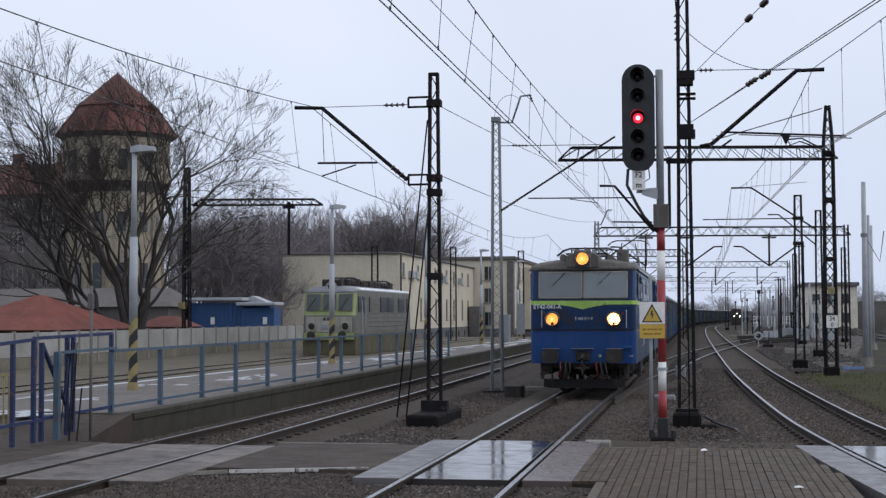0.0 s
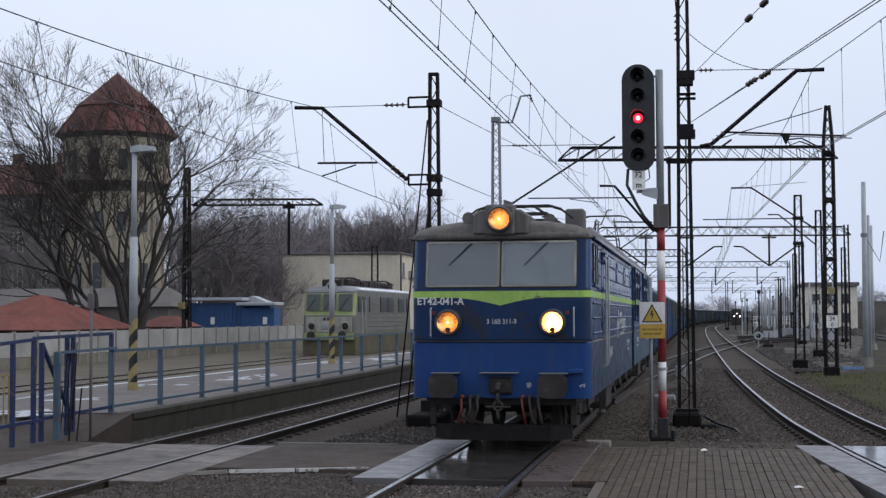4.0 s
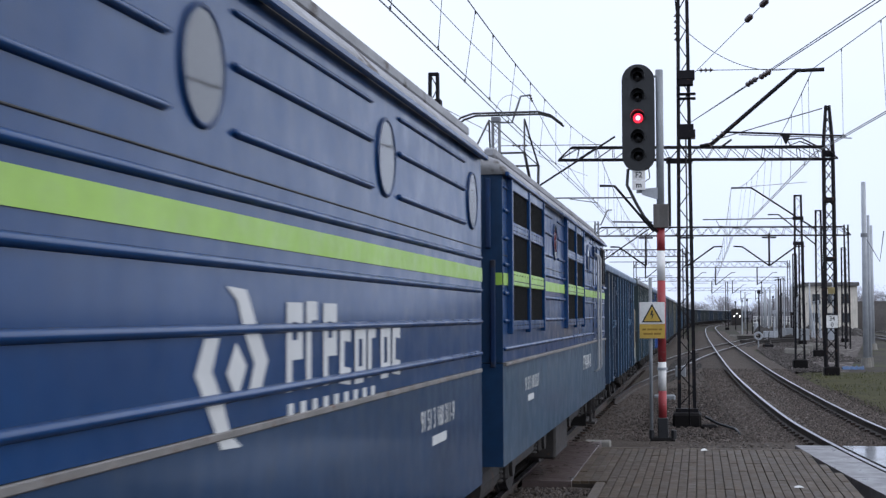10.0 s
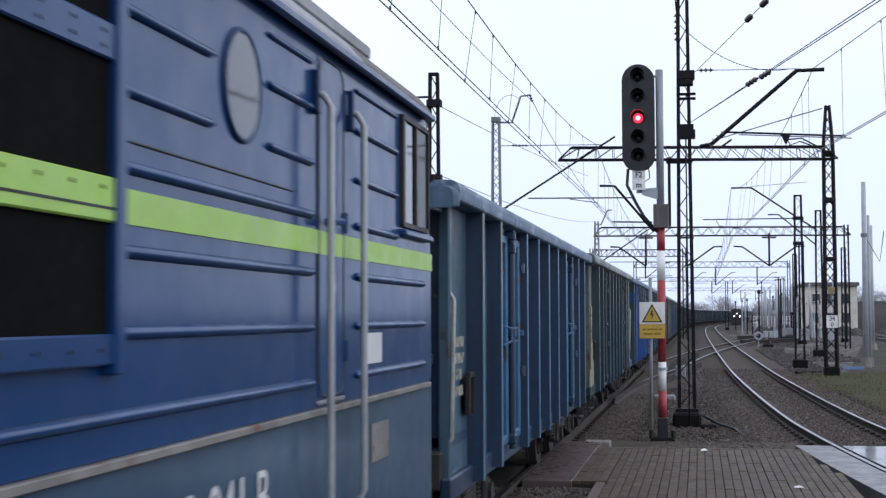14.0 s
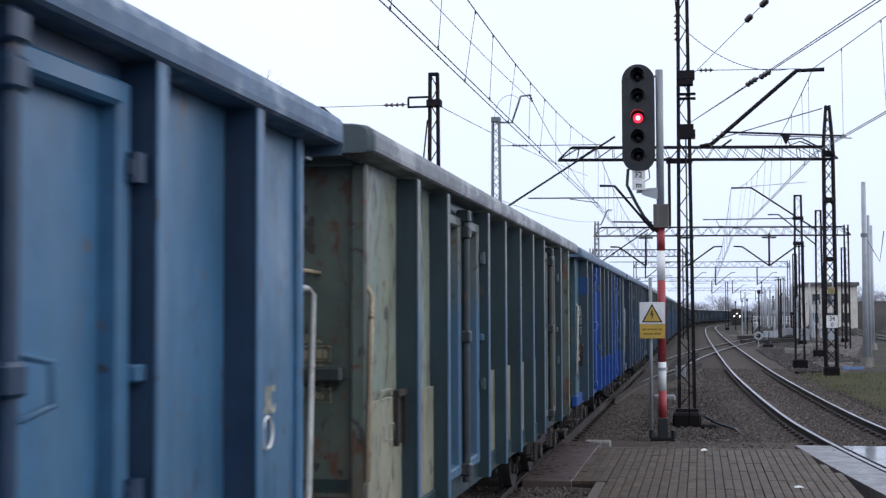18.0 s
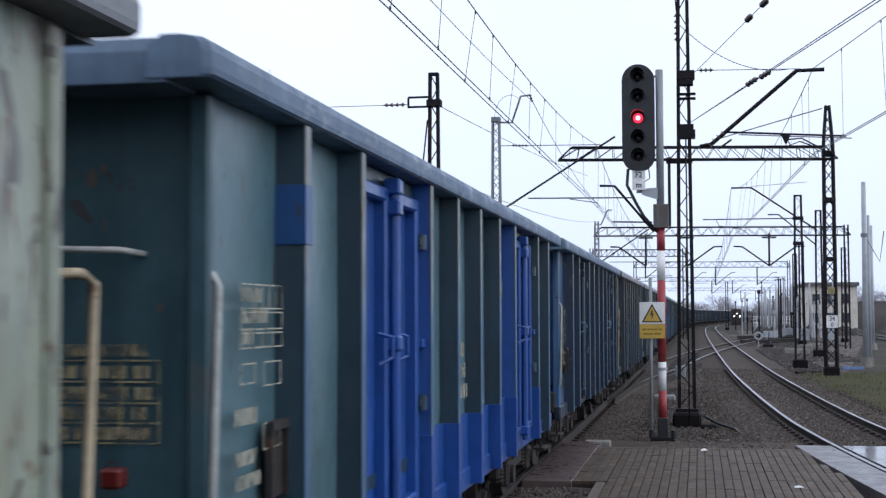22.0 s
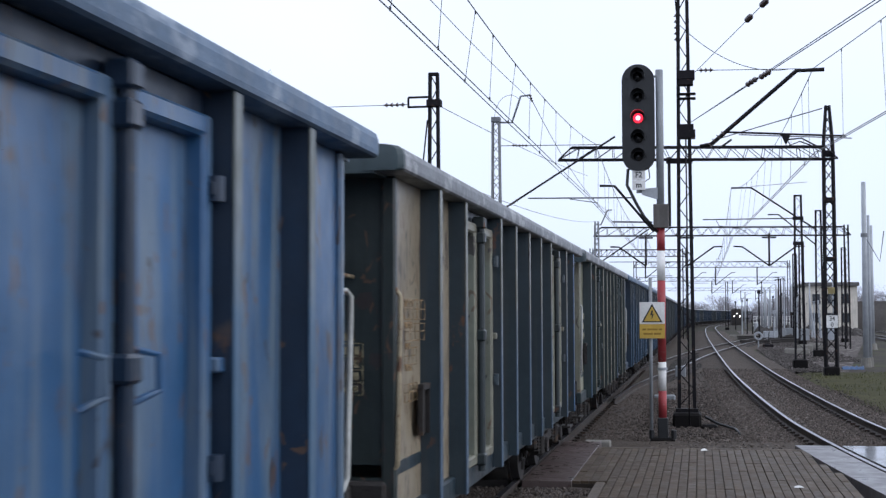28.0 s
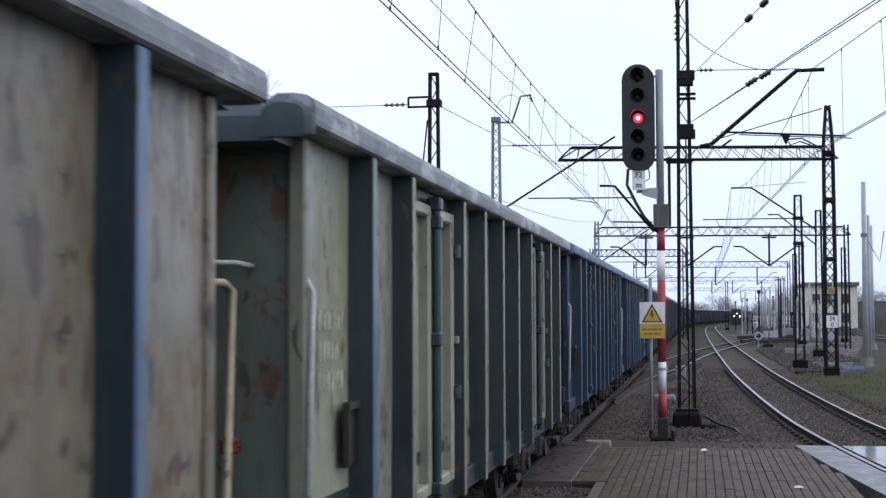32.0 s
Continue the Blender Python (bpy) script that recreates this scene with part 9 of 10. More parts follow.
def drum(r0, z0, r1, z1, n=12, turn=0.26):
    return Shape().loft([[(tcx + r * math.cos(turn + 2 * math.pi * i / n), tcy + r * math.sin(turn + 2 * math.pi * i / n), z) for i in range(n)] for r, z in ((r0, z0), (r1, z1))])


part("shaft", drum(3.95, -0.5, 3.75, 12.5), M_tower, wt, "stained ochre shaft")
part("corbel", drum(3.75, 12.5, 4.5, 13.35), M_oldgrey, wt, "dark grey flared corbel ring")
part("drum", drum(4.45, 13.35, 4.45, 17.2), M_tower, wt, "stained ochre tank drum")
part("eave_ring", drum(4.55, 17.0, 5.0, 17.4), M_oldgrey, wt)
part("lower_roof", drum(5.12, 17.35, 3.35, 19.8), M_rooftile_dark, wt, "steep red tiled skirt roof")
part("upper_roof", drum(3.55, 19.76, 0.06, 22.85), M_rooftile_dark, wt, "red tiled cone roof")
for k in range(12):
    a = 0.26 + 2 * math.pi * k / 12
    part("pilaster", Shape().beam((tcx + 3.95 * math.cos(a), tcy + 3.95 * math.sin(a), -0.4), (tcx + 3.78 * math.cos(a), tcy + 3.78 * math.sin(a), 12.5), 0.4, 0.3, (math.cos(a), math.sin(a), 0)), M_tower, wt)
    part("roof_hip", Shape().tube((tcx + 5.12 * math.cos(a), tcy + 5.12 * math.sin(a), 17.4), (tcx + 3.38 * math.cos(a), tcy + 3.38 * math.sin(a), 19.8), 0.07, 5), M_rooftile, wt)
    if k in (6, 7, 8, 9, 10):
        a2 = a + math.pi / 12
        for r, z0, z1 in ((4.3, 14.2, 15.9), (3.66, 9.2, 10.8), (3.74, 4.2, 6.6)):
            n = Vector((math.cos(a2), math.sin(a2), 0))
            p = Vector((tcx, tcy, 0)) + n * (r + 0.02)
            part("window", Shape().beam((p.x, p.y, z0), (p.x, p.y, z1), 0.7, 0.2, n), M_window, wt, "dark narrow window")


def house(name, label, x0, x1, y0, y1, eave, ridge, wall, roof, rows=(), cols=5, hip=2.0, over=0.4):
    t = thing(name, label, "house")
    part("wall", Shape().box(x0, x1, y0, y1, -0.5, eave), wall, t, "rendered walls")
    ym = (y0 + y1) / 2
    part("roof", Shape().add([(x0 - over, y0 - over, eave - 0.05), (x1 + over, y0 - over, eave - 0.05), (x1 + over, y1 + over, eave - 0.05), (x0 - over, y1 + over, eave - 0.05), (x0 + hip, ym, ridge), (x1 - hip, ym, ridge)],
                             [(0, 1, 5, 4), (1, 2, 5), (2, 3, 4, 5), (3, 0, 4), (3, 2, 1, 0)]), roof, t, "hipped tile roof")
    for z0, z1 in rows:
        for k in range(cols):
            opening(t, x0 + (k + 0.5) * (x1 - x0) / cols, y0, z0, z1, 1.1, "s")
        for k in range(3):
            opening(t, x1, y0 + (k + 0.5) * (y1 - y0) / 3, z0, z1, 1.1, "e")
    return t


h = house("tenement_house", "tall old grey tenement with a reddish hipped roof", -90, -62.0, 130, 144, 14.4, 18.2, M_oldgrey, M_rooftile_dark, ((1.5, 3.4), (5.0, 7.0), (8.6, 10.6), (11.8, 13.4)), 9, 4.0)
for x in (-80, -70, -65):
    part("chimney", Shape().block(x - 0.5, x + 0.5, 136, 137, 16, 19.2, 0.05), M_brick, h, "brick chimney")
M_palegrey = mat("pale_render", (0.5, 0.5, 0.49), 0.85, var=0.15, scale=0.5, streak=((0.3, 0.29, 0.27), 0.4))
house("tenement_house", "pale grey rendered tenement behind the trees", -74.2, -69.6, 149, 160, 12.9, 15.0, M_palegrey, M_rooftile, ((1.5, 3.2), (5.3, 7.0), (8.9, 10.6)), 2, 2.0)
house("low_house", "low brick shed with a broad red hipped roof behind the wall", -35.4, -29.9, 61.5, 70.5, 1.6, 3.25, M_brick, M_rooftile, (), 3, 2.5, 0.5)
house("low_house", "small low shed with a brown roof behind the wall", -32.9, -30.6, 79.5, 83.0, 1.6, 2.2, M_brick, M_rooftile, (), 2, 0.6, 0.3)
house("long_shed", "long grey shed behind the wall", -62, -36, 92, 98, 2.9, 4.2, M_oldgrey, M_oldgrey, (), 6, 1.0, 0.3)
for x0, x1, y, z in ((-35.6, -31.7, 95, 3.1), (-31.5, -29.1, 94.2, 2.75)):
    t = thing("blue_container", "blue site container with a pale flat roof", "container", group="blue containers")
    part("body", Shape().block(x0, x1, y, y + 1.6, -0.4, z, 0.03), M_blueshed, t, "blue corrugated body")
    for k in range(int((x1 - x0) / 0.3)):
        part("corrugation", Shape().block(x0 + 0.1 + k * 0.3, x0 + 0.22 + k * 0.3, y - 0.03, y, -0.3, z - 0.15, 0.008), M_blueshed, t)
    part("roof", Shape().block(x0 - 0.2, x1 + 0.2, y - 0.5, y + 1.7, z + 0.15, z + 0.38, 0.04), M_lightgrey, t, "pale roof sheet")
    part("notice", Shape().box(x0 + 1.6, x0 + 1.9, y - 0.045, y - 0.03, 1.6, 2.1), M_white, t, "small white notice")
t = thing("site_roof", "low pale pitched roof behind the containers", "roof")
part("roof", Shape().add([(-33.0, 96, 3.0), (-29.8, 96, 3.0), (-31.3, 96, 3.6), (-33.0, 97.5, 3.0), (-29.8, 97.5, 3.0), (-31.3, 97.5, 3.6)], [(0, 1, 2), (0, 2, 5, 3), (1, 4, 5, 2)]), M_lightgrey, t)
part("support", Shape().box(-32.8, -30.0, 96.1, 97.4, -0.4, 3.0), M_blueshed, t)

M_beige = mat("grey_beige_render", (0.66, 0.61, 0.53), 0.85, var=0.2, scale=0.5, streak=((0.25, 0.23, 0.2), 0.4))
rbld = thing("yard_building", "two-storey pale yard building beyond the tracks", "building")
part("wall", Shape().box(16.6, 24.5, 230, 246, -0.5, 6.6), M_beige, rbld, "cream walls")
part("roof", Shape().block(16.3, 24.8, 229.6, 246, 6.6, 7.2, 0.05), M_stoneplinth, rbld, "flat grey roof edge")
part("annex", Shape().box(24.5, 30, 233, 246, -0.5, 4.2), M_oldgrey, rbld, "lower grey annex")
for x in (18.2, 20.5, 22.8):
    for z0, z1 in ((0.8, 2.4), (3.8, 5.4)):
        opening(rbld, x, 230, z0, z1, 1.3, "s")

# left gantry behind the platform
gl = truss_gantry("dark lattice gantry behind the wall", -29.4, -21.8, 80.2, 8.72, 9.05, 0.45, 26, r=0.035)
part("drop_post", Shape().beam((-2.0, 0, 5.75), (-2.0, 0, 8.9), 0.16, 0.16, (0, 1, 0)).block(-2.35, -1.65, -0.2, 0.2, 8.5, 8.68, 0.02), M_steel_dark, gl, "short hanging post")
gm = thing("gantry_mast", "dark lattice mast behind the wall with small flood lamps", "mast")
c0 = [(-29.95, 78.8, -0.4), (-29.55, 78.8, -0.4), (-29.55, 79.2, -0.4), (-29.95, 79.2, -0.4)]
c1 = [(-29.9, 78.85, 11.0), (-29.65, 78.85, 11.0), (-29.65, 79.15, 11.0), (-29.9, 79.15, 11.0)]
for a, b in zip(c0, c1):
    part("leg", Shape().beam(a, b, 0.09, 0.09), M_steel_dark, gm)
tagged(part("leg_lacing", lattice(Shape(), c0, c1, 22, 0.022), M_steel_dark, gm), kind="stuff")
for z in (5.0, 6.6):
    part("flood_lamp", Shape().block(-30.6, -30.2, 78.6, 78.9, z, z + 0.25, 0.04).tube((-30.3, 78.8, z + 0.1), (-29.7, 79, z + 0.1), 0.04, 6), M_grey, gm, "small grey flood lamp")
part("yellow_box", Shape().block(-30.1, -29.75, 78.5, 78.75, 2.6, 3.0, 0.02), M_palm, gm, "small yellow box")
line("guy_wire", "wire from the gantry top", sagged((-29.8, 79, 11.0), (-24.5, 79.3, 8.95), 0.15, 6), 0.02)
# masts among the parked stock
for x, y, h in ((-24.2, 104, 7.4), (-20.6, 118, 8.0), (-14.8, 118, 7.6)):
    channel_mast("dark lattice mast behind the parked locomotive", x, y, h, 0.24, 0.22, 0.1, 22)
t = thing("platform_cabinet", "grey cabinets and a blue notice stand on the far platform", "cabinet")
part("body", Shape().block(-13.6, -12.9, 96, 97, 0.29, 2.2, 0.03), M_grey, t)
part("notice_board", Shape().block(-13.0, -12.4, 101, 101.1, 0.8, 3.0, 0.02).tube((-12.7, 101.05, 0.29), (-12.7, 101.05, 0.9), 0.04, 6), M_grey, t, "grey notice board")

# ---------------------------------------------------------------- bare trees
def grow(seed, height, spread, levels, stems=1, lean=0.12, fine=2, open_=0.28, rise=0.05, first=0.27, thick=None, floor_=0.0, many=(2, 3, 3)):
    """A leafless tree: (thick limbs, thin twigs) as shapes, standing at the origin."""
    rr = random.Random(seed)
    limbs, twigs = Shape(), Shape()

    def branch(p, d, length, r, level):
        segs = 3 if level < 3 else 2
        pts, cur, dd = [p], p, d
        for k in range(segs):
            dd = (dd + Vector((rr.gauss(0, lean), rr.gauss(0, lean), rr.gauss(rise, lean * 0.6)))).normalized()
            cur = cur + dd * (length / segs)
            pts.append(cur)
        for k in range(segs):
            f0, f1 = 1 - 0.35 * k / segs, 1 - 0.35 * (k + 1) / segs
            if level < levels - fine:
                limbs.tube(pts[k], pts[k + 1], r * f0, 6 if level < 2 else 4, r * f1, caps=False)
            else:
                twigs.tube(pts[k], pts[k + 1], max(r * f0, floor_), 3, max(r * f1, floor_), caps=False)
        if level >= levels:
            return
        n = rr.choice(many) if level < levels - 1 else rr.choice((3, 4))
        for k in range(n):
            at = pts[-1] if k < 2 else pts[rr.choice((1, len(pts) - 2, len(pts) - 1))]
            ang = rr.uniform(0.25, spread)
            axis = dd.orthogonal().normalized()
            axis.rotate(Matrix.Rotation(rr.uniform(0, 6.28), 3, dd))
            nd = dd.copy()
            nd.rotate(Matrix.Rotation(ang, 3, axis))
            branch(at, nd, length * rr.uniform(0.66, 0.86), r * rr.uniform(0.52, 0.66), level + 1)

    for k in range(stems):
        a = 6.28 * k / stems + rr.uniform(0, 1)
        d = Vector((math.cos(a) * open_ * rr.uniform(0.5, 1.1), math.sin(a) * open_ * rr.uniform(0.5, 1.1), 1)) if stems > 1 else Vector((0, 0, 1))
        branch(Vector((0.25 * math.cos(a) * (stems > 1), 0.25 * math.sin(a) * (stems > 1), -0.4)), d.normalized(), height * first, height * (thick or (0.018 if stems > 1 else 0.022)), 0)
    return limbs, twigs


def tree(label, shapes, m, bark=M_bark, twig=M_twig, group="bare trees"):
    t = thing("bare_shrub" if "scrub" in group else "bare_tree", label, "shrub" if "scrub" in group else "tree", m, group)
    part("trunk", shapes[0], None, t, "dark trunk and limbs")
    part("crown", shapes[1], None, t, "crown of fine bare twigs")
    return t


def tree_mesh(seed, height, spread, levels, stems=1, bark=M_bark, twig=M_twig, fine=2):
    a, b = grow(seed, height, spread, levels, stems, fine=fine)
    return a.mesh("trunk", bark), b.mesh("crown", twig)


# the big tree: leaning stems from one stool
STEMS = ((-0.5, 0.1, 1.04), (-0.34, -0.14, 1.17), (-0.18, 0.16, 1.21), (-0.08, -0.08, 1.08), (-0.66, -0.1, 0.9), (0.0, 0.12, 0.84))
limbs_, twigs_ = Shape(), Shape()
for k, (dx, dy, tall) in enumerate(STEMS):
    la, tb = grow(101 + k * 7, 15.6 * tall, 0.6, 8, 1, 0.12, 4, 0.28, 0.04, 0.28, 0.0145, 0.0085, (2, 3, 2, 3, 2))
    turn = Vector((0, 0, 1)).rotation_difference(Vector((dx * 0.8, dy, 1)).normalized()).to_matrix()
    for got, into in ((la, limbs_), (tb, twigs_)):
        into.add([turn @ Vector(v) + Vector((dx * 0.9, dy * 1.2, 0)) for v in got.v], got.f)
big = limbs_.mesh("trunk", M_bark), twigs_.mesh("crown", M_twig)
tree("big many-stemmed bare tree before the water tower", big, pose(-30.5, 74, -0.3))
tree("slim bare tree beside the big one", tree_mesh(19, 13, 0.6, 6, 1), pose(-35.4, 75.5, -0.3))
kinds = [tree_mesh(11, 16, 0.7, 6, 1, M_hazed_bark, M_hazed_twig), tree_mesh(23, 14, 0.8, 6, 2, M_hazed_bark, M_hazed_twig), tree_mesh(37, 17, 0.62, 6, 1, M_hazed_bark, M_hazed_twig), tree_mesh(41, 12, 0.85, 6, 3, M_hazed_bark, M_hazed_twig)]
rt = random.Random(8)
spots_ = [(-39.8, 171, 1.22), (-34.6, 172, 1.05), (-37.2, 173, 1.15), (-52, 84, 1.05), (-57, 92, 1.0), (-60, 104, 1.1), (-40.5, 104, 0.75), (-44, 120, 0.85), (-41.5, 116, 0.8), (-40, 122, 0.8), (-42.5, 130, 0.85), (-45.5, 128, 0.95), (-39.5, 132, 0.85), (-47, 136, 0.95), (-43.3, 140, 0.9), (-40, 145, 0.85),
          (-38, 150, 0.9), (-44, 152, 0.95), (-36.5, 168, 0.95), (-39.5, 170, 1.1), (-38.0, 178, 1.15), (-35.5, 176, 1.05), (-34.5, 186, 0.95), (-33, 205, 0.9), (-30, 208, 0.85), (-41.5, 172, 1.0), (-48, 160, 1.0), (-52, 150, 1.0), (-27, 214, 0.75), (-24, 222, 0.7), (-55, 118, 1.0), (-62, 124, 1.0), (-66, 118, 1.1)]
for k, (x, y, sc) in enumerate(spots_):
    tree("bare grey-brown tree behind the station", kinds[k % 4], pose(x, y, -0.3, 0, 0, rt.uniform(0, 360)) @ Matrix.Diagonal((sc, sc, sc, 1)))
dense = [tree_mesh(51, 13, 0.85, 7, 2, M_hazed_bark, M_hazed_twig), tree_mesh(63, 15, 0.8, 7, 2, M_hazed_bark, M_hazed_twig)]
for k in range(50):
    u = rt.uniform(-0.388, -0.2)
    y = rt.uniform(116, 140) if u < -0.305 else rt.uniform(168, 200)
    sc = rt.uniform(0.85, 1.0) if u < -0.335 else rt.uniform(0.6, 0.75) if u < -0.305 else rt.uniform(1.0, 1.3)
    tree("dense bare tree behind the station", dense[k % 2], pose(u * y, y, -0.3, 0, 0, rt.uniform(0, 360)) @ Matrix.Diagonal((sc, sc, sc, 1)))
low = tree_mesh(77, 5, 0.95, 5, 4, M_hazed_bark, M_hazed_twig)
for k in range(46):
    x = rt.uniform(-52, -31)
    y = -x * rt.uniform(2.35, 3.4)
    sc = rt.uniform(0.7, 1.2)
    if (-38 < x < -26 and y > 119) or (-39 < x < -27 and y < 97):
        continue
    tree("bare scrub behind the boundary wall", low, pose(x, y, -0.3, 0, 0, rt.uniform(0, 360)) @ Matrix.Diagonal((sc, sc, sc, 1)), group="bare scrub")
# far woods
far_kinds = [tree_mesh(11, 16, 0.7, 6, 1, M_hazed_wood, M_hazed_wood), tree_mesh(41, 12, 0.85, 6, 3, M_hazed_wood, M_hazed_wood)]
far_low = tree_mesh(77, 5, 0.95, 5, 4, M_hazed_wood, M_hazed_wood)
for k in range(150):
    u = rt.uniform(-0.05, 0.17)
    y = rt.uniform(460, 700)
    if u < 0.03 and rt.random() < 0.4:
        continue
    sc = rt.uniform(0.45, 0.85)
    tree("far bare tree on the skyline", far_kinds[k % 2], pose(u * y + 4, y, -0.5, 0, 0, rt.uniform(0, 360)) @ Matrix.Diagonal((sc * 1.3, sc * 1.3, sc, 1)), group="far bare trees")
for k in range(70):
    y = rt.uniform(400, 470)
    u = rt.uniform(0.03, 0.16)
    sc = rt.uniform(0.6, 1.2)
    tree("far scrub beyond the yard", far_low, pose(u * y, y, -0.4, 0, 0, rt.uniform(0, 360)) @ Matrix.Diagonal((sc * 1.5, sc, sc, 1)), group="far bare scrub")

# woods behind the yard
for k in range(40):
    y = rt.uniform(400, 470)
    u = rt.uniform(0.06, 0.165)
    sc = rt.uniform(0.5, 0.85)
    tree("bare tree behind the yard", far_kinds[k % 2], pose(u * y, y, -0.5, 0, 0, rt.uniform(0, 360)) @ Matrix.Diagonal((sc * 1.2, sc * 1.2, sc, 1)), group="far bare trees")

# ---------------------------------------------------------------- yard clutter
for k in range(22):
    y = rt.uniform(120, 240)
    x = rt.uniform(0.02, 0.075) * y + 1.0
    h = rt.uniform(1.5, 6.5)
    pl = thing("yard_post", "slim dark post among the yard tracks" if k % 3 else "slim pale concrete post in the yard", "post", m=pose(x, y, -0.4), group="yard posts")
    part("shaft", Shape().tube((0, 0, 0), (0, 0, h), 0.09, 8, 0.06), M_steel_dark if k % 3 else M_lightgrey, pl)
    part("head", Shape().block(-0.16, 0.16, -0.1, 0.1, h - 0.25, h + 0.1, 0.03) if k % 2 else Shape().beam((-0.5, 0, h - 0.1), (0.3, 0, h), 0.06, 0.06), M_steel_dark if k % 3 else M_lightgrey, pl)
M_clutter = mat("dark_heap", (0.05, 0.045, 0.042), 0.95, var=0.4, scale=1, bump=0.6, bscale=8)
for k in range(22):
    y = rt.uniform(165, 230)
    x = rt.uniform(0.035, 0.1) * y + 1.0
    s = Shape()
    n = 9
    r = rt.uniform(0.4, 1.3)
    pts = [(r * (1 + 0.3 * rt.random()) * math.cos(6.28 * i / n), r * 0.7 * (1 + 0.3 * rt.random()) * math.sin(6.28 * i / n)) for i in range(n)]
    s.loft([[(a, b, -0.4) for a, b in pts], [(a * 0.6, b * 0.6, rt.uniform(0.0, 0.35)) for a, b in pts], [(a * 0.15, b * 0.15, rt.uniform(0.3, 0.6)) for a, b in pts]])
    solid("cinder_mound", s, M_clutter, "dark heap of cinders and soil in the yard", "heap", group="spoil heaps", m=pose(x, y, 0))
for k in range(8):
    y = rt.uniform(130, 210)
    x = rt.uniform(0.03, 0.09) * y
    w, h = rt.uniform(0.5, 1.6), rt.uniform(0.4, 1.0)
    solid("trackside_cabinet", Shape().block(-w / 2, w / 2, -0.3, 0.3, -0.4, h, 0.04), M_grey if k % 3 else M_lightgrey, "pale trackside equipment cabinet", "cabinet", group="trackside cabinets", m=pose(x, y, 0, 0, 0, rt.uniform(-20, 20)))
t = thing("shunting_signal", "small low signal disc beside the turnout", "signal")
part("disc", Shape().ring((4.3, 108, 0.55), (0, 1, 0), 0.26, 0.07, 20).tube((4.3, 108.02, 0.2), (4.3, 108.02, -0.4), 0.05, 6), M_lightgrey, t, "pale ring-shaped disc")
part("lever", Shape().block(4.6, 5.4, 107.8, 108.3, -0.4, -0.05, 0.04).tube((5.0, 108, 0), (5.1, 108, 0.9), 0.03, 6), M_steel_dark, t, "dark point lever")
t = thing("yard_fence", "long white-painted railing far off in the yard", "fence")
for k in range(13):
    part("post", Shape().block(10.8 + k * 0.75, 10.98 + k * 0.75, 300, 300.15, -0.4, 1.7, 0.02), M_white, t)
for z in (0.35, 1.1, 1.6):
    part("rail", Shape().block(10.8, 20.0, 299.95, 300.05, z, z + 0.16, 0.02), M_white, t)
t = thing("far_headlamp", "bright lamp of a distant engine in the yard", "lamp")
for x, z in ((8.45, 2.4), (7.8, 1.75), (9.1, 1.75)):
    part("lens", Shape().disc((x, 330, z), (0, 1, 0), 0.09, 0.1, 14), M_farlight, t, "bright white lamp")
part("body", Shape().block(7.2, 9.4, 330.2, 336, -0.3, 3.4, 0.1), M_under, t, "dark engine front")
for px_, h in ((11.1, 7.3), (11.8, 6.4), (12.6, 7.0), (13.9, 6.8), (14.6, 7.4), (16.3, 6.0)):
    pale_pole(px_, 258 + px_ * 0.3, h, 0.2, "pale concrete pole among the sidings", False)
for px_ in (1.7, 3.8, 4.6, 7.4):
    pale_pole(px_, 432, 4.9, 0.24, "short pale post beyond the curve", False)
for dx, lean_ in ((11.7, 0.5), (12.3, 0.25)):
    solid("leaning_pole", Shape().tube((dx, 150, -0.4), (dx - lean_, 150.3, 3.6), 0.12, 8, 0.09), M_lightgrey, "pale pole leaning beside the yard mast", "pole", group="leaning poles")
for dx, y, w, h in ((5.9, 90, 0.75, 0.02), (6.9, 97, 0.5, 0.1), (8.2, 104, 0.6, 0.05), (3.9, 150, 0.9, 0.0), (6.6, 140, 0.8, 0.15)):
    solid("concrete_trough", Shape().block(dx - w, dx + w, y - 0.2, y + 0.2, -0.4, h, 0.03).block(dx - w * 0.9, dx + w * 0.9, y - 0.1, y + 0.1, h - 0.01, h + 0.05, 0.01), M_concrete, "weathered concrete cable trough on the gravel", "trough", group="cable troughs")
for k, (dx, y, rz) in enumerate(((4.6, 118, 70), (5.4, 122, 84), (6.3, 131, 76), (7.4, 126, 88), (5.0, 143, 80), (8.6, 138, 72), (9.8, 146, 85), (7.7, 152, 79))):
    st = thing("sleeper_stack", "low stack of dark old sleepers beside the sidings", "sleepers", m=pose(dx, y, -0.3, 0, 0, rz), group="sleeper stacks")
    for q in range(2 + k % 3):
        part("sleeper", Shape().block(-0.13, 0.13, -1.25, 1.25, 0, 0.18, 0.015), M_sleeper, st, m=pose(-0.4 + 0.31 * q, 0.05 * q, 0.0, 0, 0, 2 * q - 2))
    part("sleeper", Shape().block(-0.13, 0.13, -1.25, 1.25, 0, 0.18, 0.015), M_sleeper, st, m=pose(-0.2, 0.1, 0.185, 0, 0, 5))
M_tarp = mat("tarpaulin", (0.03, 0.075, 0.17), 0.6, var=0.5, scale=3, bump=0.4)
t = thing("tarpaulin", "crumpled blue tarpaulin on the ground by the tower", "tarpaulin")
s = Shape()
n = 12
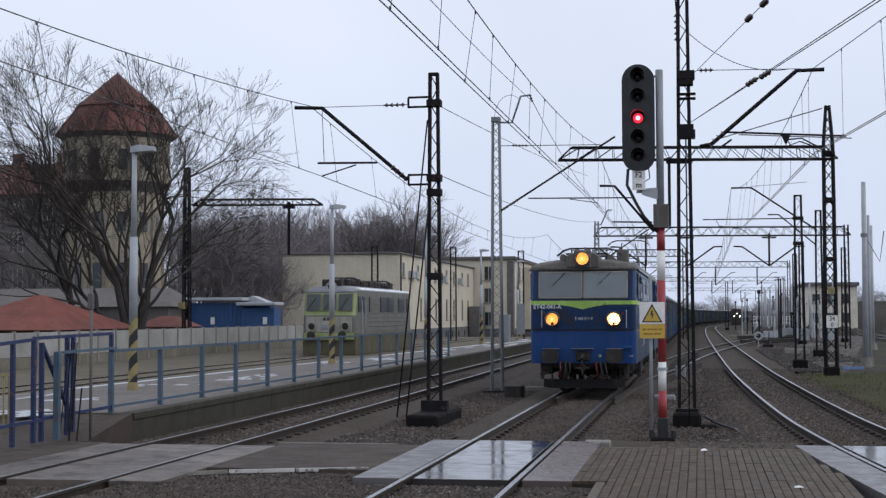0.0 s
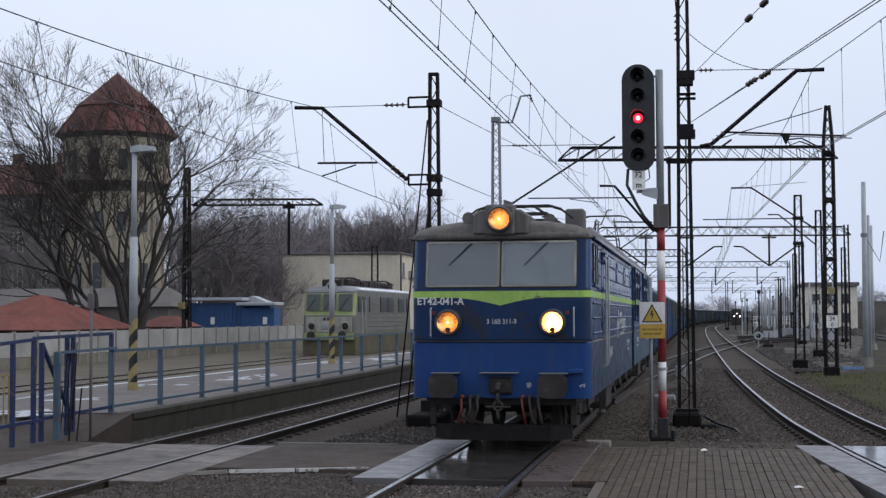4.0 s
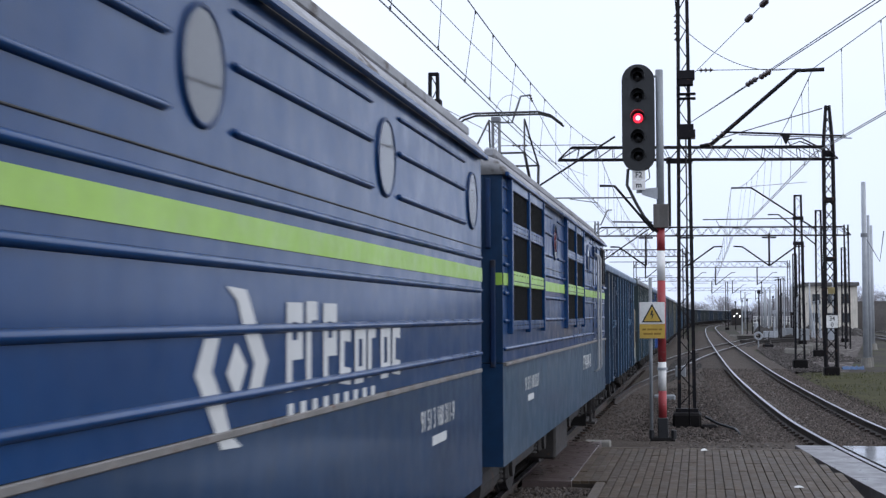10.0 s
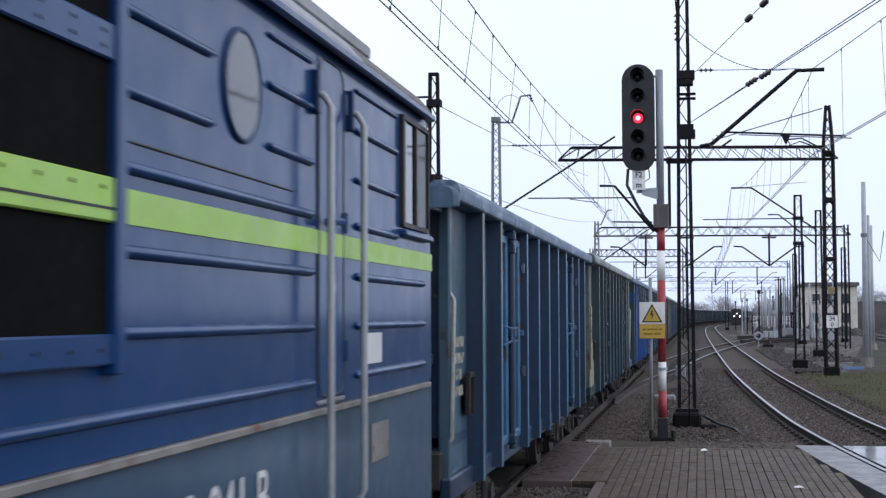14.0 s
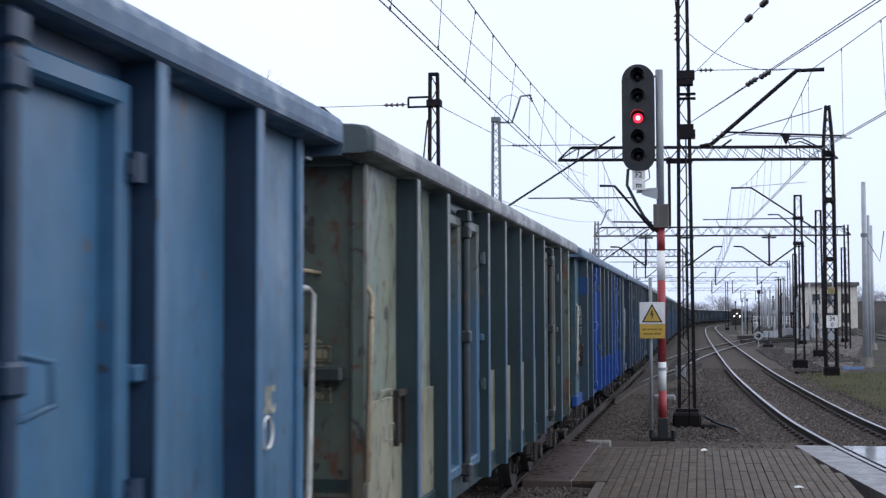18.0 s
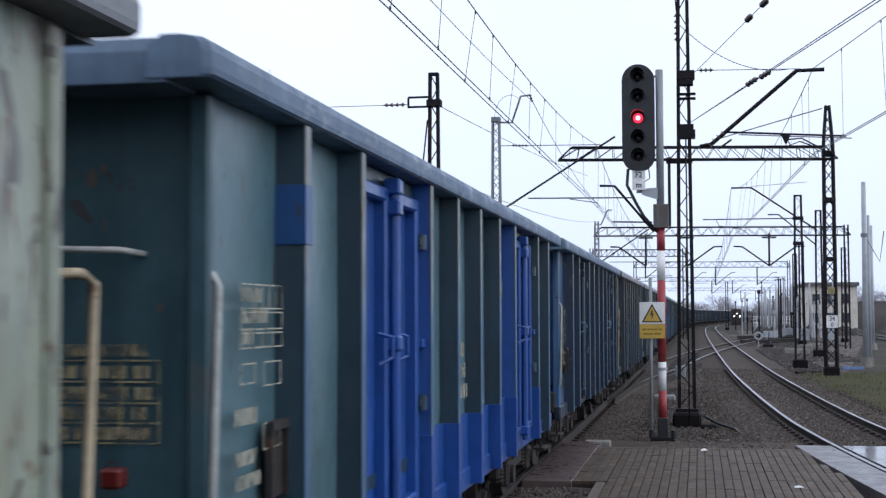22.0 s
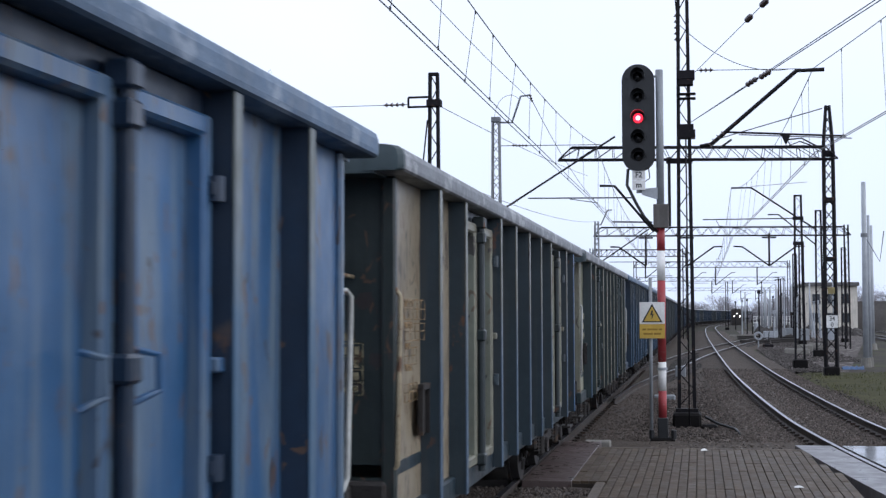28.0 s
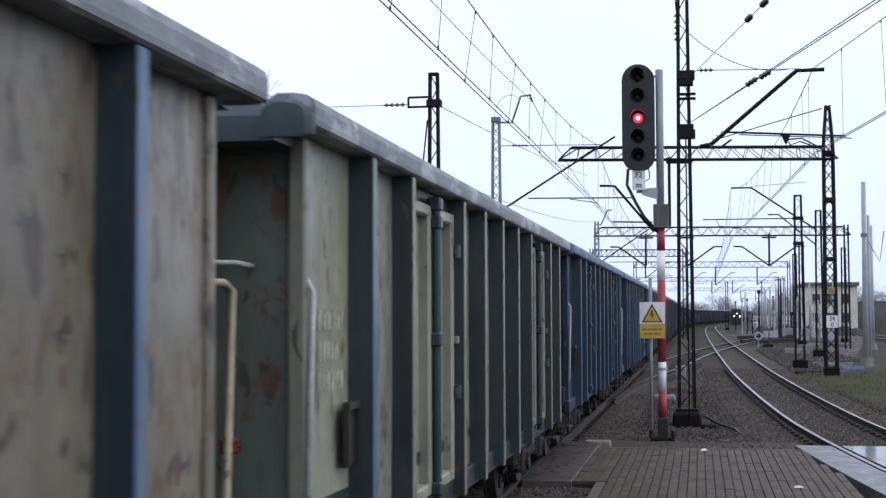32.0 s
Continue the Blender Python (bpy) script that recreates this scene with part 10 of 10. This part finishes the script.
s.add([(6.0 + 0.9 * i / n, 62.5 + 0.6 * j / 3, -0.2 + 0.22 * math.sin(math.pi * j / 3) * (0.6 + 0.5 * noise.noise(Vector((i * 0.8, j, 2.0))))) for j in range(4) for i in range(n + 1)],
      [(j * (n + 1) + i, j * (n + 1) + i + 1, (j + 1) * (n + 1) + i + 1, (j + 1) * (n + 1) + i) for j in range(3) for i in range(n)])
part("sheet", s, M_tarp, t, "blue sheet", True)
# point machine, boxes and litter near the tracks
for x, y, w, d, h, mm, lb in ((-5.35, 41.0, 0.5, 0.8, 0.12, M_under, "dark point motor box beside the lattice mast"), (-1.0, 40.5, 0.6, 0.35, -0.1, M_grey, "grey track circuit box by the rails"), (-0.75, 55, 0.4, 0.5, 0.2, M_grey, "grey track box by the turnout")):
    solid("track_box", Shape().block(-w / 2, w / 2, -d / 2, d / 2, -0.3, h, 0.03), mm, lb, "box", m=pose(x, y, 0))
solid("sleeper_offcut", Shape().block(-0.9, 0.9, -0.12, 0.12, -0.25, -0.1, 0.02), M_concrete, "pale offcut lying by the mast", "offcut", m=pose(-5.2, 44.6, 0, 0, 0, 4))
solid("litter", Shape().add([(-0.1, -0.05, 0), (0.09, -0.06, 0.01), (0.12, 0.05, 0.0), (-0.08, 0.06, 0.02), (0.0, 0.0, 0.06)], [(0, 1, 4), (1, 2, 4), (2, 3, 4), (3, 0, 4)]), M_white, "scrap of white paper on the paving", "litter", m=pose(1.2, 18.3, -0.005) @ Matrix.Diagonal((0.6, 0.6, 0.5, 1)))
solid("litter", Shape().add([(-0.06, -0.05, 0), (0.06, -0.04, 0.01), (0.05, 0.05, 0.0), (-0.05, 0.04, 0.02), (0.0, 0.0, 0.04)], [(0, 1, 4), (1, 2, 4), (2, 3, 4), (3, 0, 4)]), M_white, "scrap of white paper on the paving", "litter", m=pose(0.05, 23.0, -0.005))
part("fastening_box", Shape().block(-2.0, -1.55, 24.6, 24.95, -0.15, -0.02, 0.02), M_concrete, cr, "pale box at the panel's end")
# ---------------------------------------------------------------- what moves
TIMES = [k * 0.5 for k in range(65)]


def rail_pose(yf, a, b):
    """The pose of a body whose front stands at yf and whose bogies stand a and b behind it."""
    x0, x1 = x_main(yf + a) - XT, x_main(yf + b) - XT
    ang = math.atan2(x1 - x0, b - a)
    return pose(AX + x0 - math.tan(ang) * a, yf, 0, 0, 0, -math.degrees(ang))


def motions():
    walk(loco_a, [(t, rail_pose(38.8 - travelled(t), 3.5, 10.0)) for t in TIMES])
    walk(loco_b, [(t, rail_pose(38.8 + 28.53 - travelled(t), -10.0, -3.5) @ pose(0, 0, 0, 0, 0, 180)) for t in TIMES])
    for k, w in enumerate(wagons):
        y0 = 6.62 + travelled(32.0) + 14.04 * (k - 5)
        walk(w, [(t, rail_pose(y0 - travelled(t), 2.0, 10.85)) for t in TIMES])
    for ws, r, turned, at in wheels:
        dt = 0.2 if r > 0.5 else 0.15
        rows = []
        for i in range(int(32.0 / dt) + 2):
            t = min(i * dt, 32.0)
            a = math.degrees(travelled(t) / r) % 360
            rows.append((t, pose(*at, -a if turned else a)))
        if rows[-1][0] == rows[-2][0]:
            rows.pop()
        walk(ws, rows)


motions()
